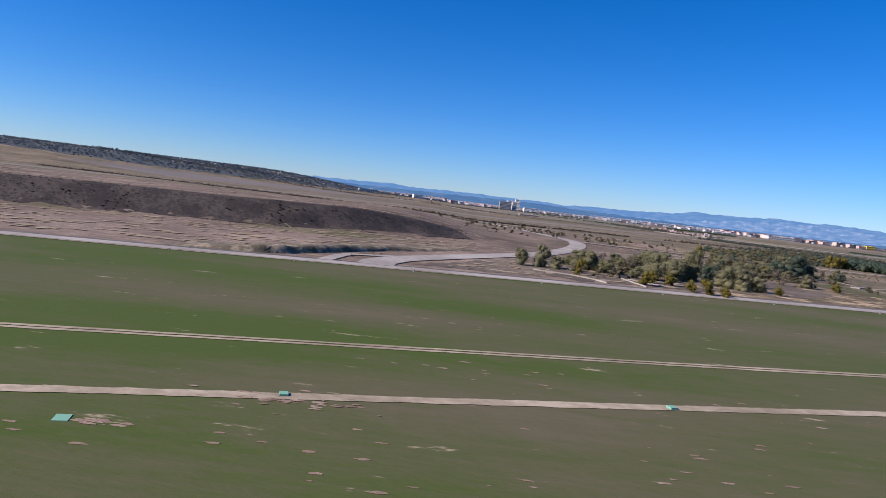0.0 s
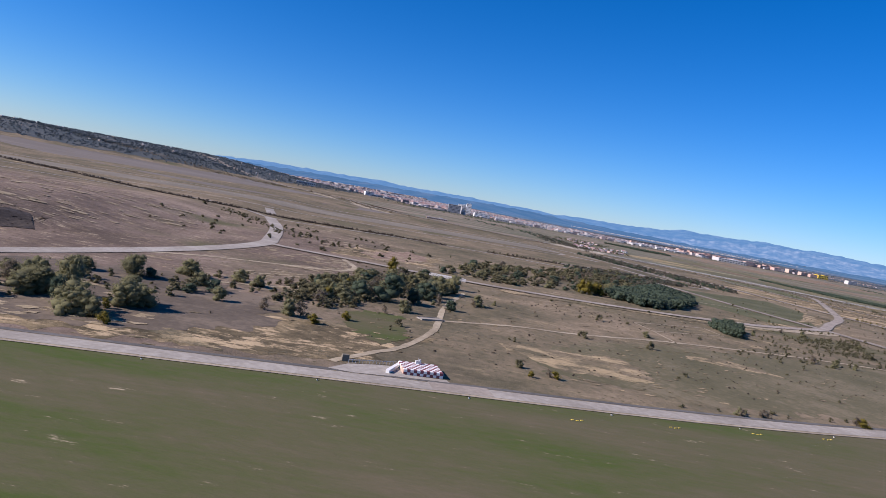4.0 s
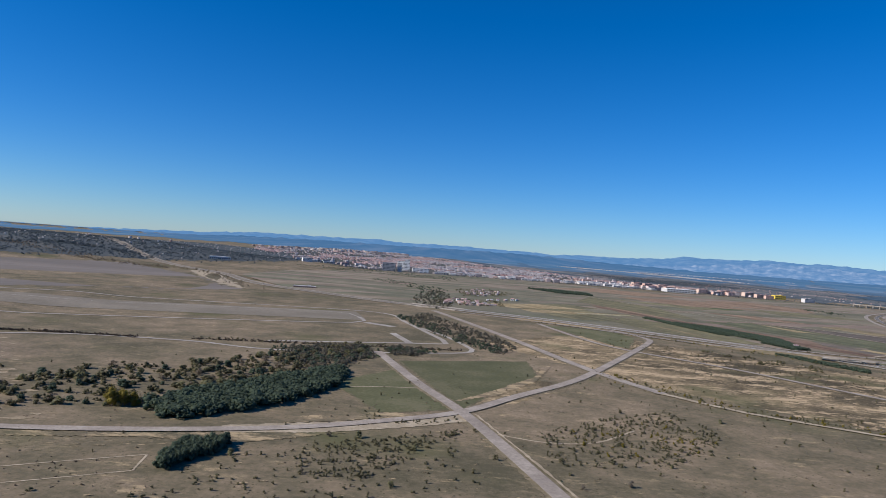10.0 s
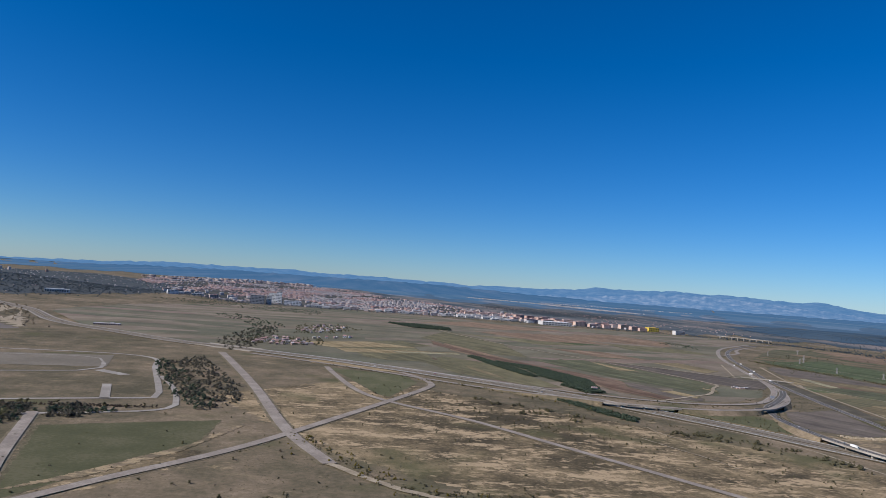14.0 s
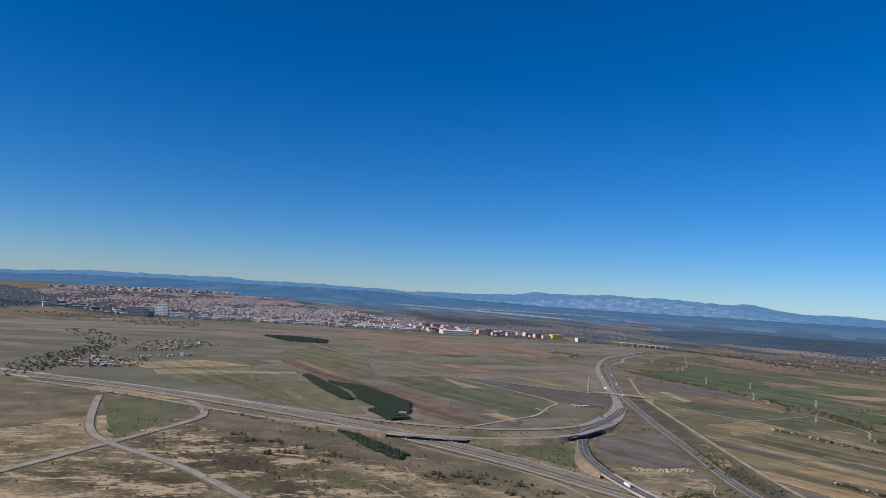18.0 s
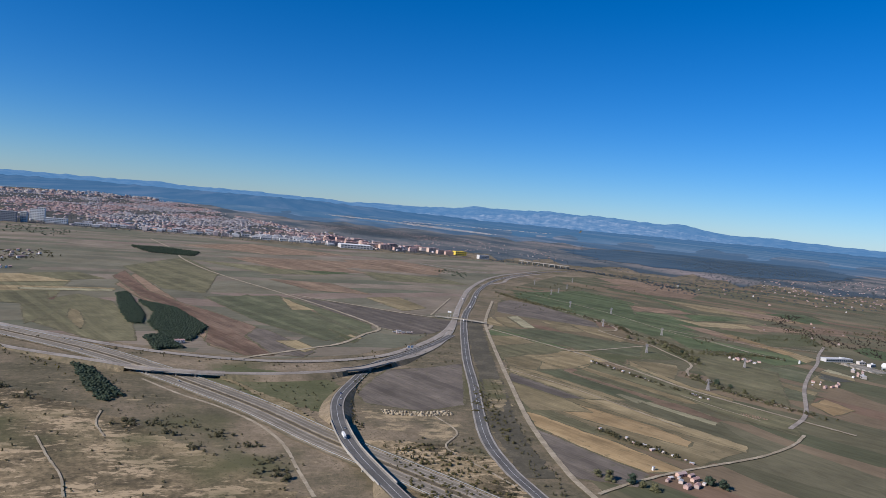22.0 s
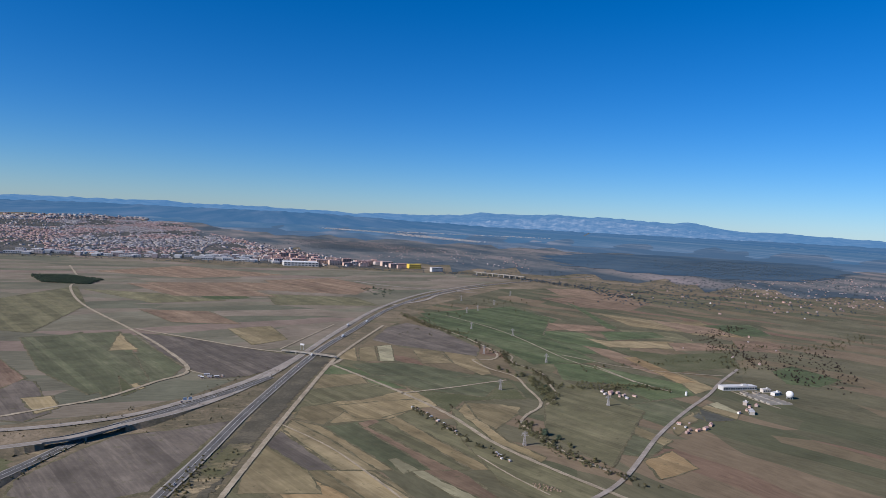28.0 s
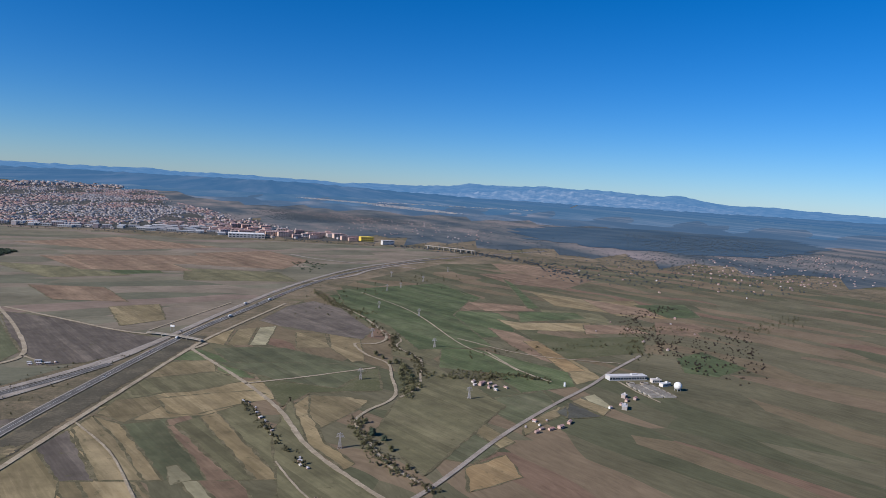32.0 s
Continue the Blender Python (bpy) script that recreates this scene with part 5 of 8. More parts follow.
road("highway", HWY, 1.8, M_ASPHALT, "dark asphalt highway carriageway", 0.17)
road("highway_line", HWY, 0.04, M_WHITE, "white line along the highway", 0.176)
road("slip_road_shoulder", SLIP, 2.1, M_CONCRETE, "pale shoulder of a long slip road", 0.153, rough_edge=0.06)
road("slip_road", SLIP, 1.35, M_ROAD, "grey asphalt slip road curving to the highway", 0.173)
road("ramp_shoulder", RAMP, 2.0, M_CONCRETE, "pale shoulder of the ramp", 0.156, rise=ramp_rise)
road("ramp", RAMP, 1.3, M_ROAD, "grey asphalt ramp rising to its bridge", 0.176, rise=ramp_rise)
road("flyover_shoulder", FLY, 2.45, M_CONCRETE, "pale shoulder of the curved flyover", 0.160, rise=fly_rise, step=1.5)
road("flyover", FLY, 1.95, M_ASPHALT, "dark asphalt of the curved flyover road", 0.180, rise=fly_rise, step=1.5)
road("flyover_line", FLY, 0.04, M_WHITE, "white centre line of the flyover", 0.186, rise=fly_rise, step=1.5)


def bank(name, pts, width, rise, keep, label):
    """Sloping earth sides of a raised road where keep(x, y) holds."""
    line = curve(pts, 1.5)
    good = [keep(q.x, q.y) and rise(q.x, q.y) > 0.02 for q in line]
    verts, faces = [], []
    for e in (1, -1):
        for k, q in enumerate(line):
            if not good[k]:
                continue
            near = min([abs(k - i) for i in range(max(0, k - 4), min(len(line), k + 5)) if not good[i]] + [4])
            r = rise(q.x, q.y)
            d = (line[min(k + 1, len(line) - 1)] - line[max(k - 1, 0)]).normalized()
            s = Vector((-d.y, d.x, 0)) * e
            a, b = q + s * (width / 2 - 0.05), q + s * (width / 2 + 0.05 + (1.9 * r + 0.1) * (near - 1) / 3)
            verts += [(a.x, a.y, r + 0.15), (b.x, b.y, 0.0)]
            if k and good[k - 1]:
                n = len(verts)
                f = (n - 4, n - 3, n - 1, n - 2)
                faces.append(f if e < 0 else f[::-1])
    tagged(mesh_object(name, verts, faces, M_GROUND), label, "embankment", kind="structure")


bank("embankment", RAMP, 2.3, ramp_rise, lambda x, y: x < 165 or 183 < x < 211 or x > 221, "grassy earth bank under the ramp")
bank("embankment", FLY, 2.7, fly_rise, lambda x, y: y > 188 or y < 163, "dark scrubby earth bank under the flyover")


def bridge(name, label, pts, width, z, piers, rail, rise=None, wall=0.16):
    """A girder bridge: slab, two parapets and piers."""
    base = empty(name, label, "bridge", kind="")
    line = curve(pts, 1.2)
    slab, left, right = bmesh.new(), bmesh.new(), bmesh.new()
    rows = []
    for k, q in enumerate(line):
        d = (line[min(k + 1, len(line) - 1)] - line[max(k - 1, 0)]).normalized()
        rows.append((q, Vector((-d.y, d.x, 0)), z + (rise(q.x, q.y) if rise else 0.0)))

    def strip(bm, s0, s1, z0, z1):
        ring = [[bm.verts.new((q.x + n.x * s, q.y + n.y * s, h + zz)) for s, zz in ((s0, z0), (s1, z0), (s1, z1), (s0, z1))] for q, n, h in rows]
        for a, b in zip(ring, ring[1:]):
            for i in range(4):
                bm.faces.new((a[i], a[(i + 1) % 4], b[(i + 1) % 4], b[i]))
        bm.faces.new(ring[0])
        bm.faces.new(ring[-1][::-1])

    strip(slab, -width / 2, width / 2, -0.24, 0.0)
    part("deck", slab, M_CONCRETE, base)
    strip(left, width / 2 - 0.08, width / 2, 0.0, wall)
    part("parapet", left, rail, base)
    strip(right, -width / 2, -width / 2 + 0.08, 0.0, wall)
    part("parapet", right, rail, base)
    for k in range(piers):
        q, n, h = rows[int((k + 1) * (len(rows) - 1) / (piers + 1))]
        bm = bmesh.new()
        box(bm, q.x, q.y, -0.1, 0.3, width * 0.7, h - 0.14, math.atan2(n.y, n.x) - math.pi / 2)
        part("pier", bm, M_CONCRETE, base)
    return base


bridge("ramp_bridge", "concrete girder bridge carrying the ramp over the motorway", [(165, 223.3), (168, 222), (175, 220.4), (181, 219.6), (184.5, 219.5)], 2.3, 0.15, 3, M_ROAD, ramp_rise)
bridge("underpass_bridge", "short concrete bridge over the sunken flyover approach", [(210, 225.8), (214.3, 228), (219, 232.4), (222, 235.8)], 2.4, 0.16, 1, M_ROAD, ramp_rise)
bridge("flyover_bridge", "curved concrete flyover bridge above the motorway", [(205.2, 189), (205.5, 182), (206.2, 175), (207.8, 167), (209.2, 161)], 2.8, 0.15, 3, M_CONCRETE, fly_rise, 0.2)
bridge("track_overpass", "slender concrete overpass with a dirt track above the highway", [(253, 314.4), (255, 313.6), (257.5, 312.4), (265, 307.8), (269.5, 304.2)], 1.15, 0.8, 3, M_RUNWAY, None, 0.10)
bridge("stream_bridge", "white-railed bridge of the steppe road over a stream", [(-14.2, 98.2), (-11, 97.85), (-8.4, 97.7)], 2.1, 0.135, 0, M_SHED, None, 0.17)
bridge("motorway_bridge", "long low concrete motorway bridge over the wooded stream", [(38, 312.4), (45, 309), (52, 305.8), (60, 302)], 8.8, 0.12, 0, M_CONCRETE, None, 0.3)
OVER = [(202, 354), (226, 334), (240, 322), (248, 316.6), (253, 314.4)]
for pts in (OVER, [(271, 303), (269.6, 299.5), (267.5, 296)]):
    road("dirt_track", pts, 1.2, M_DIRT, "pale dirt farm track", 0.16, rough_edge=0.08)
for pts, w in (([(352.6, 295.3), (355.1, 275.1), (358.6, 265.1), (360.4, 261.8)], 0.7), ([(348.3, 312.2), (362.8, 292.3), (380.2, 283.5), (390.2, 280.6)], 0.7)):
    road("dirt_track", pts, w, M_DIRT, "narrow pale track between green fields", 0.157, rough_edge=0.08, step=1.2)
for pts in ([(300, 555), (314.9, 534.7), (332.2, 521.3), (352, 512), (371.8, 500.1)], [(308.1, 435.3), (328.6, 457.6), (342.9, 485.8), (365.4, 515.6), (386, 537.6)]):
    road("slip_road", pts, 2.2, M_ROAD, "pale slip road at the far interchange", 0.163, step=3.0)
M_DARKVERGE = surface("damp_verge", [(0.070, 0.062, 0.042), (0.095, 0.083, 0.057), (0.135, 0.115, 0.078)], 0.15, 1.5)
tagged(ribbon("highway_verge", [(233.5, 165), (236, 188), (243.5, 218.5), (252, 254.5), (260, 285), (267.5, 313)], 5.4, M_DARKVERGE, 0.05, 1.0, rough_edge=0.5), "dark rough grass between highway and track", "verge", kind="structure")
TRACK_E = [(240, 125), (238.7, 158), (239, 169), (242, 191), (248, 218), (257, 256), (268, 300), (276, 324), (294, 371)]
road("dirt_track", TRACK_E, 1.1, M_DIRT, "broad pale dirt track beside the highway", 0.15, rough_edge=0.06, step=1.2)
for pts, w in (([(267.5, 296), (281.7, 266), (290.7, 243), (295.4, 222.6), (302, 207), (313, 186)], 1.05), ([(252.5, 319), (273.7, 371)], 0.7),
               ([(185, 236), (204, 252), (213, 260), (221.5, 275), (227.8, 288), (218, 316), (200, 354), (168, 417), (147, 478), (140, 519), (112, 606)], 1.15), ([(227.8, 288), (233, 283)], 0.7),
               ([(328, 404), (342, 359), (347, 306), (352, 289), (355, 273)], 0.55), ([(312, 376), (321, 349), (325, 316), (320, 304), (313.6, 303.8), (315.4, 290.6), (320, 280.6), (319, 267.7), (317, 251), (309, 240.6), (306, 234), (307, 224), (309, 212.5), (313, 204)], 0.8),
               ([(325, 320), (329, 310), (326, 300), (330, 285), (327, 270), (324, 258), (318, 250)], 0.6), ([(283, 262), (296, 267), (307, 272), (316, 276)], 0.8),
               ([(253, 237), (262, 222), (268, 207), (274, 190)], 0.45), ([(240, 159), (248, 163), (258, 167), (266, 169.5), (280, 174), (292, 180), (300, 186)], 0.65), ([(297, 195), (293, 205), (290, 215)], 0.4)):
    road("dirt_track", pts, w, M_DIRT, "pale winding farm track between fields", 0.145, rough_edge=w * 0.12, step=1.5)
road("lane", [(300, 190), (313.5, 200.7), (334, 224), (352, 242), (370, 258.5), (383.5, 272.6), (402, 290)], 1.0, M_ROAD, "grey asphalt lane lined by farms", 0.15)
for pts, w in (([(159.6, 182.6), (163.6, 173.8), (166.9, 167.2), (169, 160.4)], 0.35), ([(165.8, 195.6), (166.4, 189), (168.9, 182.7)], 0.35), ([(224, 196), (226, 186), (222, 178), (226, 168), (229, 160)], 0.4)):
    road("dirt_path", pts, w, M_DIRT, "pale sandy path through scrub", 0.12, rough_edge=0.05, step=1.0)


# ---------------------------------------------------------------- trees and scrub
def ico(n=1):
    bm = bmesh.new()
    bmesh.ops.create_icosphere(bm, subdivisions=n, radius=1.0)
    v = np.array([x.co[:] for x in bm.verts])
    t = np.array([[x.index for x in f.verts] for f in bm.faces])
    bm.free()
    return v, t


ICO1 = ico(1)


def crown_arrays(seed, lobes, leaves, leaf, squash=0.85, low=0.35, spread_out=0.32, core=ICO1, fill=0.66):
    """A crown about 1 high on the ground: small dented cores inside loose sprays of leaves."""
    rng = np.random.RandomState(seed)
    vs, ts, n = [], [], 0
    cs, sizes = np.zeros((lobes, 3)), np.zeros(lobes)
    for k in range(lobes):
        a, r = rng.uniform(0, 6.28), spread_out * rng.uniform(0.0, 1.0) ** 0.6
        z = rng.uniform(low, 0.80)
        cs[k] = (r * math.cos(a) * (1.25 - 0.55 * z), r * math.sin(a) * (1.25 - 0.55 * z), z) if k else (0, 0, 0.74)
        sizes[k] = rng.uniform(0.16, 0.32) * (1.15 - 0.4 * cs[k, 2])
        v, t = core
        dents = 1 + 0.34 * rng.uniform(-1, 1, (len(v), 1))
        vs.append(v * dents * sizes[k] * np.array([1, 1, squash]) * fill + cs[k])
        ts.append(t + n)
        n += len(v)
    if leaves:
        own = rng.randint(0, lobes, leaves)
        d = rng.normal(size=(leaves, 3))
        d /= np.linalg.norm(d, axis=1)[:, None]
        p = cs[own] + d * (sizes[own] * rng.uniform(fill * 0.9, 1.25, leaves))[:, None] * np.array([1, 1, squash])
        u = rng.normal(size=(leaves, 3))
        u /= np.linalg.norm(u, axis=1)[:, None]
        w = np.cross(d, u)
        w /= np.linalg.norm(w, axis=1)[:, None] + 1e-6
        z = (leaf * rng.uniform(0.6, 1.4, leaves))[:, None]
        vs.append(np.stack([p + u * z, p - u * z * 0.5 + w * z, p - u * z * 0.5 - w * z], 1).reshape(-1, 3))
        ts.append(np.arange(3 * leaves).reshape(-1, 3) + n)
    v = np.concatenate(vs)
    v[:, 2] -= max(0.0, v[:, 2].min())
    return v, np.concatenate(ts)


def tree_model(name, seed, mat, label, lobes=20, leaves=2600, leaf=0.021, trunk_h=0.42, **kw):
    base = empty(name, label, "tree")
    bm = bmesh.new()
    rng = random.Random(seed)
    tube(bm, 0, 0, -0.03, trunk_h, 0.045, 0.028, 7)
    for k in range(4):
        a = k * 1.6 + rng.uniform(0, 0.8)
        beam(bm, (0, 0, trunk_h * 0.75), (0.2 * math.cos(a), 0.2 * math.sin(a), trunk_h + 0.16), 0.012)
    part("trunk", bm, M_TRUNK, base)
    v, t = crown_arrays(seed, lobes, leaves, leaf, **kw)
    ob = new("crown", tri_mesh("crown", v, t, [mat]))
    ob.parent = base
    return base


OAK = [tree_model("tree", 11, M_LEAF_TREE, "broad olive-green riverside tree with a ragged crown", low=0.12), tree_model("tree", 12, M_LEAF_TREE, "olive-green riverside tree with a gappy crown", 16, 1500, low=0.08),
       tree_model("tree", 13, M_LEAF_TREE, "uneven olive-green tree on dry ground", 18, 1700, low=0.1)]
POPLAR = [tree_model("tree", 14, M_LEAF_TREE, "tall slender poplar above the riverside trees", 24, 2200, 0.022, low=0.08, spread_out=0.24)]
DARK = [tree_model("tree", 21, M_LEAF_DARK, "dense dark green tree by the stream", 18, 1700, low=0.1), tree_model("tree", 22, M_LEAF_DARK, "round dark green evergreen tree", 16, 1500, low=0.12)]
GOLD = [tree_model("tree", 31, M_LEAF_YELLOW, "small tree with yellow autumn leaves", 12, 1000, 0.028, low=0.1), tree_model("tree", 32, M_LEAF_YELLOW, "young tree turning autumn yellow", 10, 900, 0.028, low=0.1)]
BUSH = [tree_model("bush", 41, M_LEAF_GREY, "grey-brown leafless thorn bush on dry grass", 9, 900, 0.03, 0.2, low=0.1, spread_out=0.40, fill=0.4), tree_model("bush", 42, M_LEAF, "low olive-green bush on dry grass", 10, 900, 0.03, 0.2, low=0.1, spread_out=0.42)]


def plant(models, rng, x, y, h, wide=1.0, group="trees of the steppe"):
    m = models[rng.randrange(len(models))]
    w = h * rng.uniform(0.85, 1.2) * wide
    ob = copy_thing(m, pose(x, y, height(x, y), 0, 0, rng.uniform(0, 360)))
    ob.scale = (w, w, h)
    ob["group"] = group
    return ob


rng = random.Random(5)
def stand(models, group, spots):
    """Trees at known spots: x, y, height and the crown's width over its height."""
    for x, y, h, ratio in spots:
        ob = plant(models, rng, x, y, h, 1.0, group)
        ob.scale = (h * ratio / 1.12, h * ratio / 1.12, h)


for (x, y) in [(-48.6, 46.2), (-48.4, 43.3), (-43.1, 40.5), (-40.8, 42.5), (-39.6, 43.5), (-35.6, 39.3), (-34.4, 39.7), (-34.2, 44), (-39.2, 56.1), (-36.1, 61.2), (-40.5, 43.6), (-35.2, 40.2), (-34.1, 45.8), (-43.1, 48.2), (-42.1, 51.6), (-33.2, 44.6), (-36.4, 41)]:
    plant(OAK, rng, x, y, rng.uniform(1.4, 2.2), 1.3, "riverside trees")
plant(POPLAR, rng, -38.5, 44.5, 3.3, 0.85, "riverside trees")
plant(DARK, rng, -37.8, 42, 2.0, 0.8, "riverside trees")
plant(OAK, rng, -41.6, 45.5, 2.5, 0.95, "riverside trees")
for (x, y) in [(-44.5, 36.8), (-42.3, 33.4), (-42.9, 36.7), (-40.2, 31.8), (-39.8, 33), (-33, 38.5), (-49.9, 46.6), (-34.9, 42.6), (-41.5, 32.2), (-45.5, 34.6)]:
    plant(GOLD + OAK[:1], rng, x, y, rng.uniform(0.7, 1.35), 1.1, "yellowing trees")
stand(OAK + BUSH[:1], "riverside trees", [(-54.9, 41, 1.7, 1.1), (-53, 41.2, 2.3, 0.85), (-51.6, 41, 1.3, 1.3), (-44.5, 47, 1.5, 1.2), (-30.2, 52, 1.3, 1.2), (-26.3, 51.5, 1.3, 1.1), (-24.3, 51, 1.6, 1.07), (-23.3, 51.6, 1.3, 1.3), (-36.1, 62.1, 1.2, 1.5), (-33, 54, 1.2, 1.0)])
stand(OAK + DARK, "riverside trees", [(-20.3, 65.9, 2.2, 1.3), (-17.5, 67.4, 3.3, 1.2), (-14.7, 68.3, 1.9, 1.3), (-13.7, 72.7, 2.3, 1.3), (-13, 75.8, 2.1, 1.2), (-12.3, 79.5, 2.5, 1.2), (-10.7, 81.4, 2.2, 1.2),
                                      (-10.4, 86.2, 2.2, 1.2), (-7.6, 74.9, 1.5, 1.3), (-10.8, 68.3, 1.3, 1.2), (-15.4, 62.3, 1.35, 1.3)])
stand(GOLD, "yellowing trees", [(-21.9, 49.6, 0.9, 1.4), (-19.8, 53.2, 0.85, 1.3),
                                (-43, 40.4, 1.25, 0.85), (-50.4, 37, 1.6, 0.75), (-19.3, 95.7, 2.2, 1.0), (-3.2, 45.3, 0.65, 1.3), (-5.1, 44.6, 0.5, 1.4), (20.8, 47.5, 0.75, 1.9)])
stand(BUSH, "scattered bushes", [(-52.7, 45.2, 1.0, 0.9), (-46.8, 45.9, 1.8, 0.85), (-43.9, 46.1, 1.7, 1.0), (-12.2, 70.4, 1.3, 1.0), (-17.1, 59.5, 0.9, 0.9), (-5.7, 47.1, 0.65, 1.1), (10, 44, 0.6, 1.1), (12.3, 44.8, 0.55, 1.25),
                                 (24.2, 48.9, 0.55, 1.9), (36.9, 53.6, 1.0, 2.2), (35, 52.9, 0.75, 2.0), (39.2, 54.4, 0.9, 2.2), (38, 54, 0.9, 1.6), (3.1, 65.8, 0.8, 1.0), (10, 66.3, 0.9, 1.1)])
# belt of trees from the airfield stream to the road bridge
BELT = [[(-53, 36.5), (-46, 38.5), (-40, 41), (-35, 47), (-30, 57), (-24, 66), (-23, 80), (-27, 72), (-35.8, 62), (-47, 52)], [(-18.5, 75.3), (-12.4, 78.1), (-10.7, 90), (-13.5, 96), (-18.2, 93.6), (-21, 84), (-24, 76)]]
for poly, count in zip(BELT, (14, 40)):
    for x, y in spread(rng, poly, count, 0.9):
        plant(OAK + DARK + BUSH[:1], rng, x, y, rng.uniform(0.8, 1.6), 1.3, "riverside trees")
RIPARIAN = [(-13.8, 105.4), (-4.6, 103), (8.1, 109.7), (15.9, 112.3), (19.9, 121.4), (32.5, 144.6), (39.7, 167.7), (35.4, 186), (25.9, 168.1), (13.3, 151.4), (-0.9, 137.9), (-6, 131.4), (-9.8, 115.2)]
for x, y in spread(rng, RIPARIAN, 115, 1.5):
    plant(OAK + DARK + BUSH[:1], rng, x, y, rng.uniform(0.6, 1.45), 1.4, "riverside trees")
for x, y in [(13.8, 112), (12.6, 111.5), (14.9, 112.6), (13.2, 113.4), (11.8, 112.6)]:
    plant(GOLD, rng, x, y, rng.uniform(2.0, 2.6), 0.9, "yellowing trees")
for x, y in spread(rng, [(27.6, 90.6), (29.2, 88.4), (30.0, 91.6), (32.6, 96.0), (32.0, 99.2), (28.0, 97)], 62, 0.55):
    plant(DARK, rng, x, y, rng.uniform(1.35, 1.6), 0.85, "pines of the heart-shaped clump")
for x, y in [(-7.5, 75.2), (-11.1, 68.5), (-12.7, 70.2), (-5.5, 77.9), (2.8, 66.8), (-14.3, 72.1), (-5.6, 47.1), (-3.6, 45.5), (-15.4, 62.4), (9.9, 44.3), (11.9, 44.9), (20.4, 47.5), (24.2, 49.1), (35.6, 53), (-15.4, 54.8),
             (33, 77.5), (34.9, 76.3), (36.2, 77.9), (38.6, 78.1), (7.9, 81.3), (11.9, 74.3), (33.8, 95.2), (-8.2, 73.8), (42.7, 105.2), (42.4, 91.2), (45.1, 80), (45.2, 83.9), (48.4, 90.9), (50.1, 100.7), (51.8, 89), (46.4, 105.6),
             (84.5, 130.9), (99.8, 129.2), (77.1, 94.5), (71.6, 92.6), (79.3, 136.8), (88.7, 156.1), (84, 102.8), (62.9, 100.7), (60.9, 112.6), (53.4, 102)]:
    plant(BUSH + OAK[1:2], rng, x, y, rng.uniform(0.5, 1.05), 1.0, "scattered bushes")
for x, y in [(318.1, 290), (320.6, 280.4), (323.5, 275.2), (324, 265.7), (321.8, 255.2), (307.9, 233.6), (308.4, 226.3), (310.3, 223.4), (310.7, 218.3), (312.3, 209.9), (322, 270), (323, 262), (324.6, 258), (319.5, 286), (322.4, 281),
             (248.5, 161.3), (249.8, 159.9), (260.6, 161.8), (244.6, 164.2), (247.5, 163), (262, 160), (243.4, 166)]:
    plant(OAK + DARK, rng, x, y, rng.uniform(1.0, 1.9), 1.2, "trees along field edges")
for m in OAK + POPLAR + DARK + GOLD + BUSH:
    m.location = (rng.uniform(-26, -21), rng.uniform(62, 78), 0)
    m.location.z = height(m.location.x, m.location.y)
    m.scale = (1.2, 1.2, 1.2)


def thicket(name, label, mat, places, hmin, hmax, seed, lobes=3, leaves=40, leaf=0.10, wide=1.0, low=0.2, category="scrub", fill=0.75):
    """Growth that nobody could count, as one mesh."""
    r = np.random.RandomState(seed)
    models = [crown_arrays(seed * 7 + k, lobes, leaves, leaf, low=low, spread_out=0.36, fill=fill) for k in range(3)]
    vs, ts, n = [], [], 0
    pick = r.randint(0, 3, len(places))
    for k, (v, t) in enumerate(models):
        own = [p for p, q in zip(places, pick) if q == k]
        if not own:
            continue
        h = r.uniform(hmin, hmax, len(own))
        w = h * r.uniform(0.8, 1.25, len(own)) * wide
        pv, pt = repeat(v, t, [(x, y, height(x, y) - 0.04) for x, y in own], r.uniform(0, 6.28, len(own)), np.stack([w, w, h], 1))
        vs.append(pv)
        ts.append(pt + n)
        n += len(pv)
    ob = new(name, tri_mesh(name, np.concatenate(vs), np.concatenate(ts), [mat]))
    return tagged(ob, label, category, kind="stuff")


def along(rng, pts, count, wander):
    line = curve(pts, 1.0)
    out = []
    for _ in range(count):
        q = line[rng.randrange(len(line))]
        out.append((q.x + rng.gauss(0, wander), q.y + rng.gauss(0, wander)))
    return out


def rows_in(poly, gap, rng):
    xs, ys = [p[0] for p in poly], [p[1] for p in poly]
    out, y = [], min(ys)
    while y < max(ys):
        x = min(xs)
        while x < max(xs):
            px, py = x + rng.uniform(-0.3, 0.3) * gap, y + rng.uniform(-0.3, 0.3) * gap
            if inside(px, py, poly):
                out.append((px, py))
            x += gap
        y += gap
    return out


PINES = [[(16.2, 112.4), (22.3, 107.1), (27.3, 111.9), (33.2, 119.8), (38.5, 134), (37.9, 150.9), (32.5, 144.6), (25.1, 130.5), (19.9, 121.4)],
         [(141.8, 331.5), (145, 334.7), (157.4, 291.4), (159.3, 275.8), (155.4, 277.8), (149.5, 297.6)], [(151.1, 317.8), (164.7, 305.5), (176.6, 275), (174.1, 255), (168, 256.9), (160.9, 277.5), (159.7, 295.9)],
         [(162.5, 258.9), (166.1, 260.6), (173.5, 247), (167.5, 243.7)], [(153.2, 228.5), (157.5, 225), (167.2, 205), (165.2, 200.5), (160.9, 207.7)], [(111, 533.5), (129.7, 536.3), (152.9, 518.8), (152.3, 492), (127.9, 497.2)]]
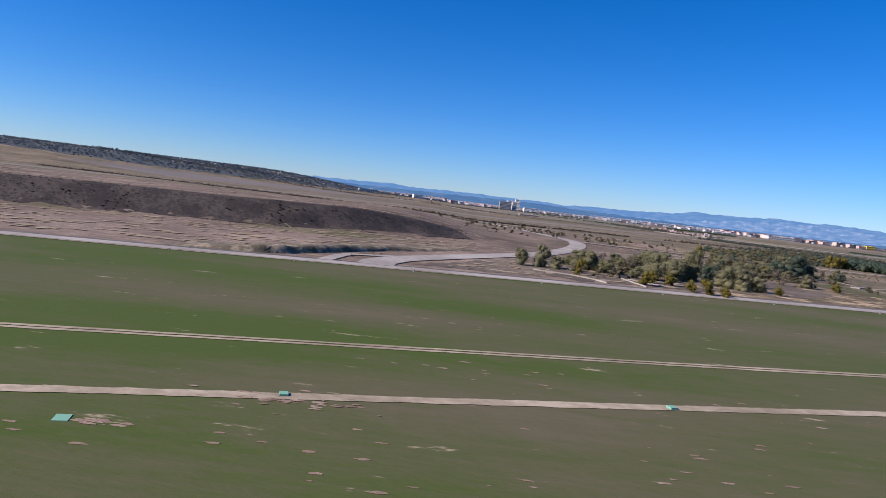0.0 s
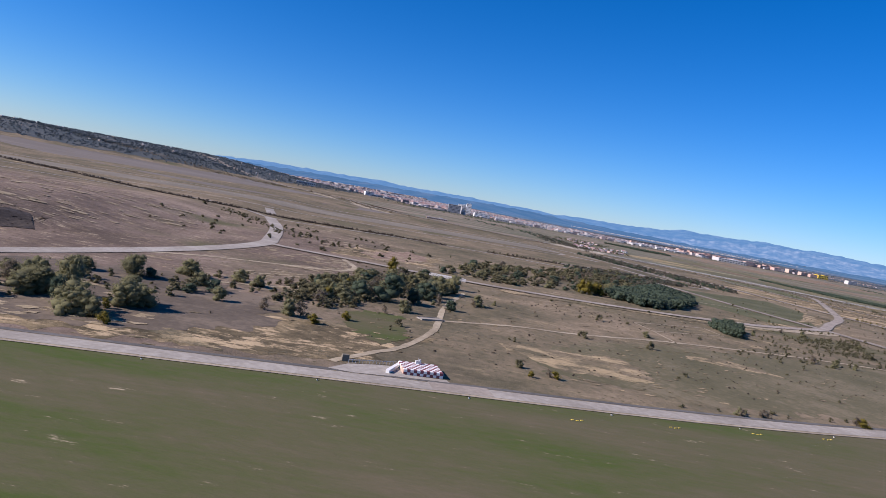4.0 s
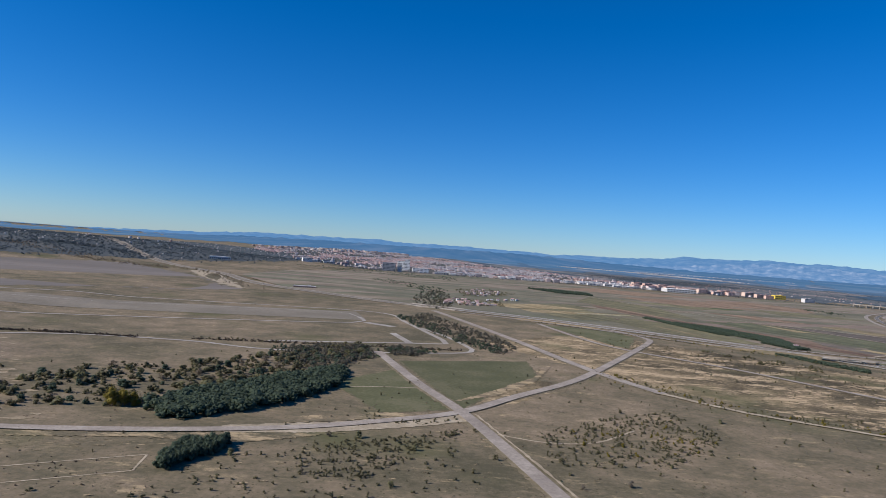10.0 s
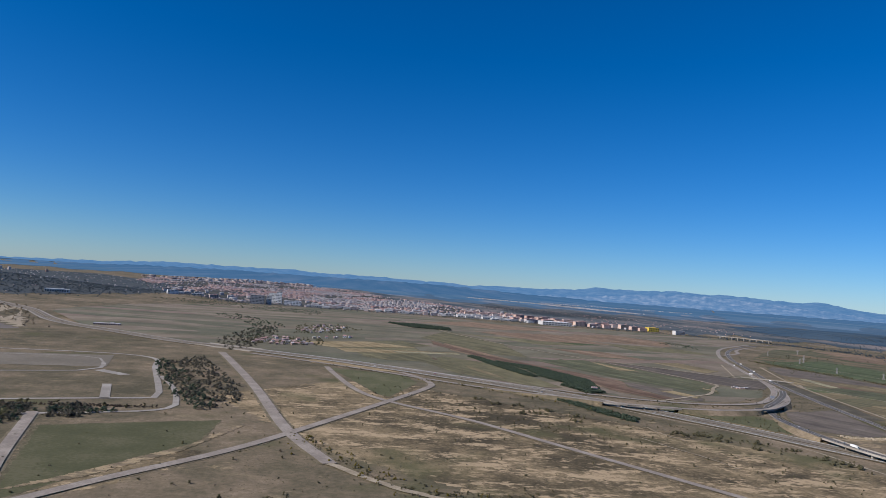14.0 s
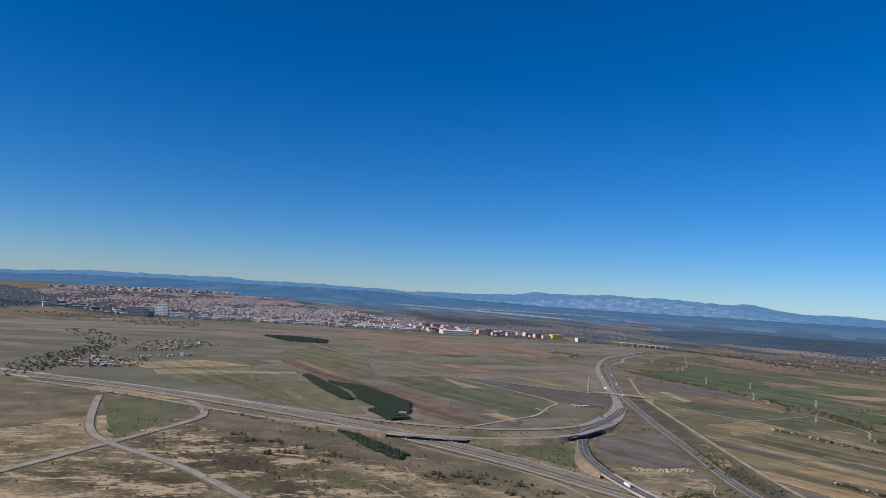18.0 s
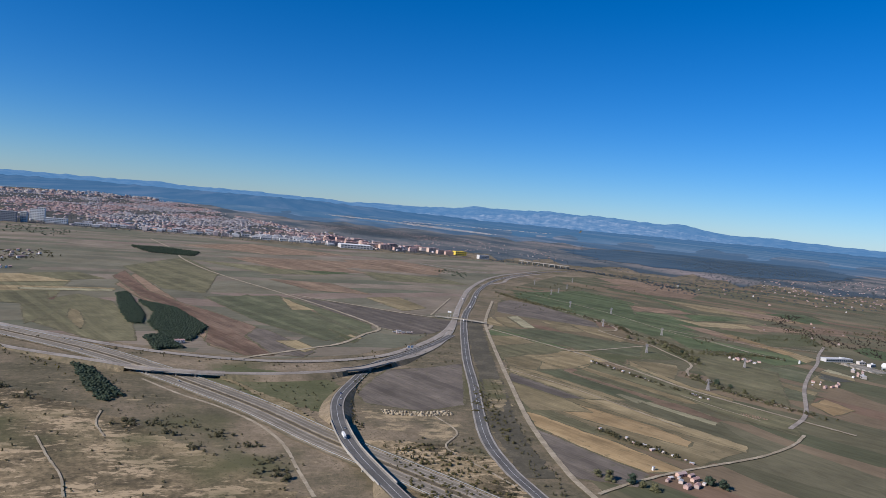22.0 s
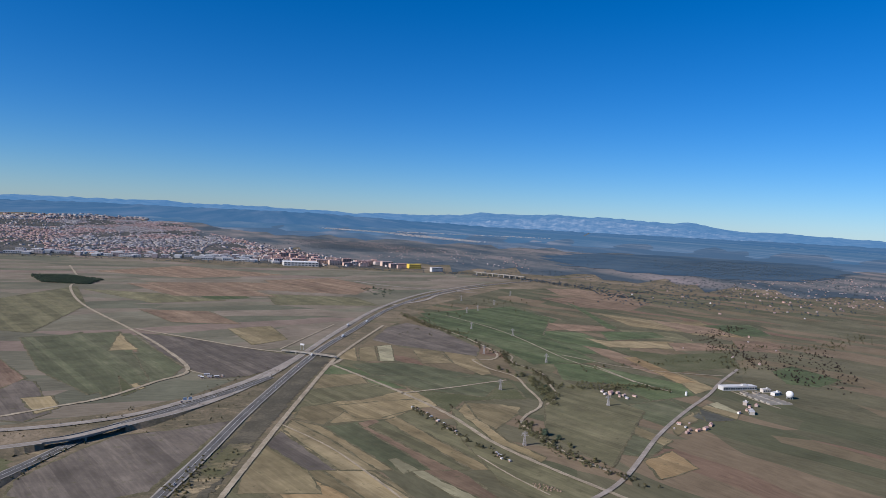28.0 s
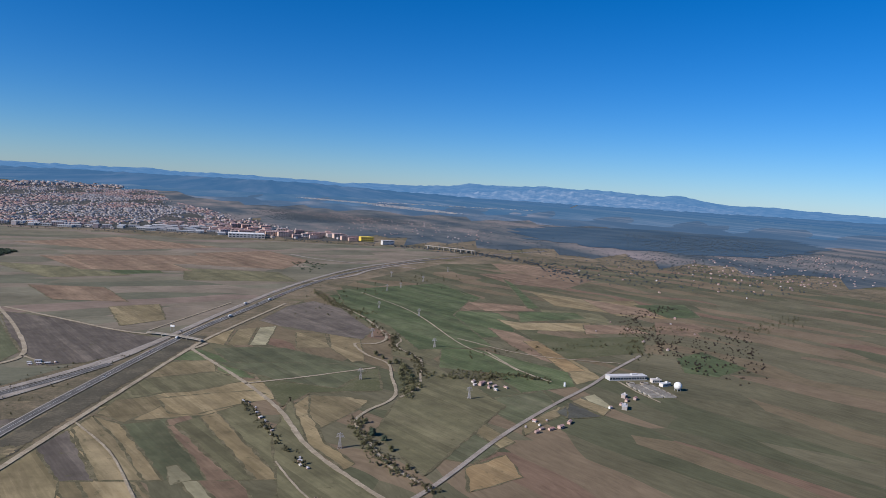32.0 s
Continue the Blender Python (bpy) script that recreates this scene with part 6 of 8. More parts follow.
for k, (poly, gap, h) in enumerate(zip(PINES, (1.05, 0.62, 0.62, 0.62, 0.6, 1.3), (2.2, 1.15, 1.15, 1.15, 1.1, 1.7))):
    thicket("pine_plantation", "dense dark green pine plantation with an even top", M_LEAF_DARK, rows_in(poly, gap, rng), h * 0.88, h * 1.06, 50 + k, 5 if k == 0 else 3, 70 if k == 0 else 26, 0.09, 1.15 if k == 0 else 1.5, 0.35, "woodland")
thicket("stream_wood", "grey-green trees in a wooded stream bed", M_LEAF_DARK, spread(rng, [(33.8, 269.4), (47.5, 246.3), (62.1, 214.4), (69.9, 194.5), (72, 190), (66, 186), (58.2, 203), (47.4, 227.9), (40, 250)], 170)
        + spread(rng, [(17.6, 173.1), (38.7, 179.1), (42.9, 168.1), (36.9, 161.7), (38.6, 152.4), (30, 150), (20, 160)], 120) + along(rng, [(41.7, 177), (47, 179), (53, 180)], 40, 0.8), 0.4, 1.25, 61, 4, 50, 0.08, 1.3, 0.2, "woodland")
thicket("hamlet_trees", "small dark trees between hamlet houses", M_LEAF, spread(rng, [(50, 326), (66, 328), (84, 336), (78, 366), (58, 368), (50, 350)], 150) + spread(rng, [(62, 392), (80, 400), (96, 444), (80, 470), (58, 452)], 170), 0.5, 1.3, 82, 3, 24, 0.13, 1.2)
thicket("river_wood", "dark grey-green wood along a far river", M_LEAF_DARK, spread(rng, [(48.6, 345.4), (50.4, 363.5), (54.3, 429.5), (47.6, 455.9), (30, 480), (10, 520), (0, 500), (30, 440), (39.6, 400), (38, 360)], 170)
        + spread(rng, [(-90, 640), (60, 560), (60, 640), (-60, 680)], 260) + spread(rng, [(298, 512), (306, 470), (312, 470), (320, 508), (310, 525)], 45), 0.5, 1.25, 62, 3, 30, 0.12, 1.7, 0.2, "woodland")


def earth_bank(pts, tall, back, seed):
    """A low cut bank: a steep rough face towards the road and a long grassy back."""
    line, r, verts, faces = curve(pts, 0.5), random.Random(seed), [], []
    for k, q in enumerate(line):
        d = (line[min(k + 1, len(line) - 1)] - line[max(k - 1, 0)]).normalized()
        s_ = Vector((-d.y, d.x, 0))
        u = k / (len(line) - 1)
        h = tall * min(1.0, 6 * u, 1.6 * (1 - u)) * (0.85 + 0.3 * noise.noise(Vector((k * 0.31, seed, 0))))
        for off, z in ((0.0, -0.05), (0.25, 0.45), (0.5, 0.9), (0.8, 1.0), (back * 0.4, 0.6), (back, -0.05)):
            w = q + s_ * (off + r.uniform(-0.12, 0.12))
            verts.append((w.x, w.y, height(w.x, w.y) + max(z * h + r.uniform(-0.03, 0.03) * (z > 0), -0.05)))
        if k:
            for c in range(5):
                a = 6 * k + c
                faces.append((a - 6, a, a + 1, a - 5))
    return mesh_object("earth_bank", verts, faces, M_BANK, smooth=True)


M_BANK = surface("cut_earth", [(0.075, 0.065, 0.043), (0.138, 0.115, 0.077), (0.300, 0.244, 0.169)], 0.5, 2.2, 0.95, 0.8)
tagged(earth_bank([(-80, 25.2), (-76, 26.4), (-73.2, 28.2), (-71.4, 31), (-69.4, 35), (-66.5, 39.8), (-62.5, 45.5), (-57.5, 54)], 0.6, 6.0, 3), "low dark cut earth bank beside the taxiway", "earth bank", kind="structure")
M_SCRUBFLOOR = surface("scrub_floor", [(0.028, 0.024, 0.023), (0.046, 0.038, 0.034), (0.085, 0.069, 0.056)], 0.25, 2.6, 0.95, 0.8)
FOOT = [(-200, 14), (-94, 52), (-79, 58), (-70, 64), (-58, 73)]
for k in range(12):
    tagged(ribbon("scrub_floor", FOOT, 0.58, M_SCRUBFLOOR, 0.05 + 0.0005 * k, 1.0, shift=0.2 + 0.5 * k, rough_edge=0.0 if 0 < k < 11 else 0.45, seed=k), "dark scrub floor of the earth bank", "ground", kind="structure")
GREY = [(x - 0.35 * u, y + u) for x, y in along(rng, FOOT, 5200, 0.25) for u in (rng.uniform(0.0, 6.6),)]
thicket("bank_grass", "pale dry grass tufts along an earth bank", M_LEAF_GREY, [(x - 2.6, y + 8.0) for x, y in along(rng, FOOT, 1500, 1.4)] + along(rng, FOOT, 500, 1.6), 0.05, 0.14, 92, 2, 16, 0.2, 3.0)
thicket("bank_scrub", "dark leafless scrub covering an earth bank", M_LEAF_BROWN, GREY, 0.05, 0.17, 63, 2, 20, 0.16, 2.6)
low = spread(rng, [(-22, 48), (40, 58), (130, 110), (150, 150), (120, 200), (70, 215), (0, 160), (-24, 120), (-28, 92)], 300)
low += spread(rng, [(69.4, 115.5), (81.4, 126.4), (92.8, 134.7), (97.2, 122.1), (90.8, 108.1), (79.8, 100.4), (69.2, 100.2)], 620)
low += spread(rng, [(18.9, 70.4), (34.8, 95.5), (58, 112), (62, 90), (45.3, 82.6), (33.2, 75.1)], 200) + spread(rng, [(39.9, 100.8), (52.8, 108.3), (60.2, 113.7), (53.8, 100.9), (48.7, 89.5), (41.5, 91.2)], 260)
low += along(rng, [(89.7, 169.3), (96.3, 157.9), (102.9, 146.7), (112, 137.5), (125, 131), (150, 118)], 170, 1.2) + along(rng, [(101, 145), (112, 138), (135, 137)], 60, 1.5)
low += along(rng, [(44, 118), (52, 114.5), (58, 118)], 40, 1.0) + along(rng, [(4.9, 43.2), (35.8, 53.6)], 16, 0.25)
thicket("steppe_bushes", "scattered grey-olive bushes over dry grass", M_LEAF, low, 0.22, 0.62, 64, 3, 34, 0.11, 1.1)
scrub = spread(rng, [(124, 242), (137, 239), (150, 232), (163, 202), (180, 190), (195, 165), (200, 150), (180, 140), (152, 165), (142, 200), (134, 212)], 130)
scrub += along(rng, [(90, 272), (118.6, 251.9), (140.7, 235.6), (155.1, 224.7), (166.2, 208), (180, 190), (196, 168)], 260, 1.6) + along(rng, [(105, 232), (125, 205), (150, 180)], 160, 5)
scrub += spread(rng, [(211, 182), (218, 184), (222, 179.5), (228, 184), (227.6, 169.8), (229, 150), (216, 150), (211.2, 170.8)], 330)
scrub += spread(rng, [(241.3, 225.4), (247, 226), (241, 196.6), (237.5, 177.7), (236.5, 150), (232.5, 150), (232.5, 175.8), (236, 196.6)], 190)
scrub += spread(rng, [(183, 222), (210, 228), (207, 206), (203, 190), (190, 205)], 150) + along(rng, [(216, 228), (211, 214), (208.5, 200), (208.8, 188)], 200, 0.5)
scrub += spread(rng, [(230, 262), (246, 290), (256, 296), (240, 240), (226, 232)], 110) + along(rng, [(120, 262), (160, 243), (200, 232), (222, 250)], 120, 1.4)
slope = [(175.8, 188.2), (177.7, 185.2), (171.7, 187.9), (170.1, 190), (191.2, 178.8), (192.9, 172.4), (194.1, 167.7), (195.1, 165.5), (150.3, 197.5), (142.8, 204.9), (139.5, 203.7), (134.8, 215.6), (139.7, 214.1), (182.8, 177.1), (185.5, 182.8), (146, 209), (152, 203), (131, 221)]
thicket("slope_bushes", "dark olive bushes in loose clumps on a sandy slope", M_LEAF, [(x + rng.gauss(0, 0.9), y + rng.gauss(0, 0.9)) for x, y in slope for _ in range(7)], 0.45, 0.95, 96, 5, 70, 0.08, 1.3, 0.1)
thicket("verge_scrub", "grey-olive scrub on road verges and sandy slopes", M_LEAF, scrub, 0.2, 0.65, 65, 3, 34, 0.11, 1.1)
thicket("dry_shrubs", "pale brown dry shrubs dotted over sandy slopes", M_LEAF_GREY, spread(rng, [(120, 240), (165, 200), (205, 150), (190, 120), (140, 160), (110, 200)], 420) + spread(rng, [(-40, 45), (60, 60), (120, 110), (100, 160), (0, 120)], 700) + spread(rng, [(62, 200), (100, 226), (130, 196), (160, 150), (140, 118), (100, 140)], 380), 0.12, 0.34, 66, 3, 14, 0.10, 1.6)
thicket("ditch_hedge", "thin dark leafless hedge along an airfield ditch", M_LEAF_BROWN, along(rng, [(-46, 166), (-31, 169), (-12, 171)], 420, 0.35) + along(rng, [(0, 175), (37, 183), (59, 186.6)], 300, 0.6) + along(rng, [(-200, 214), (-150, 196), (-110, 178), (-76, 160), (-60, 165), (-46, 166)], 1500, 0.4), 0.25, 0.65, 93, 2, 20, 0.16, 1.5, 0.1)
hedge = along(rng, [(0, 175), (37, 183), (59, 186.6)], 40, 0.7) + along(rng, [(-60, 150), (-40, 125), (-30, 118)], 70, 2.0)
hedge += along(rng, [(328, 316), (325, 300), (329, 284), (327, 268)], 160, 0.8) + along(rng, [(306, 236), (309, 214), (316, 198)], 120, 0.9) + along(rng, [(312, 376), (321, 349), (325, 316)], 110, 1.1)
hedge += along(rng, [(341, 264), (352, 268), (360, 262)], 70, 1.0) + along(rng, [(254.8, 188), (258.9, 180), (262.5, 173)], 80, 0.5) + along(rng, [(283, 249), (290, 226), (295, 211)], 60, 0.6) + along(rng, [(400, 286), (425, 330), (470, 330), (520, 360)], 220, 3.0)
hedge += along(rng, [(345, 290), (380, 300), (430, 310)], 60, 2.0) + along(rng, [(300, 360), (340, 430), (400, 470)], 90, 9.0)
thicket("hedgerow", "grey-green hedgerow trees and bushes between fields", M_LEAF, hedge, 0.35, 0.95, 67, 4, 50, 0.10, 1.2, 0.1)
subs = [(x + rng.gauss(0, 9), y + abs(rng.gauss(0, 9))) for x, y in spread(rng, HILL, 6000) + spread(rng, HILL[3:] + [(-600, 620), (-200, 800)], 13000)]
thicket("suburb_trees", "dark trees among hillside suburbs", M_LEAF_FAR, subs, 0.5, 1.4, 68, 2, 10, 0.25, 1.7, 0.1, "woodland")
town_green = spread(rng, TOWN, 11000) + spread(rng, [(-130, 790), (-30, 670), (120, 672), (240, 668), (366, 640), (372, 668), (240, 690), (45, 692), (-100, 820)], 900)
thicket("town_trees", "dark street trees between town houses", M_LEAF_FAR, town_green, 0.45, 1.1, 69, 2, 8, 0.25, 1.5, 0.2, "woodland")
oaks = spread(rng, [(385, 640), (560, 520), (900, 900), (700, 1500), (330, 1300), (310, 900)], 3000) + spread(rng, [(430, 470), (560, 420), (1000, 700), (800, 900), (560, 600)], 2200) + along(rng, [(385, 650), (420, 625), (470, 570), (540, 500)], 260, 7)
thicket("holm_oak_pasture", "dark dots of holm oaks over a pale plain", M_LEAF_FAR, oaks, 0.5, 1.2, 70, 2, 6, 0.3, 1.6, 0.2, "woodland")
thicket("mound_scrub", "reddish-brown bushes along the edge of the far airfield", M_LEAF_GREY, along(rng, [(-260, 480), (-217, 469), (-157, 446), (-104, 436)], 420, 7) + along(rng, [(-98, 440), (-70, 395), (-40, 340)], 70, 4), 0.5, 1.4, 78, 2, 14, 0.18, 1.4)
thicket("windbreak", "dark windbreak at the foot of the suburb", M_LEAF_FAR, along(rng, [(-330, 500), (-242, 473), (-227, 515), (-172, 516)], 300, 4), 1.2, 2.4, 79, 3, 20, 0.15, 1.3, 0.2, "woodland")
thicket("riparian_wood", "grey-olive trees crowding the stream bed", M_LEAF, spread(rng, RIPARIAN, 190), 0.6, 1.4, 94, 7, 160, 0.06, 1.35, 0.1, "woodland")
M_LEAF_ASH = foliage("bare_ash_twigs", (0.100, 0.094, 0.074), (0.165, 0.152, 0.115))
thicket("stream_ash_wood", "grey leafless wood along the stream bed", M_LEAF_ASH, spread(rng, [(40.6, 257.6), (48.2, 272.8), (70.2, 218.3), (74.1, 197.6), (69.8, 184.4), (57.2, 210.9), (50.3, 222.7)], 420) + spread(rng, [(37.3, 335), (38.4, 371.5), (46.7, 428), (54.9, 392.3), (56.8, 313.2), (50.8, 295.7)], 300)
        + spread(rng, [(19.2, 170.3), (27.4, 179.2), (38, 181.8), (41.5, 168.4), (38.4, 161.4), (35.4, 150.4), (35.7, 140.4)], 420) + spread(rng, [(40.7, 180.9), (45.3, 185.5), (51.9, 178.8), (50.1, 173), (45.1, 172)], 110), 0.4, 1.15, 95, 4, 60, 0.09, 1.4, 0.1, "woodland")
thicket("stream_scrub", "pale olive scrub filling the stream bed", foliage("willow_leaves", (0.060, 0.060, 0.034), (0.125, 0.115, 0.064)), spread(rng, RIPARIAN, 220) + spread(rng, [(-60, 100), (-20, 108), (-10, 130), (-30, 150), (-70, 150)], 50), 0.4, 1.1, 80, 3, 30, 0.12, 1.3)
WOOD = [(655, 760), (680, 700), (800, 730), (930, 880), (1000, 1010), (880, 1060), (760, 970)]
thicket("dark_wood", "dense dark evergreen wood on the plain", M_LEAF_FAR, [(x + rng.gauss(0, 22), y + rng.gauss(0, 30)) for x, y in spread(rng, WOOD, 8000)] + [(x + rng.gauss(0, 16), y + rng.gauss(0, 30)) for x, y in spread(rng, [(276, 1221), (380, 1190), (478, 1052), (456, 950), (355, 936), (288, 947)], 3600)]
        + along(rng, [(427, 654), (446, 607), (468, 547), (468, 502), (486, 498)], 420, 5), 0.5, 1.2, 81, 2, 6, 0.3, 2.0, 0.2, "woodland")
thicket("river_brake", "grey-brown leafless wood along the river", M_LEAF_BROWN, spread(rng, [(425, 323), (438, 317), (468, 324), (430, 265), (410, 255), (408, 270), (409, 286), (408, 294)], 260) + along(rng, [(418, 300), (424, 330), (440, 360), (470, 380)], 200, 3), 0.35, 0.85, 88, 3, 30, 0.12, 1.4, 0.15, "woodland")
thicket("stream_alders", "dark grey-green alders crowding a farm stream", M_LEAF_TREE, spread(rng, [(324, 284), (325.5, 277.6), (324.6, 258), (320.7, 248.4), (318, 248.4), (321.3, 268.6)], 150) + along(rng, [(306.4, 234.4), (306, 225.6), (308.3, 213.4), (311.4, 206.1)], 90, 0.7)
        + along(rng, [(308, 402), (311, 387), (315.3, 366.8), (320.5, 357.4), (325.3, 353.2)], 200, 1.4) + spread(rng, [(328, 270), (339, 273), (348, 271), (359, 268.4), (346.5, 263), (328, 266)], 160), 0.3, 0.9, 89, 4, 60, 0.10, 1.2, 0.1, "woodland")
thicket("broom_scrub", "yellowish olive broom bushes on a sandy slope", foliage("broom_twigs", (0.085, 0.080, 0.034), (0.17, 0.150, 0.070)), spread(rng, [(212, 176), (219, 180), (226, 172), (228, 150), (214, 146)], 260) + spread(rng, [(233, 200), (240, 222), (238, 196), (234, 172)], 80), 0.35, 0.8, 83, 3, 30, 0.12, 1.3)
for x, y in spread(rng, [(-25, 58), (-21, 60), (-19.8, 68), (-18, 74), (-21, 82), (-25, 74), (-27, 64)], 24, 0.9):
    plant(OAK + BUSH + OAK, rng, x, y, rng.uniform(0.8, 1.5), 1.3, "riverside trees")
thicket("stream_bank_scrub", "low olive scrub along the airfield stream", M_LEAF, spread(rng, [(-27, 56), (-20, 58), (-18, 68), (-12, 75), (-12, 80), (-22, 84), (-27, 72)], 420) + spread(rng, BELT[0], 160) + spread(rng, BELT[1], 240), 0.25, 0.8, 86, 4, 50, 0.11, 1.5, 0.1)
thicket("dwarf_shrubs", "dark dwarf shrubs dotted over bare ground", M_LEAF_BROWN, spread(rng, [(-2, 88), (14, 92), (26, 84), (10, 78), (0, 82)], 130) + spread(rng, [(-20, 42), (30, 54), (60, 80), (0, 66)], 160), 0.08, 0.2, 87, 2, 14, 0.2, 1.8)
thicket("verge_mound", "low mound of brown scrub beside the road", M_LEAF_GREY, spread(rng, [(-73.3, 33.0), (-70.1, 38), (-66.6, 37), (-68.0, 31)], 60), 0.08, 0.2, 84, 2, 24, 0.18, 1.7)
thicket("autumn_scrub", "rusty autumn bushes beside the dirt track", M_LEAF_YELLOW, along(rng, [(89.7, 169.3), (96.3, 157.9), (102.9, 146.7), (112, 137.5), (125, 131)], 70, 2.2) + along(rng, [(118.6, 251.9), (140.7, 235.6), (166.2, 208)], 40, 1.2) + spread(rng, [(70, 102), (96, 112), (94, 130), (74, 118)], 40), 0.3, 0.75, 85, 3, 30, 0.10, 1.2)


# ---------------------------------------------------------------- buildings
def gable(bm_wall, bm_roof, l, w, h, roof):
    """Walls with gable ends, and a pitched roof with eaves and thickness, round the origin."""
    box(bm_wall, 0, 0, -0.05, l, w, h + 0.05)
    for x in (-l / 2, l / 2):
        vs = [bm_wall.verts.new(p) for p in ((x, -w / 2, h), (x, w / 2, h), (x, 0, h + roof))]
        bm_wall.faces.new(vs)
    e, k = 0.06 * w, 0.05
    for s in (1, -1):
        a = [(-l / 2 - e, s * (w / 2 + e), h - roof * 0.12), (l / 2 + e, s * (w / 2 + e), h - roof * 0.12), (l / 2 + e, 0, h + roof), (-l / 2 - e, 0, h + roof)]
        lo, hi = [bm_roof.verts.new(p) for p in a], [bm_roof.verts.new((p[0], p[1], p[2] + k)) for p in a]
        bm_roof.faces.new(hi if s < 0 else hi[::-1])
        for i in range(4):
            bm_roof.faces.new((lo[i], lo[(i + 1) % 4], hi[(i + 1) % 4], hi[i]))


def pane(bm, x, y, z, w, h, axis, out):
    d = 0.03 * out
    if axis == "y":
        vs = [(x - w / 2, y + d, z), (x + w / 2, y + d, z), (x + w / 2, y + d, z + h), (x - w / 2, y + d, z + h)]
    else:
        vs = [(x + d, y - w / 2, z), (x + d, y + w / 2, z), (x + d, y + w / 2, z + h), (x + d, y - w / 2, z + h)]
    back = [(p[0] - (d * 1.6 if axis == "x" else 0), p[1] - (d * 1.6 if axis == "y" else 0), p[2]) for p in vs]
    a, b = [bm.verts.new(p) for p in vs], [bm.verts.new(p) for p in back]
    bm.faces.new(a)
    for i in range(4):
        bm.faces.new((a[i], a[(i + 1) % 4], b[(i + 1) % 4], b[i]))


def house(name, label, l, w, h, roof, wall, tiles, flat=False, chimney=True):
    base = empty(name, label, "house")
    bw, br = bmesh.new(), bmesh.new()
    if flat:
        box(bw, 0, 0, -0.05, l, w, h + 0.05)
        box(br, 0, 0, h, l + 0.08, w + 0.08, 0.08)
    else:
        gable(bw, br, l, w, h, roof)
    part("wall", bw, wall, base)
    top = part("roof", br, tiles, base)
    if chimney and not flat:
        bm = bmesh.new()
        box(bm, l * 0.25, w * 0.12, h + roof * 0.5, 0.12, 0.12, roof * 0.75)
        part("chimney", bm, wall, top)
    bm = bmesh.new()
    pane(bm, 0, -w / 2, 0.0, 0.16, 0.32, "y", -1)
    part("door", bm, M_TRUNK, base)
    for sx in (-0.3, 0.3):
        for s in (-1, 1):
            bm = bmesh.new()
            pane(bm, sx * l, s * w / 2, h * 0.45, 0.2, 0.2, "y", s)
            part("window", bm, M_DARKGLASS, base)
    return base


HOUSES = [house("house", "small cream farmhouse with a clay-tile roof", 1.4, 0.9, 0.5, 0.28, M_PLASTER, M_TILE_OLD), house("house", "whitewashed village house with a red tile roof", 1.1, 0.8, 0.6, 0.24, M_WHITE, M_TILE_OLD),
          house("house", "long low brick house with a tile roof", 2.0, 0.85, 0.45, 0.24, M_BRICK, M_TILE_OLD), house("shed", "flat-roofed pale farm shed", 1.5, 0.9, 0.42, 0.1, M_PLASTER, M_FLAT, True), house("shed", "low grey tin-roofed shed", 0.9, 0.65, 0.36, 0.1, M_PLASTER, M_FLAT, False, False)]


def settle(models, x, y, turn, size=1.0, group="houses"):
    m = models[rng.randrange(len(models))]
    ob = copy_thing(m, pose(x, y, height(x, y) + 0.1, 0, 0, turn))
    ob.scale = (size, size, size)
    ob["group"] = group
    return ob


def village(poly, count, gap, models, group, turn, size=1.0):
    for x, y in spread(rng, poly, count, gap):
        settle(models, x, y, turn + rng.choice((0, 90, 0, 180)) + rng.uniform(-22, 22), size * rng.uniform(0.7, 1.3), group)


village([(53, 328), (66, 330), (80, 335), (74, 352), (68, 362), (58, 364), (53, 350)], 44, 1.7, HOUSES[:4], "houses of the hamlet", 15, 1.0)
village([(65.8, 395), (76, 405), (90, 444), (76, 462), (62, 450)], 34, 2.6, HOUSES, "houses of the upper hamlet", 30, 0.95)
village([(74, 366), (92, 384), (92, 388), (74, 370)], 8, 2.5, HOUSES, "houses of the hamlet", 15, 1.2)
village([(337, 262), (341, 263), (347, 258), (344, 254), (338, 257)], 9, 1.7, HOUSES[::2], "buildings of the red farm", 40, 0.8)
village([(338, 226.5), (346, 234), (352, 231), (348, 227), (342, 224.5)], 9, 2.0, HOUSES[::2], "buildings by the lane", 43, 0.8)
village([(253.5, 164), (256, 160.5), (260, 160), (261, 164.8), (257, 166.2)], 10, 1.35, HOUSES[::2], "buildings of the near farm", 30, 0.8)
village([(366, 236), (376, 246), (376, 250), (366, 241)], 4, 3.0, HOUSES[:3], "houses by the plant", 40, 0.8)
village([(229, 277), (237, 280), (239, 284), (231, 281)], 6, 1.5, HOUSES[3:], "sheds by the track", 20, 0.8)
village([(283, 249), (284.5, 249.5), (291.5, 227), (289.5, 226)], 10, 1.3, HOUSES[3:], "sheds of the allotment", 110, 0.55)
village([(293, 217), (294.5, 217), (296, 211), (294.5, 210.5)], 4, 1.2, HOUSES[3:], "sheds of the allotment", 110, 0.5)
village([(254.4, 188.5), (256, 188.6), (264.6, 169.4), (263.2, 168.6)], 11, 1.2, HOUSES[3:], "sheds of the scrap yard", 118, 0.55)
village([(171, 251), (173, 251), (173, 254), (171, 254)], 2, 1.3, HOUSES[1:2], "house at the plantation", 20, 1.0)
village([(388, 300), (420, 292), (470, 350), (440, 372), (400, 330)], 9, 7, HOUSES[::2], "scattered country houses", 35, 0.75)
village([(440, 420), (560, 400), (720, 560), (600, 640), (480, 520)], 24, 9, HOUSES[:3], "houses among the trees", 20, 0.8)
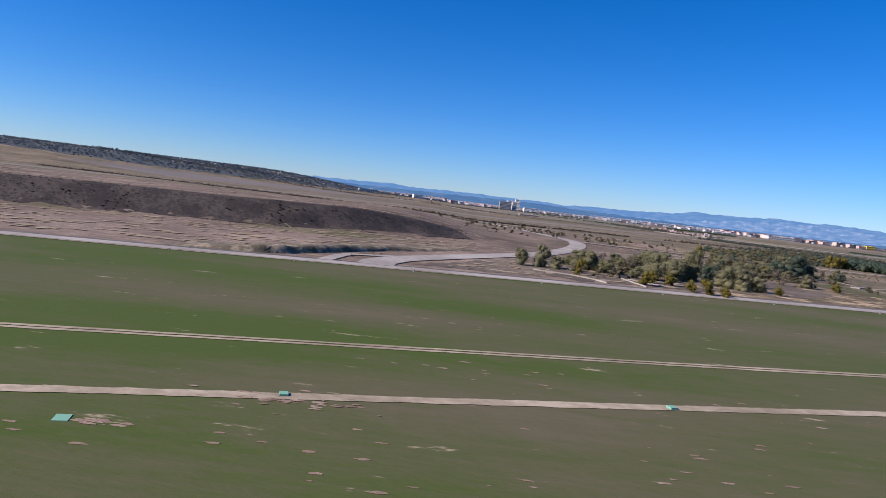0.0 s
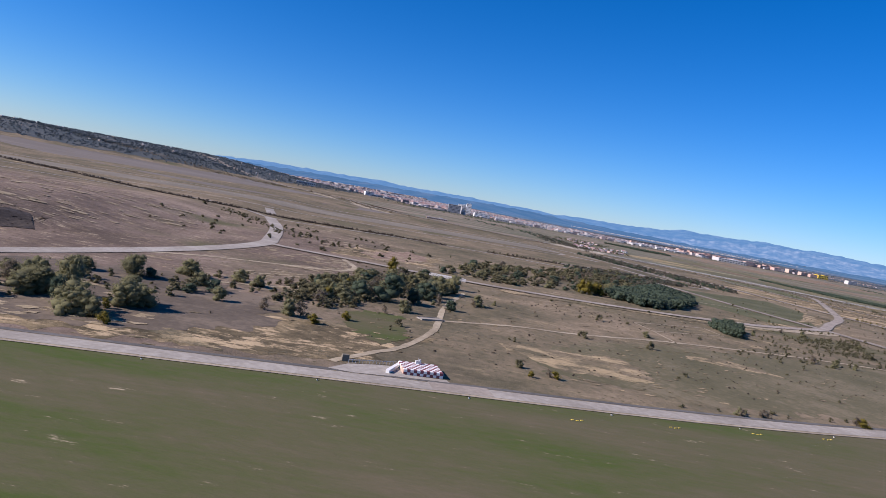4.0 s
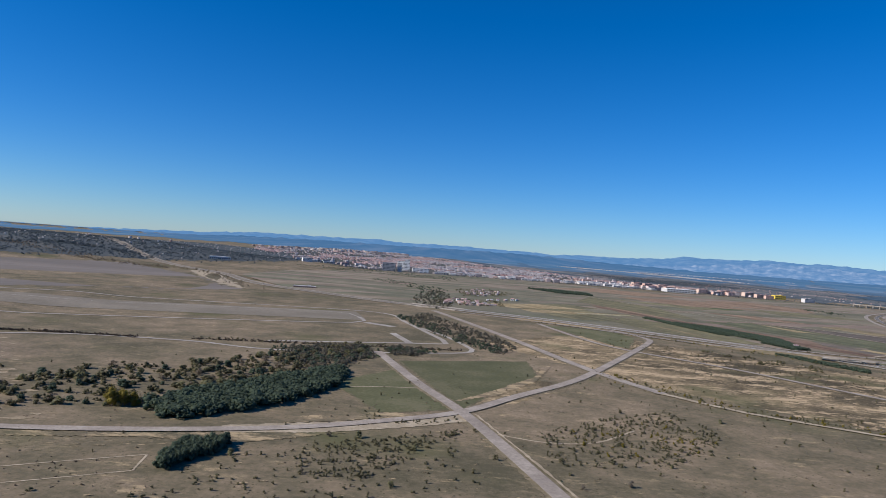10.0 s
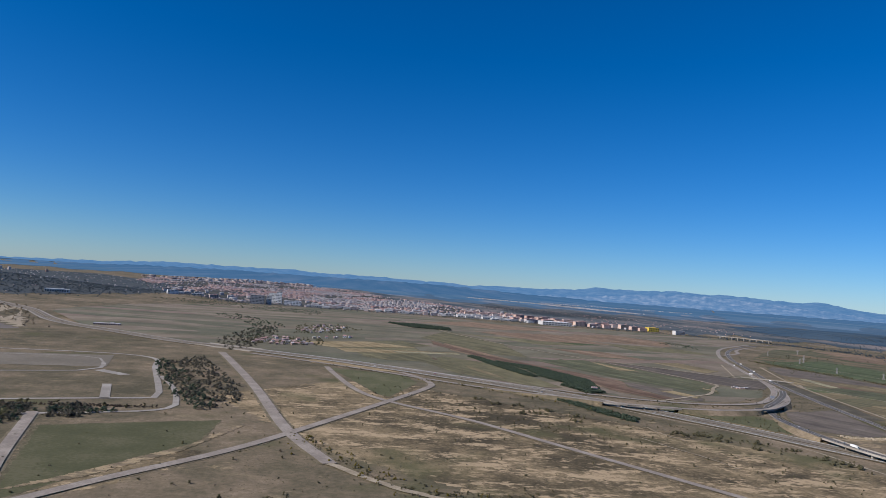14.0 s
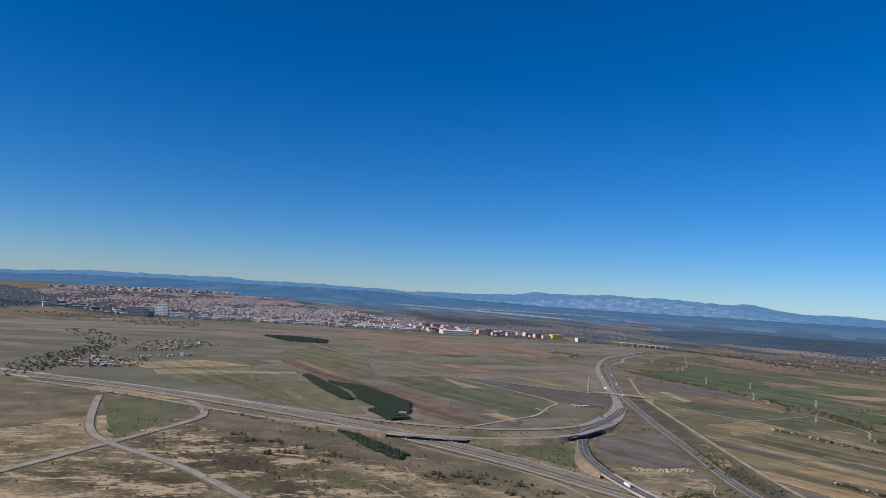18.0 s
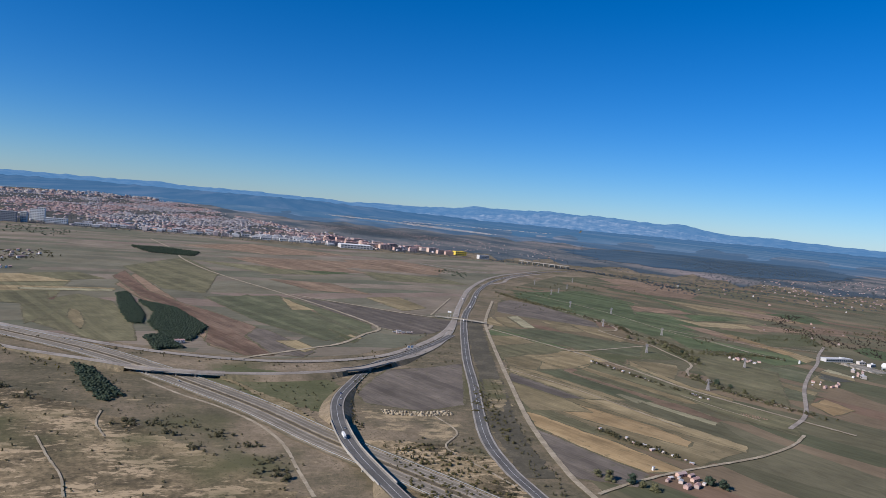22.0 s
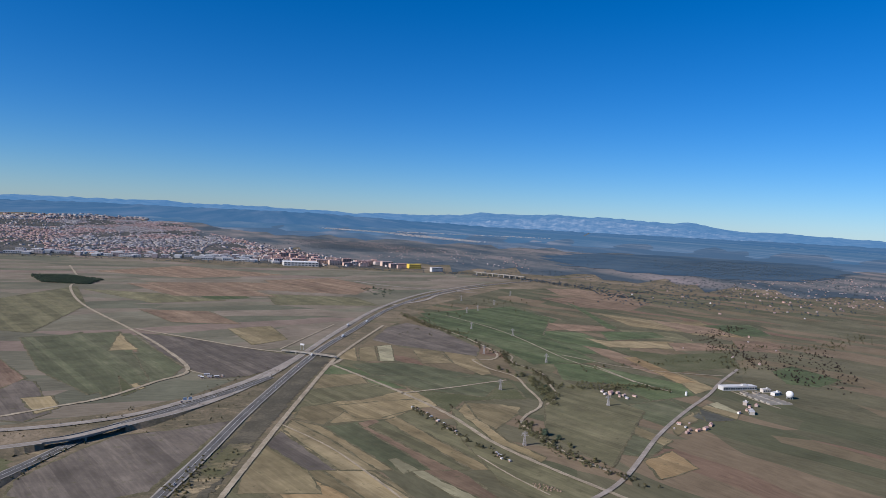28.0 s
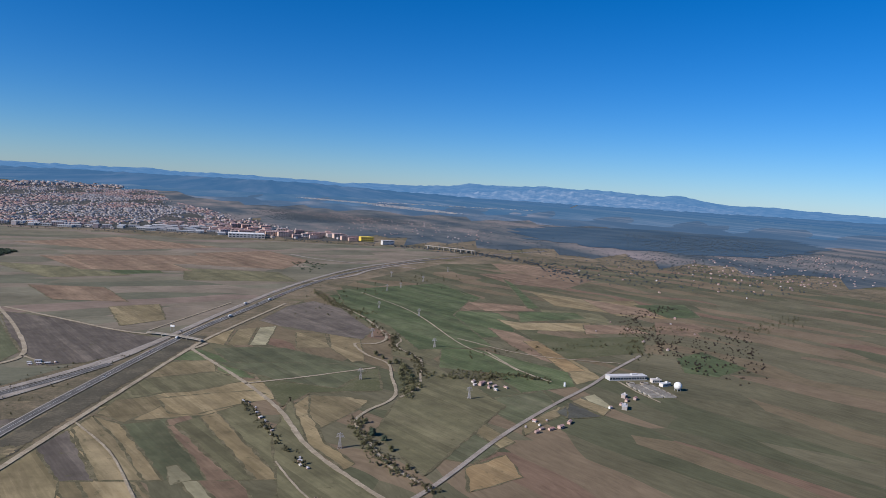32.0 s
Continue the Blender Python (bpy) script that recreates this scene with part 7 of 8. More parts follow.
for k, m in enumerate(HOUSES):
    m.location, m.rotation_euler = (56 + 4.2 * k, 339 + 1.4 * k, 0), (0, 0, 0.3)


def block(name, label, l, w, h, floors, bays, wall, roof=None, gap=0.6):
    """A block of flats or offices with rows of windows on its two long faces."""
    base = empty(name, label, "building")
    bm = bmesh.new()
    box(bm, 0, 0, -0.1, l, w, h + 0.1)
    part("wall", bm, wall, base)
    bm = bmesh.new()
    box(bm, 0, 0, h, l + 0.1, w + 0.1, 0.12)
    box(bm, l * 0.2, 0, h + 0.12, l * 0.15, w * 0.4, 0.35)
    part("roof", bm, roof or M_FLAT, base)
    for f in range(floors):
        for s in (-1, 1):
            bm = bmesh.new()
            for b in range(bays):
                pane(bm, -l / 2 + l * (b + 0.5) / bays, s * w / 2, h * (f + 0.3) / floors, l / bays * gap, h / floors * 0.45, "y", s)
            tagged(part("glazing_band", bm, M_DARKGLASS, base), kind="stuff")
    return base


def put(ob, x, y, turn, size=1.0):
    ob.location, ob.rotation_euler, ob.scale = (x, y, height(x, y)), (0, 0, radians(turn)), (size, size, size)
    return ob


put(block("tower_block", "grey glass office slab at the edge of town", 12, 4, 8, 6, 10, M_SLAB), -5, 684, 6)
put(block("tower_block", "slim grey office tower at the edge of town", 4.5, 4, 8.2, 6, 4, M_SHED), 4.5, 690, 6)
put(block("tower_block", "white high-rise block above the town", 9, 5, 9.5, 7, 7, M_WHITE), 4, 722, 4)
put(block("tower_block", "white stepped high-rise with balconies", 5, 4, 11.5, 8, 4, M_WHITE), 10, 716, 4)
put(block("office_building", "long low white office building", 16, 6, 4, 3, 12, M_WHITE), 24, 706, 8)
put(block("white_block", "white warehouse block on the hillside", 10, 5, 4, 3, 8, M_WHITE), -97, 745, 25)
put(block("warehouse", "large pale-blue warehouse with a white roof", 28, 14, 3.2, 2, 10, M_SHED, M_WHITE), 268, 674, 5)
put(block("yellow_store", "bright yellow retail building", 11, 7, 3.6, 2, 6, M_YELLOW, M_YELLOW), 366, 686, 10)
put(block("glass_office", "blue-grey glass office building", 10, 5, 3.4, 3, 9, M_SHED), 380, 658, 12)
FLATS = [block("apartment_block", "salmon brick apartment block with flat roof", 9, 5, 3.4, 4, 7, M_BRICK, M_TILE_OLD), block("apartment_block", "pale pink apartment block with tiled roof", 7, 4.4, 2.8, 3, 5, M_PLASTER, M_TILE_OLD),
         block("apartment_block", "pale apartment block at the town's edge", 7, 3.6, 2.6, 4, 6, M_PALE), block("industrial_shed", "long pale industrial shed with a flat roof", 12, 6, 1.6, 1, 8, M_SHED), block("industrial_shed", "blue-grey factory hall with strip windows", 8, 5, 1.8, 1, 6, M_SHED)]


def quarter(poly, count, gap, models, group, turn, size=(0.8, 1.15)):
    for x, y in spread(rng, poly, count, gap):
        m = models[rng.randrange(len(models))]
        ob = copy_thing(m, pose(x, y, height(x, y), 0, 0, turn + rng.choice((0, 90, 0)) + rng.uniform(-5, 5)))
        s = rng.uniform(*size)
        ob.scale = (s, s, s)
        ob["group"] = group


quarter([(300, 690), (357, 676), (362, 700), (340, 740), (296, 742)], 20, 8.5, FLATS[:2], "salmon apartment blocks", 10)
quarter([(255, 690), (300, 692), (296, 760), (240, 800), (236, 720)], 34, 8, FLATS[:2], "salmon apartment blocks", 10)
quarter([(190, 698), (250, 690), (236, 750), (190, 760)], 26, 7.5, FLATS[2:], "white blocks of the business park", 5)
quarter([(40, 694), (120, 698), (190, 704), (186, 740), (40, 735)], 36, 7.5, FLATS[2:], "sheds along the town's edge", 3)
quarter([(-140, 780), (-20, 720), (-20, 800), (-120, 880)], 16, 14, FLATS[1:4], "blocks on the hillside", 20)
for k, m in enumerate(FLATS):
    put(m, 200 + 15 * k, 770 + 4 * k, 5)


def far_town(name, label, places, lmin, lmax, hmin, hmax, seed, gabled, wall=None):
    """A far quarter of the town: every house has walls and a roof of its own."""
    r = np.random.RandomState(seed)
    n = len(places)
    wall_v = np.array([(a, b, z) for z in (0, 1) for a, b in ((-.5, -.5), (.5, -.5), (.5, .5), (-.5, .5))], float)
    wall_t = np.array([(0, 1, 5), (0, 5, 4), (1, 2, 6), (1, 6, 5), (2, 3, 7), (2, 7, 6), (3, 0, 4), (3, 4, 7)])
    up = 0.30 if gabled else 0.08
    roof_v = np.array([(-.54, -.56, 1), (.54, -.56, 1), (.54, .56, 1), (-.54, .56, 1), (-.54, 0, 1 + up), (.54, 0, 1 + up)], float)
    roof_t = np.array([(0, 1, 5), (0, 5, 4), (2, 3, 4), (2, 4, 5), (1, 2, 5), (3, 0, 4)])
    l, w, h = r.uniform(lmin, lmax, n), r.uniform(lmin * 0.55, lmin * 1.1, n), r.uniform(hmin, hmax, n)
    t = radians(12) + r.choice([0, math.pi / 2], n, p=[0.86, 0.14]) + r.uniform(-0.12, 0.12, n)
    base = [(x, y, height(x, y)) for x, y in places]
    sizes = np.stack([l, w, h], 1)
    v1, t1 = repeat(wall_v, wall_t, base, t, sizes)
    v2, t2 = repeat(roof_v, roof_t, base, t, sizes)
    me = tri_mesh(name, np.concatenate([v1, v2]), np.concatenate([t1, t2 + len(v1)]), [wall or M_PLASTER, M_TILE_OLD if gabled else M_FLAT], [0] * len(t1) + [1] * len(t2))
    return tagged(new(name, me), label, "houses", kind="stuff")


OLD = spread(rng, [(x, y) for x, y in TOWN[2:7]] + [(318, 730), (230, 1000), (130, 1300), (10, 1900), (-250, 2200), (-380, 1550), (-300, 1250), (-110, 830)], 15000)


def district(x, y, seed):
    return noise.noise(Vector((x * 0.014, y * 0.0055, seed))) + 0.4 * noise.noise(Vector((x * 0.05, y * 0.02, seed + 2)))


OLD = [p for p in OLD if p[1] > 716 + 8 * math.sin(p[0] * 0.1) and district(*p, 0.5) > -0.02 - 0.25 * ease(-100, 80, p[0])]
far_town("town_houses", "dense terraced houses with faded tile roofs", [p for p in OLD if district(*p, 7.5) > -0.12], 1.5, 4.8, 0.45, 0.95, 71, True)
far_town("town_terraces", "pale rendered terraces in the town", [p for p in OLD if district(*p, 7.5) <= -0.12], 1.8, 5.2, 0.5, 1.1, 78, False, M_PALE)
far_town("town_blocks", "white and grey blocks among the houses", spread(rng, TOWN, 1100), 1.6, 4.6, 0.7, 1.6, 72, False, M_PALE)
far_town("hillside_blocks", "white apartment rows along the top of town", spread(rng, [(-420, 1600), (-330, 1480), (-220, 1700), (-60, 1900), (-100, 2150), (-300, 2250)], 160), 6, 16, 2.0, 4.2, 76, False)
far_town("suburb_houses", "pale houses scattered over wooded hills", spread(rng, [(-820, 1150), (-450, 1500), (-230, 1150), (-110, 790), (-100, 620), (-150, 520), (-330, 400), (-600, 360)], 620), 0.8, 2.2, 0.7, 1.25, 73, False, M_WALL)
far_town("tall_flats", "grey apartment towers on the wooded skyline", [(-640, 1290), (-622, 1300), (-560, 1330), (-540, 1322), (-490, 1350)], 4, 6, 4.0, 6.0, 77, False)
far_town("village_far", "pale strip of houses on the distant plain", spread(rng, [(340, 1960), (481, 1800), (546, 1560), (624, 1400), (660, 1440), (600, 1640), (520, 1880), (380, 2050)], 900) + spread(rng, [(560, 1900), (1000, 1980), (1050, 2040), (560, 1990)], 300), 1.2, 4.2, 0.9, 1.9, 74, False, M_WALL)
far_town("villas", "pale villas among the trees of the plain", spread(rng, [(520, 430), (820, 520), (900, 760), (640, 640)], 210) + spread(rng, [(330, 800), (480, 700), (560, 900), (420, 1100)], 110), 0.8, 1.8, 0.4, 0.8, 75, True)


def viaduct(x0, y0, x1, y1, n):
    base = empty("viaduct", "long pale concrete viaduct on many piers", "viaduct")
    bm = bmesh.new()
    a = math.atan2(y1 - y0, x1 - x0)
    box(bm, (x0 + x1) / 2, (y0 + y1) / 2, 2.2, math.hypot(x1 - x0, y1 - y0), 2, 0.5, a)
    part("deck", bm, M_CONCRETE, base)
    for k in range(n):
        u = (k + 0.5) / n
        bm = bmesh.new()
        box(bm, x0 + (x1 - x0) * u, y0 + (y1 - y0) * u, -0.1, 0.6, 1.5, 2.3, a)
        part("pier", bm, M_CONCRETE, base)


viaduct(408, 640, 440, 607, 9)

# waste-water works beside the lane
works = put(block("works_hall", "long white-roofed hall of the water works", 11.4, 2.4, 1.1, 1, 14, M_SHED, M_FLAT, 0.75), 383.2, 264.2, 2)


M_MURK = nodes_of("murky_water", 0.25, 0.3)[0]
M_MURK.node_tree.nodes["Principled BSDF"].inputs["Base Color"].default_value = (0.055, 0.052, 0.036, 1)


def basin(x, y, r):
    base = empty("settling_basin", "round concrete settling basin with dark water", "basin", "settling basins of the works")
    bm = bmesh.new()
    n = 28
    rings = [[bm.verts.new((x + q * math.cos(2 * math.pi * k / n), y + q * math.sin(2 * math.pi * k / n), z)) for k in range(n)] for q, z in ((r + 0.12, 0), (r + 0.12, 0.4), (r - 0.1, 0.4), (r - 0.1, 0.15))]
    for a, b in zip(rings, rings[1:]):
        for k in range(n):
            bm.faces.new((a[k], a[(k + 1) % n], b[(k + 1) % n], b[k]))
    part("rim", bm, M_ROAD, base)
    bm = bmesh.new()
    tube(bm, x, y, 0.0, 0.2, r - 0.08, r - 0.08, n)
    part("water", bm, M_MURK, base)
    bm = bmesh.new()
    box(bm, x + r / 2, y, 0.42, r, 0.12, 0.06)
    part("scraper_bridge", bm, M_STEEL, base)


def channel(x, y, l, w, turn):
    """A long open concrete tank: four walls, a middle wall and water between them."""
    base = empty("aeration_tank", "long rectangular concrete tank with dark water", "basin", "aeration tanks of the works")
    base.location, base.rotation_euler = (x, y, 0), (0, 0, radians(turn))
    for name, cx, cy, sx, sy in (("side_wall", 0, w / 2, l, 0.16), ("side_wall", 0, -w / 2, l, 0.16), ("end_wall", l / 2, 0, 0.16, w - 0.16), ("end_wall", -l / 2, 0, 0.16, w - 0.16), ("middle_wall", 0, 0, l - 0.2, 0.10)):
        bm = bmesh.new()
        box(bm, cx, cy, -0.05, sx, sy, 0.45)
        part(name, bm, M_CONCRETE, base)
    for side in (-1, 1):
        bm = bmesh.new()
        box(bm, 0, side * w / 4, -0.05, l - 0.2, w / 2 - 0.15, 0.28)
        part("water", bm, M_MURK, base)


for x, y, r in ((382, 259.6, 1.0), (386, 259.6, 1.0)):
    basin(x, y, r)
for k in range(5):
    for side in (0, 1):
        channel(382.1 + 3.6 * side + 0.18 * k, 257.2 - 2.2 * k - 0.25 * side, 3.2, 1.5, -4)
ground_patch("works_path", "pale gravel path round the water works", M_DIRT, [(379.2, 261.8), (379.5, 252), (381, 243.6), (381.6, 243.9), (380.1, 252), (379.9, 261.6)], 0.15, 0.5, 569)
field("tan", [(358.7, 245.4), (362.3, 248), (365.6, 239.1), (361.9, 235.1)])
field("black", [(357.2, 243.9), (358.3, 244.6), (361.3, 234.5), (356.9, 233.8), (352.3, 233.8)])
tank = empty("gas_tank", "white spherical gas tank at the water works", "tank")
bm = bmesh.new()
bmesh.ops.create_icosphere(bm, subdivisions=3, radius=1.05, matrix=Matrix.Translation((392.2, 253.5, 1.25)))
part("sphere", bm, M_WHITE, tank)
for k in range(6):
    bm = bmesh.new()
    tube(bm, 392.2 + 0.8 * math.cos(k * 1.047), 253.5 + 0.8 * math.sin(k * 1.047), -0.05, 1.0, 0.06, 0.06, 6)
    part("leg", bm, M_STEEL, tank)
for k, (x, y, l, w, h) in enumerate(((390.2, 261, 2.6, 1.4, 0.9), (391, 257.6, 3.2, 1.3, 0.8), (373.9, 248, 1.4, 1.1, 0.8), (369.6, 239.8, 2.4, 1.2, 0.8))):
    put(block("works_building", "low pale service building of the works", l, w, h, 1, 4, M_WALL), x, y, 20 * k)

put(block("airfield_hangar", "long dark airfield shed beside the motorway", 11, 3, 0.9, 1, 12, M_PLASTER), -17, 366, 8)
put(block("depot", "long white depot roof among hillside trees", 16, 6, 2.4, 1, 10, M_SHED, M_WHITE), -132, 578, 14)


# ---------------------------------------------------------------- power line
def pylon_model():
    base = empty("pylon", "lattice steel power pylon standing in a field", "pylon")
    H, foot, waist = 3.0, 0.34, 0.08
    def at(u):
        return foot + (waist - foot) * min(1.0, u / 0.75)
    for sx, sy in ((1, 1), (1, -1), (-1, 1), (-1, -1)):
        bm = bmesh.new()
        beam(bm, (sx * foot, sy * foot, -0.1), (sx * waist, sy * waist, H * 0.75), 0.035)
        beam(bm, (sx * waist, sy * waist, H * 0.75), (sx * 0.03, sy * 0.03, H), 0.03)
        part("leg", bm, M_PYLON, base)
    for k in range(6):
        u0, u1 = k * 0.125, (k + 1) * 0.125
        a, b, z0, z1 = at(u0), at(u1), H * u0, H * u1
        for (p, q) in (((1, 1), (1, -1)), ((1, -1), (-1, -1)), ((-1, -1), (-1, 1)), ((-1, 1), (1, 1))):
            for (c, d) in (((p[0] * a, p[1] * a, z0), (q[0] * b, q[1] * b, z1)), ((q[0] * a, q[1] * a, z0), (p[0] * b, p[1] * b, z1)), ((p[0] * b, p[1] * b, z1), (q[0] * b, q[1] * b, z1))):
                bm = bmesh.new()
                beam(bm, c, d, 0.018)
                part("brace", bm, M_PYLON, base)
    for z, w in ((0.70, 0.75), (0.80, 0.62), (0.90, 0.48)):
        for s in (-1, 1):
            bm = bmesh.new()
            beam(bm, (s * 0.05, 0.07, H * z), (s * w, 0, H * z + 0.03), 0.022)
            beam(bm, (s * 0.05, -0.07, H * z), (s * w, 0, H * z + 0.03), 0.022)
            beam(bm, (s * 0.05, 0, H * z + 0.16), (s * w, 0, H * z + 0.03), 0.02)
            arm = part("crossarm", bm, M_PYLON, base)
            bm = bmesh.new()
            beam(bm, (s * w, 0, H * z + 0.03), (s * w, 0, H * z - 0.14), 0.018)
            part("insulator", bm, M_STEEL, arm)
    return base


PYLON = pylon_model()
SPOTS = [(301.5, 220.4), (310.7, 265.3), (320.3, 313.6), (330, 365), (340.6, 411.9), (350.8, 461.5), (334.2, 248.6), (337.6, 300), (343, 350), (348.7, 421), (365, 446), (389.5, 491.3)]
PYLON.location, PYLON.rotation_euler = (*SPOTS[0], 0), (0, 0, radians(-8))
PYLON["group"] = "pylons of the power line"
for x, y in SPOTS[1:]:
    copy_thing(PYLON, pose(x, y, 0, 0, 0, -8))


# ---------------------------------------------------------------- vehicles
def wheel(bm_name, x, y, r, w, parent):
    bm = bmesh.new()
    n = 12
    a = [bm.verts.new((x + r * math.cos(2 * math.pi * k / n), y - w / 2, r + r * math.sin(2 * math.pi * k / n))) for k in range(n)]
    b = [bm.verts.new((v.co.x, y + w / 2, v.co.z)) for v in a]
    for k in range(n):
        bm.faces.new((a[k], a[(k + 1) % n], b[(k + 1) % n], b[k]))
    bm.faces.new(a[::-1])
    bm.faces.new(b)
    return part(bm_name, bm, M_RUBBER, parent)


def car_model():
    base = empty("car", "small passenger car on the asphalt highway", "car")
    bm = bmesh.new()
    box(bm, 0, 0, 0.06, 0.62, 0.26, 0.10, 0, 0.97)
    part("body", bm, M_BLUECAR, base)
    bm = bmesh.new()
    box(bm, -0.03, 0, 0.16, 0.36, 0.24, 0.09, 0, 0.78)
    part("cabin", bm, M_DARKGLASS, base)
    for x in (-0.19, 0.19):
        for y in (-0.12, 0.12):
            wheel("wheel", x, y, 0.055, 0.04, base)
    return base


def truck_model():
    base = empty("truck", "white articulated lorry with a box trailer", "truck")
    bm = bmesh.new()
    box(bm, 0.95, 0, 0.10, 0.34, 0.36, 0.40, 0, 0.95)
    cab = part("cab", bm, M_WHITE, base)
    bm = bmesh.new()
    pane(bm, 1.11, 0, 0.30, 0.30, 0.14, "x", 1)
    part("windscreen", bm, M_DARKGLASS, cab)
    bm = bmesh.new()
    box(bm, -0.1, 0, 0.18, 1.7, 0.38, 0.44)
    part("trailer", bm, M_WHITE, base)
    bm = bmesh.new()
    box(bm, 0.05, 0, 0.12, 1.9, 0.22, 0.06)
    part("chassis", bm, M_STEEL, base)
    for x in (0.95, 0.6, -0.5, -0.7):
        for y in (-0.16, 0.16):
            wheel("wheel", x, y, 0.075, 0.05, base)
    return base


CAR, TRUCK = car_model(), truck_model()


def drive(model, line, shift, near, z):
    """Stands a vehicle on a road, beside its centre line and along it."""
    pts = curve(line, 1.0)
    k = min(range(1, len(pts) - 1), key=lambda i: (pts[i].x - near[0]) ** 2 + (pts[i].y - near[1]) ** 2)
    d = (pts[k + 1] - pts[k - 1]).normalized()
    q = pts[k] + Vector((-d.y, d.x, 0)) * shift
    ob = copy_thing(model, pose(q.x, q.y, z, 0, 0, math.degrees(math.atan2(d.y, d.x)) + (180 if shift > 0 else 0)))
    ob["group"] = "traffic on the roads"


for near in ((205.5, 179.8), (283.5, 379.4), (270, 345)):
    drive(TRUCK, FLY if near[1] < 200 else HWY, -0.45, near, 0.19 + (fly_rise(*near) if near[1] < 200 else 0.0))
for near in ((205.8, 184), (205.9, 203), (206.6, 198)):
    drive(CAR, FLY, 0.45, near, 0.19 + fly_rise(*near))
for near in ((288, 390), (272, 352), (291, 393), (270, 340), (300, 410), (252, 268), (316, 445), (325, 462), (236, 205), (258, 292)):
    drive(CAR, HWY, rng.choice((-0.45, 0.45)), near, 0.178)
for near in ((262, 318), (279, 368), (289, 399), (230, 255), (305, 430)):
    drive(CAR if near[0] != 279 else TRUCK, SLIP, -0.3, near, 0.18)
for near in ((120, 262), (152, 241), (30, 312), (176, 215), (-40, 372), (100, 272)):
    drive(CAR, MWY, rng.choice((-1.4, 1.4)), near, 0.18)
CAR.location, CAR.rotation_euler = (207.5, 207, 0.18 + fly_rise(207, 207)), (0, 0, radians(70))
TRUCK.location, TRUCK.rotation_euler = (262.2, 308.5, 0.178), (0, 0, radians(74))

# road sign beside the slip road
sign = empty("road_sign", "pair of white direction boards on steel posts", "road sign")
for dx in (-0.55, 0.55):
    bm = bmesh.new()
    box(bm, 231.7 + dx, 255.6 + dx * 0.5, 0.55, 0.85, 0.06, 0.65, radians(27))
    part("board", bm, M_WHITE, sign)
    for e in (-0.3, 0.3):
        bm = bmesh.new()
        tube(bm, 231.7 + dx + e * 0.89, 255.6 + dx * 0.5 + e * 0.45 + 0.06, 0.0, 1.15, 0.03, 0.03, 6)
        part("post", bm, M_STEEL, sign)
gantry = empty("sign_gantry", "white motorway sign above the overpass", "road sign")
bm = bmesh.new()
box(bm, 259.5, 318.5, 1.5, 1.3, 0.08, 0.55, radians(-20))
part("board", bm, M_WHITE, gantry)
for e in (-0.5, 0.5):
    bm = bmesh.new()
    tube(bm, 259.5 + e * 0.94, 318.6 - e * 0.34, 0.0, 1.6, 0.04, 0.04, 6)
    part("post", bm, M_STEEL, gantry)


# ---------------------------------------------------------------- chequered bunker by the airfield road
def bunker():
    base = empty("chequered_bunker", "low airfield bunker painted in maroon and white chequers", "bunker")
    org, ax = Vector((-14.0, 39.1, 0)), radians(14)
    u, v = Vector((math.cos(ax), math.sin(ax), 0)), Vector((-math.sin(ax), math.cos(ax), 0))
    L, W, H, N, K = 2.6, 2.0, 0.36, 12, 7
    bm = bmesh.new()
    c = org + u * L / 2 + v * W / 2
    box(bm, c.x, c.y, -0.05, L - 0.02, W - 0.02, H + 0.03, ax)
    part("shell", bm, M_CONCRETE, base)
    tile = {}
    for i in range(N):
        for j in range(K + 2):
            mat = M_RED if (i + j) % 2 else M_WHITE
            bm = bmesh.new()
            if j < K:
                p = org + u * (L * (i + 0.5) / N) + v * (W * (j + 0.5) / K)
                box(bm, p.x, p.y, H - 0.03, L / N, W / K, 0.045, ax)
            else:
                p = org + u * (L * (i + 0.5) / N) - v * 0.01
                box(bm, p.x, p.y, (j - K) * H / 2 + 0.02, L / N, 0.03, H / 2 - 0.02, ax)
            part("panel", bm, mat, base)
    for j in range(K):
        for e, x in ((0, -0.01), (1, L + 0.01)):
            bm = bmesh.new()
            p = org + u * x + v * (W * (j + 0.5) / K)
            box(bm, p.x, p.y, 0.02, 0.03, W / K, H - 0.04, ax)
            part("side_panel", bm, M_BRICK if e == 0 and j < 4 else (M_RED if j % 2 else M_WHITE), base)
    p = org + u * L * 0.48 + v * W * 0.86
    bm = bmesh.new()
    box(bm, p.x, p.y, H + 0.01, 0.34, 0.24, 0.22, ax)
    cabin = part("plant_box", bm, M_SHED, base)
    bm = bmesh.new()
    tube(bm, p.x, p.y, H + 0.22, H + 0.5, 0.015, 0.01, 6)
    part("mast", bm, M_STEEL, cabin)
    bm = bmesh.new()
    box(bm, p.x + 0.12, p.y, H + 0.23, 0.12, 0.12, 0.1, ax)
    part("lamp", bm, M_SHED, cabin)
    return org, u, v, ax


org, u, v, ax = bunker()
apron = [(-18.6, 37.4), (-17, 37.3), (-14.2, 38.2), (-11.0, 38.9), (-11.2, 39.4), (-13.9, 38.95), (-14.5, 40.6), (-15.8, 40.2), (-17.6, 39.2)]
tagged(mesh_object("bunker_apron", [(x, y, 0.06) for x, y in apron], [tuple(range(len(apron)))], M_CONCRETE), "pale concrete apron in front of the bunker", "apron", kind="structure")
wall = empty("retaining_wall", "pale concrete retaining wall with a low railing", "wall")
bm = bmesh.new()
beam(bm, (-15.0, 38.6, 0.15), (-14.4, 40.9, 0.15), 0.12)
part("wall_panel", bm, M_WHITE, wall)
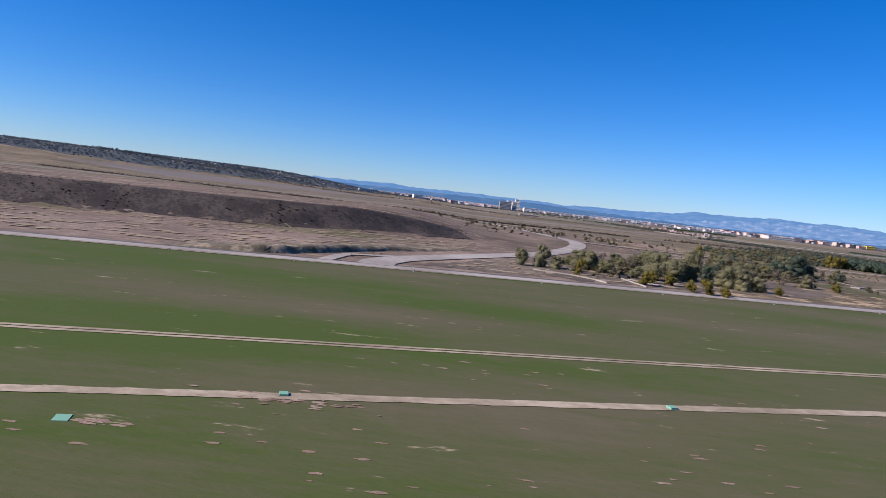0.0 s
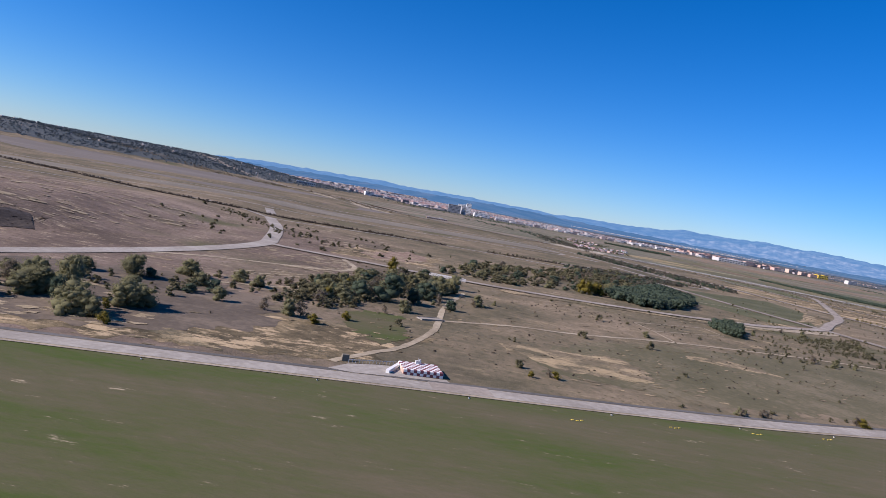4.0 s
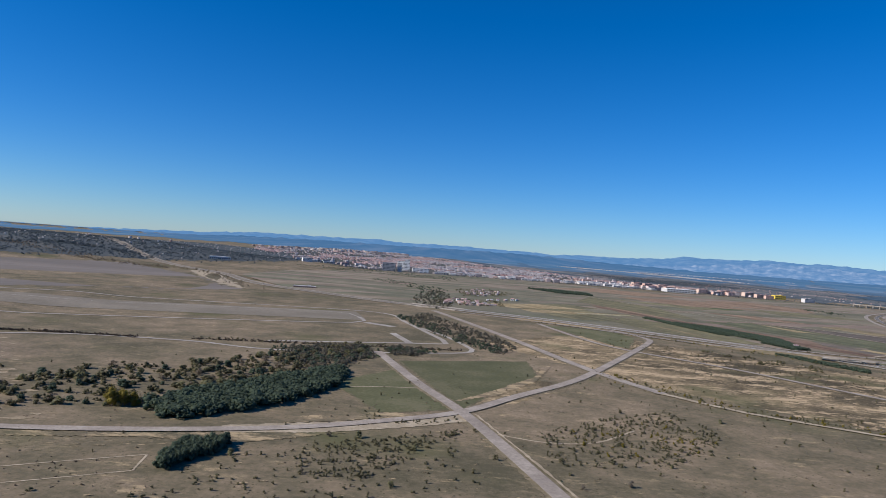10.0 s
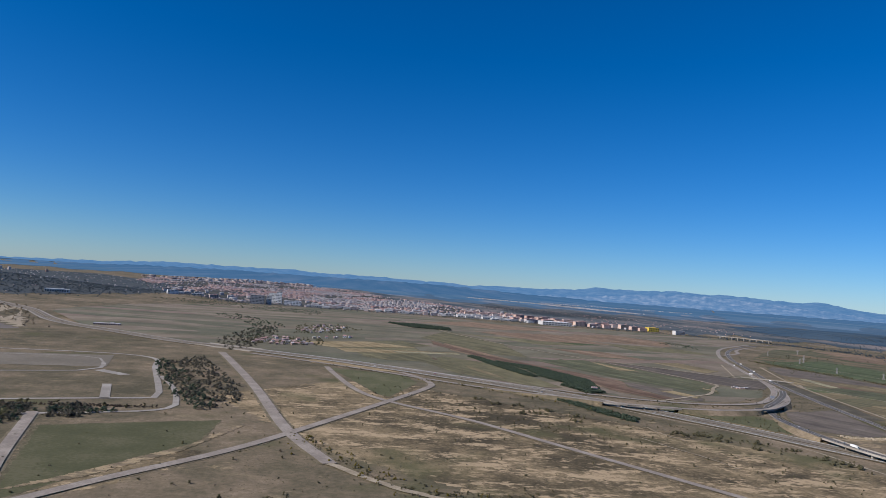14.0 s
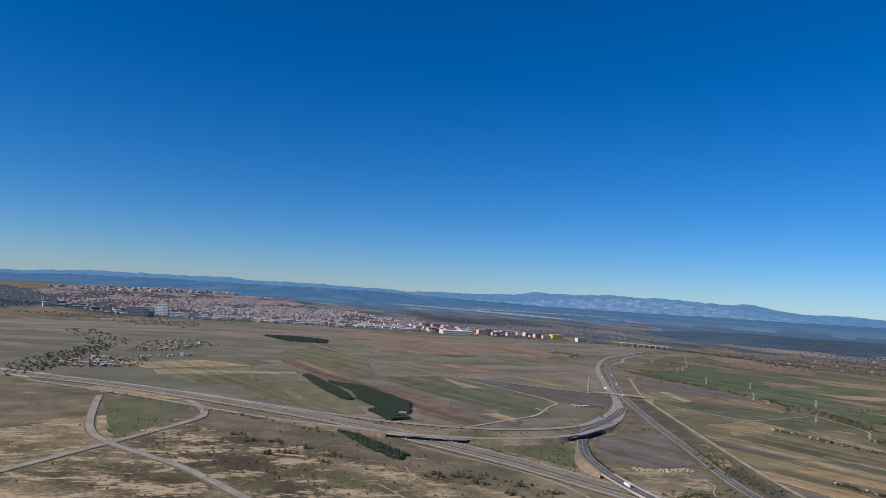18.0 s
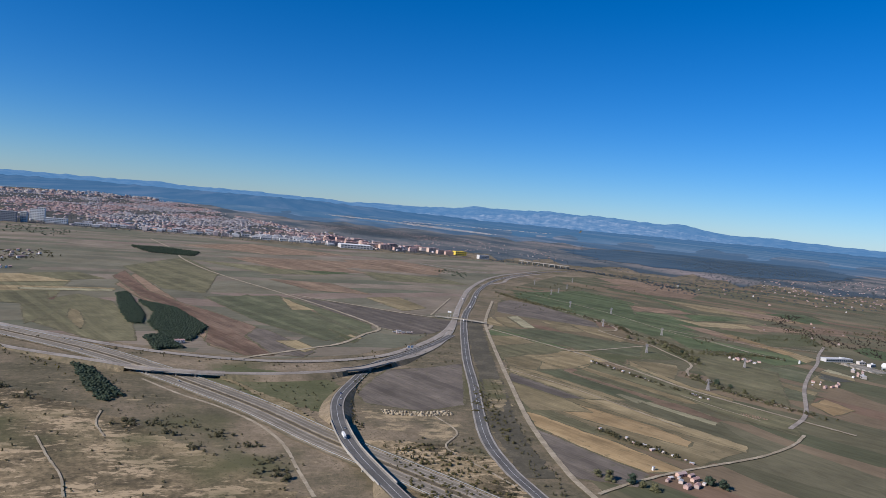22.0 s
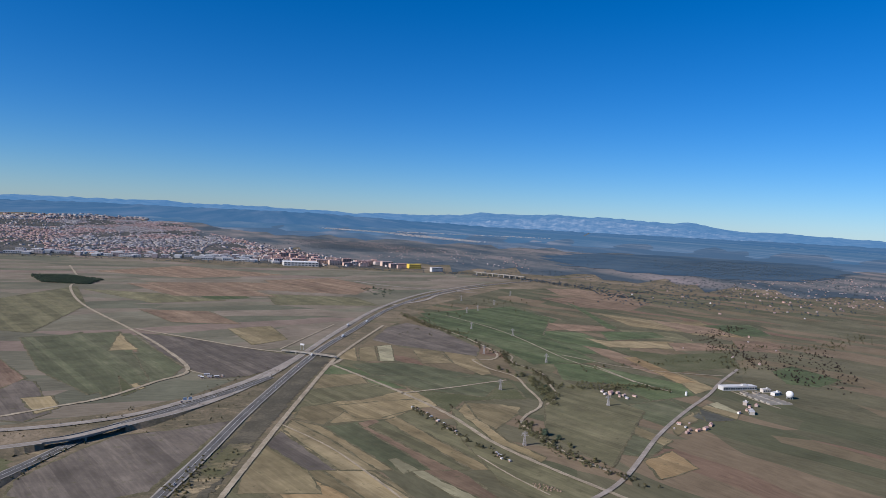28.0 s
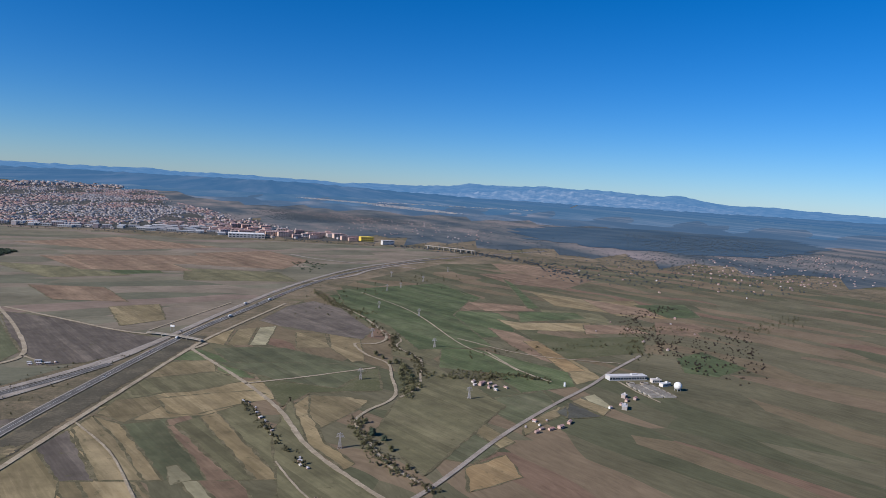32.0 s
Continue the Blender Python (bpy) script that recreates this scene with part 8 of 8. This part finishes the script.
for k in range(15):
    bm = bmesh.new()
    box(bm, -17.6 + 3.0 * k / 14, 39.6 + 1.6 * k / 14, 0.02, 0.03, 0.03, 0.2)
    part("railing_post", bm, M_STEEL, wall)
bm = bmesh.new()
beam(bm, (-17.6, 39.6, 0.22), (-14.6, 41.2, 0.22), 0.015)
part("handrail", bm, M_STEEL, wall)
hut = empty("stone_culvert", "small dark concrete culvert head by the track", "culvert")
bm = bmesh.new()
box(bm, -17.9, 40.0, -0.02, 0.5, 0.3, 0.45, 0.4, 0.9)
part("head_wall", bm, M_RUNWAY, hut)
culv = empty("stream_culvert", "pale concrete culvert with sloping wing walls", "culvert")
for line in ([(-54.2, 37.4), (-51.3, 36.2), (-49.6, 34.2), (-49.0, 32.8)], [(-45.9, 33.0), (-46.2, 35.0), (-46.6, 38.0)], [(-46.4, 38.2), (-45.0, 36.6), (-44.2, 35.2)]):
    for p, q in zip(line, line[1:]):
        bm = bmesh.new()
        beam(bm, (*p, 0.05), (*q, 0.05), 0.06)
        part("wing_wall", bm, M_CONCRETE, culv)
# black block stands in for the shade inside the culvert mouth
bm = bmesh.new()
box(bm, -46.3, 38.3, 0.0, 0.9, 0.4, 0.30, -0.9)
part("shade_block", bm, M_RUBBER, culv)


# airfield covers, markers and lights
def cover(x, y, l, w, h, turn, label):
    base = empty("utility_cover", label, "cover", "turquoise utility covers")
    bm = bmesh.new()
    box(bm, x, y, -0.02, l, w, h, turn, 0.96)
    part("lid", bm, M_GREENBOX, base)
    bm = bmesh.new()
    box(bm, x, y, -0.02, l * 1.08, w * 1.08, h * 0.5, turn)
    part("rim", bm, M_CONCRETE, base)


cover(-69.0, -7.25, 0.31, 0.40, 0.05, 0.25, "flat turquoise utility cover sunk in turf")
cover(-65.3, -4.2, 0.21, 0.26, 0.10, 0.28, "raised turquoise utility box on a gravel track")
cover(-55.0, -1.55, 0.22, 0.26, 0.11, 0.28, "raised turquoise utility box on a gravel track")
cover(-45.6, 1.05, 0.24, 0.24, 0.05, 0.28, "low turquoise utility cover in dug-up soil")
for cx, cy, n, sp in ((-65.2, -4.5, 70, 0.9), (-45.7, 1.1, 46, 0.7), (-68.3, -7.2, 26, 0.25), (-52, -1, 14, 2.0), (-60, 0, 14, 2.0), (-64, -8, 18, 3.0), (-56, -6, 16, 3.0), (-60, 8, 14, 4.0)):
    for k in range(n):
        x, y = cx + rng.gauss(0, sp), cy + rng.gauss(0, sp * 0.35)
        r = rng.uniform(0.02, 0.13)
        pts = [(x + r * 1.7 * math.cos(a) * rng.uniform(0.5, 1.2), y + r * 0.55 * math.sin(a) * rng.uniform(0.5, 1.2), 0.020 + 0.0002 * k) for a in [2 * math.pi * i / 11 for i in range(11)]]
        tagged(mesh_object("soil_patch", pts, [tuple(range(11))], M_SOIL), "bare reddish soil patch in turf", "soil", kind="structure")
pts = curve(PERIM, 1.0)
for k, q in enumerate(pts):
    if -95 < q.x < 60 and k % 9 == 0:
        d = (pts[k + 1] - pts[k - 1]).normalized()
        s = Vector((-d.y, d.x, 0))
        p = q - s * 1.55
        lamp = empty("edge_marker", "small white edge marker beside the concrete road", "marker", "edge markers of the road")
        bm = bmesh.new()
        box(bm, p.x, p.y, 0.0, 0.10, 0.08, 0.06, 0.3)
        part("foot", bm, M_WHITE, lamp)
        bm = bmesh.new()
        tube(bm, p.x, p.y, 0.06, 0.11, 0.03, 0.02, 8)
        part("lens", bm, M_RUBBER, lamp)
for x in (-3.4, 3.2, 9.3, 15, 20.6, 26):
    y = 42 + (x - 8) * 0.33 - 2.6
    mk = empty("marker_board", "yellow painted marker boards lying in turf", "marker", "yellow marker boards")
    for dx in (-0.3, 0.0, 0.3):
        bm = bmesh.new()
        box(bm, x + dx, y + dx * 0.3 + (0.1 if dx else 0), 0.0, 0.17, 0.07, 0.05, 0.35)
        part("board", bm, M_YELLOW, mk)
# spur off the perimeter road
road("road_spur", [(26.5, 48), (28.6, 46.4), (29.8, 45.2)], 0.9, M_CONCRETE, "short concrete spur off the road", 0.05, step=0.5)

# boulders, a hut and a silo in the fields
for cx, cy, n, name, mat, label in ((297.5, 198.3, 26, "boulder", M_SOIL, "reddish boulder on a pale clearing"), (221, 197.2, 78, "rubble_mound", M_DIRT, "small mound of pale rubble at the quarry edge")):
    for k in range(n):
        v0, t0 = ICO1
        r = np.random.RandomState(k)
        s = rng.uniform(0.10, 0.26)
        if name == "boulder":
            x, y = cx + ((k % 7) - 3) * 0.62 + rng.uniform(-.3, .3), cy + ((k // 7) - 1.5) * 0.8 + ((k % 7) - 3) * -0.25
        else:
            s *= 1.5
            x, y = cx - 6.5 + 14 * (k % 26) / 26 + rng.uniform(-.2, .2), cy - 1.8 + (k // 26) * 0.95 + 0.03 * ((k % 26) - 13) ** 2 * 0.25 + rng.uniform(-.2, .2)
        ob = new(name, tri_mesh(name, v0 * (1 + 0.25 * r.uniform(-1, 1, (len(v0), 1))) * np.array([s, s, s * 0.8]) + np.array([x, y, 0.1]), t0, [mat]))
        tagged(ob, label, "rock", name.replace("_", " ") + "s")
hut_base = empty("field_hut", "small white field hut standing alone", "hut")
bm = bmesh.new()
box(bm, 254.4, 168.1, 0.0, 0.35, 0.3, 0.6, 0.4)
part("wall", bm, M_WHITE, hut_base)
bm = bmesh.new()
box(bm, 254.4, 168.1, 0.6, 0.42, 0.36, 0.06, 0.4)
part("roof", bm, M_FLAT, hut_base)
silo = empty("silo", "white cylindrical silo in a green field", "silo")
bm = bmesh.new()
tube(bm, 362.4, 257.9, 0.0, 1.0, 0.3, 0.3, 12)
part("barrel", bm, M_WHITE, silo)
bm = bmesh.new()
tube(bm, 362.4, 257.9, 1.0, 1.25, 0.32, 0.03, 12)
part("cone", bm, M_STEEL, silo)

slab = empty("track_culvert", "small pale concrete slab bridge on the dirt path", "culvert")
bm = bmesh.new()
box(bm, -12.75, 60.7, 0.0, 2.5, 0.95, 0.10, 0.55)
part("deck", bm, M_CONCRETE, slab)
for dy in (-0.50, 0.50):
    bm = bmesh.new()
    box(bm, -12.75 - 0.52 * dy, 60.7 + 0.85 * dy, 0.0, 2.5, 0.07, 0.15, 0.55)
    part("parapet", bm, M_ROAD, slab)
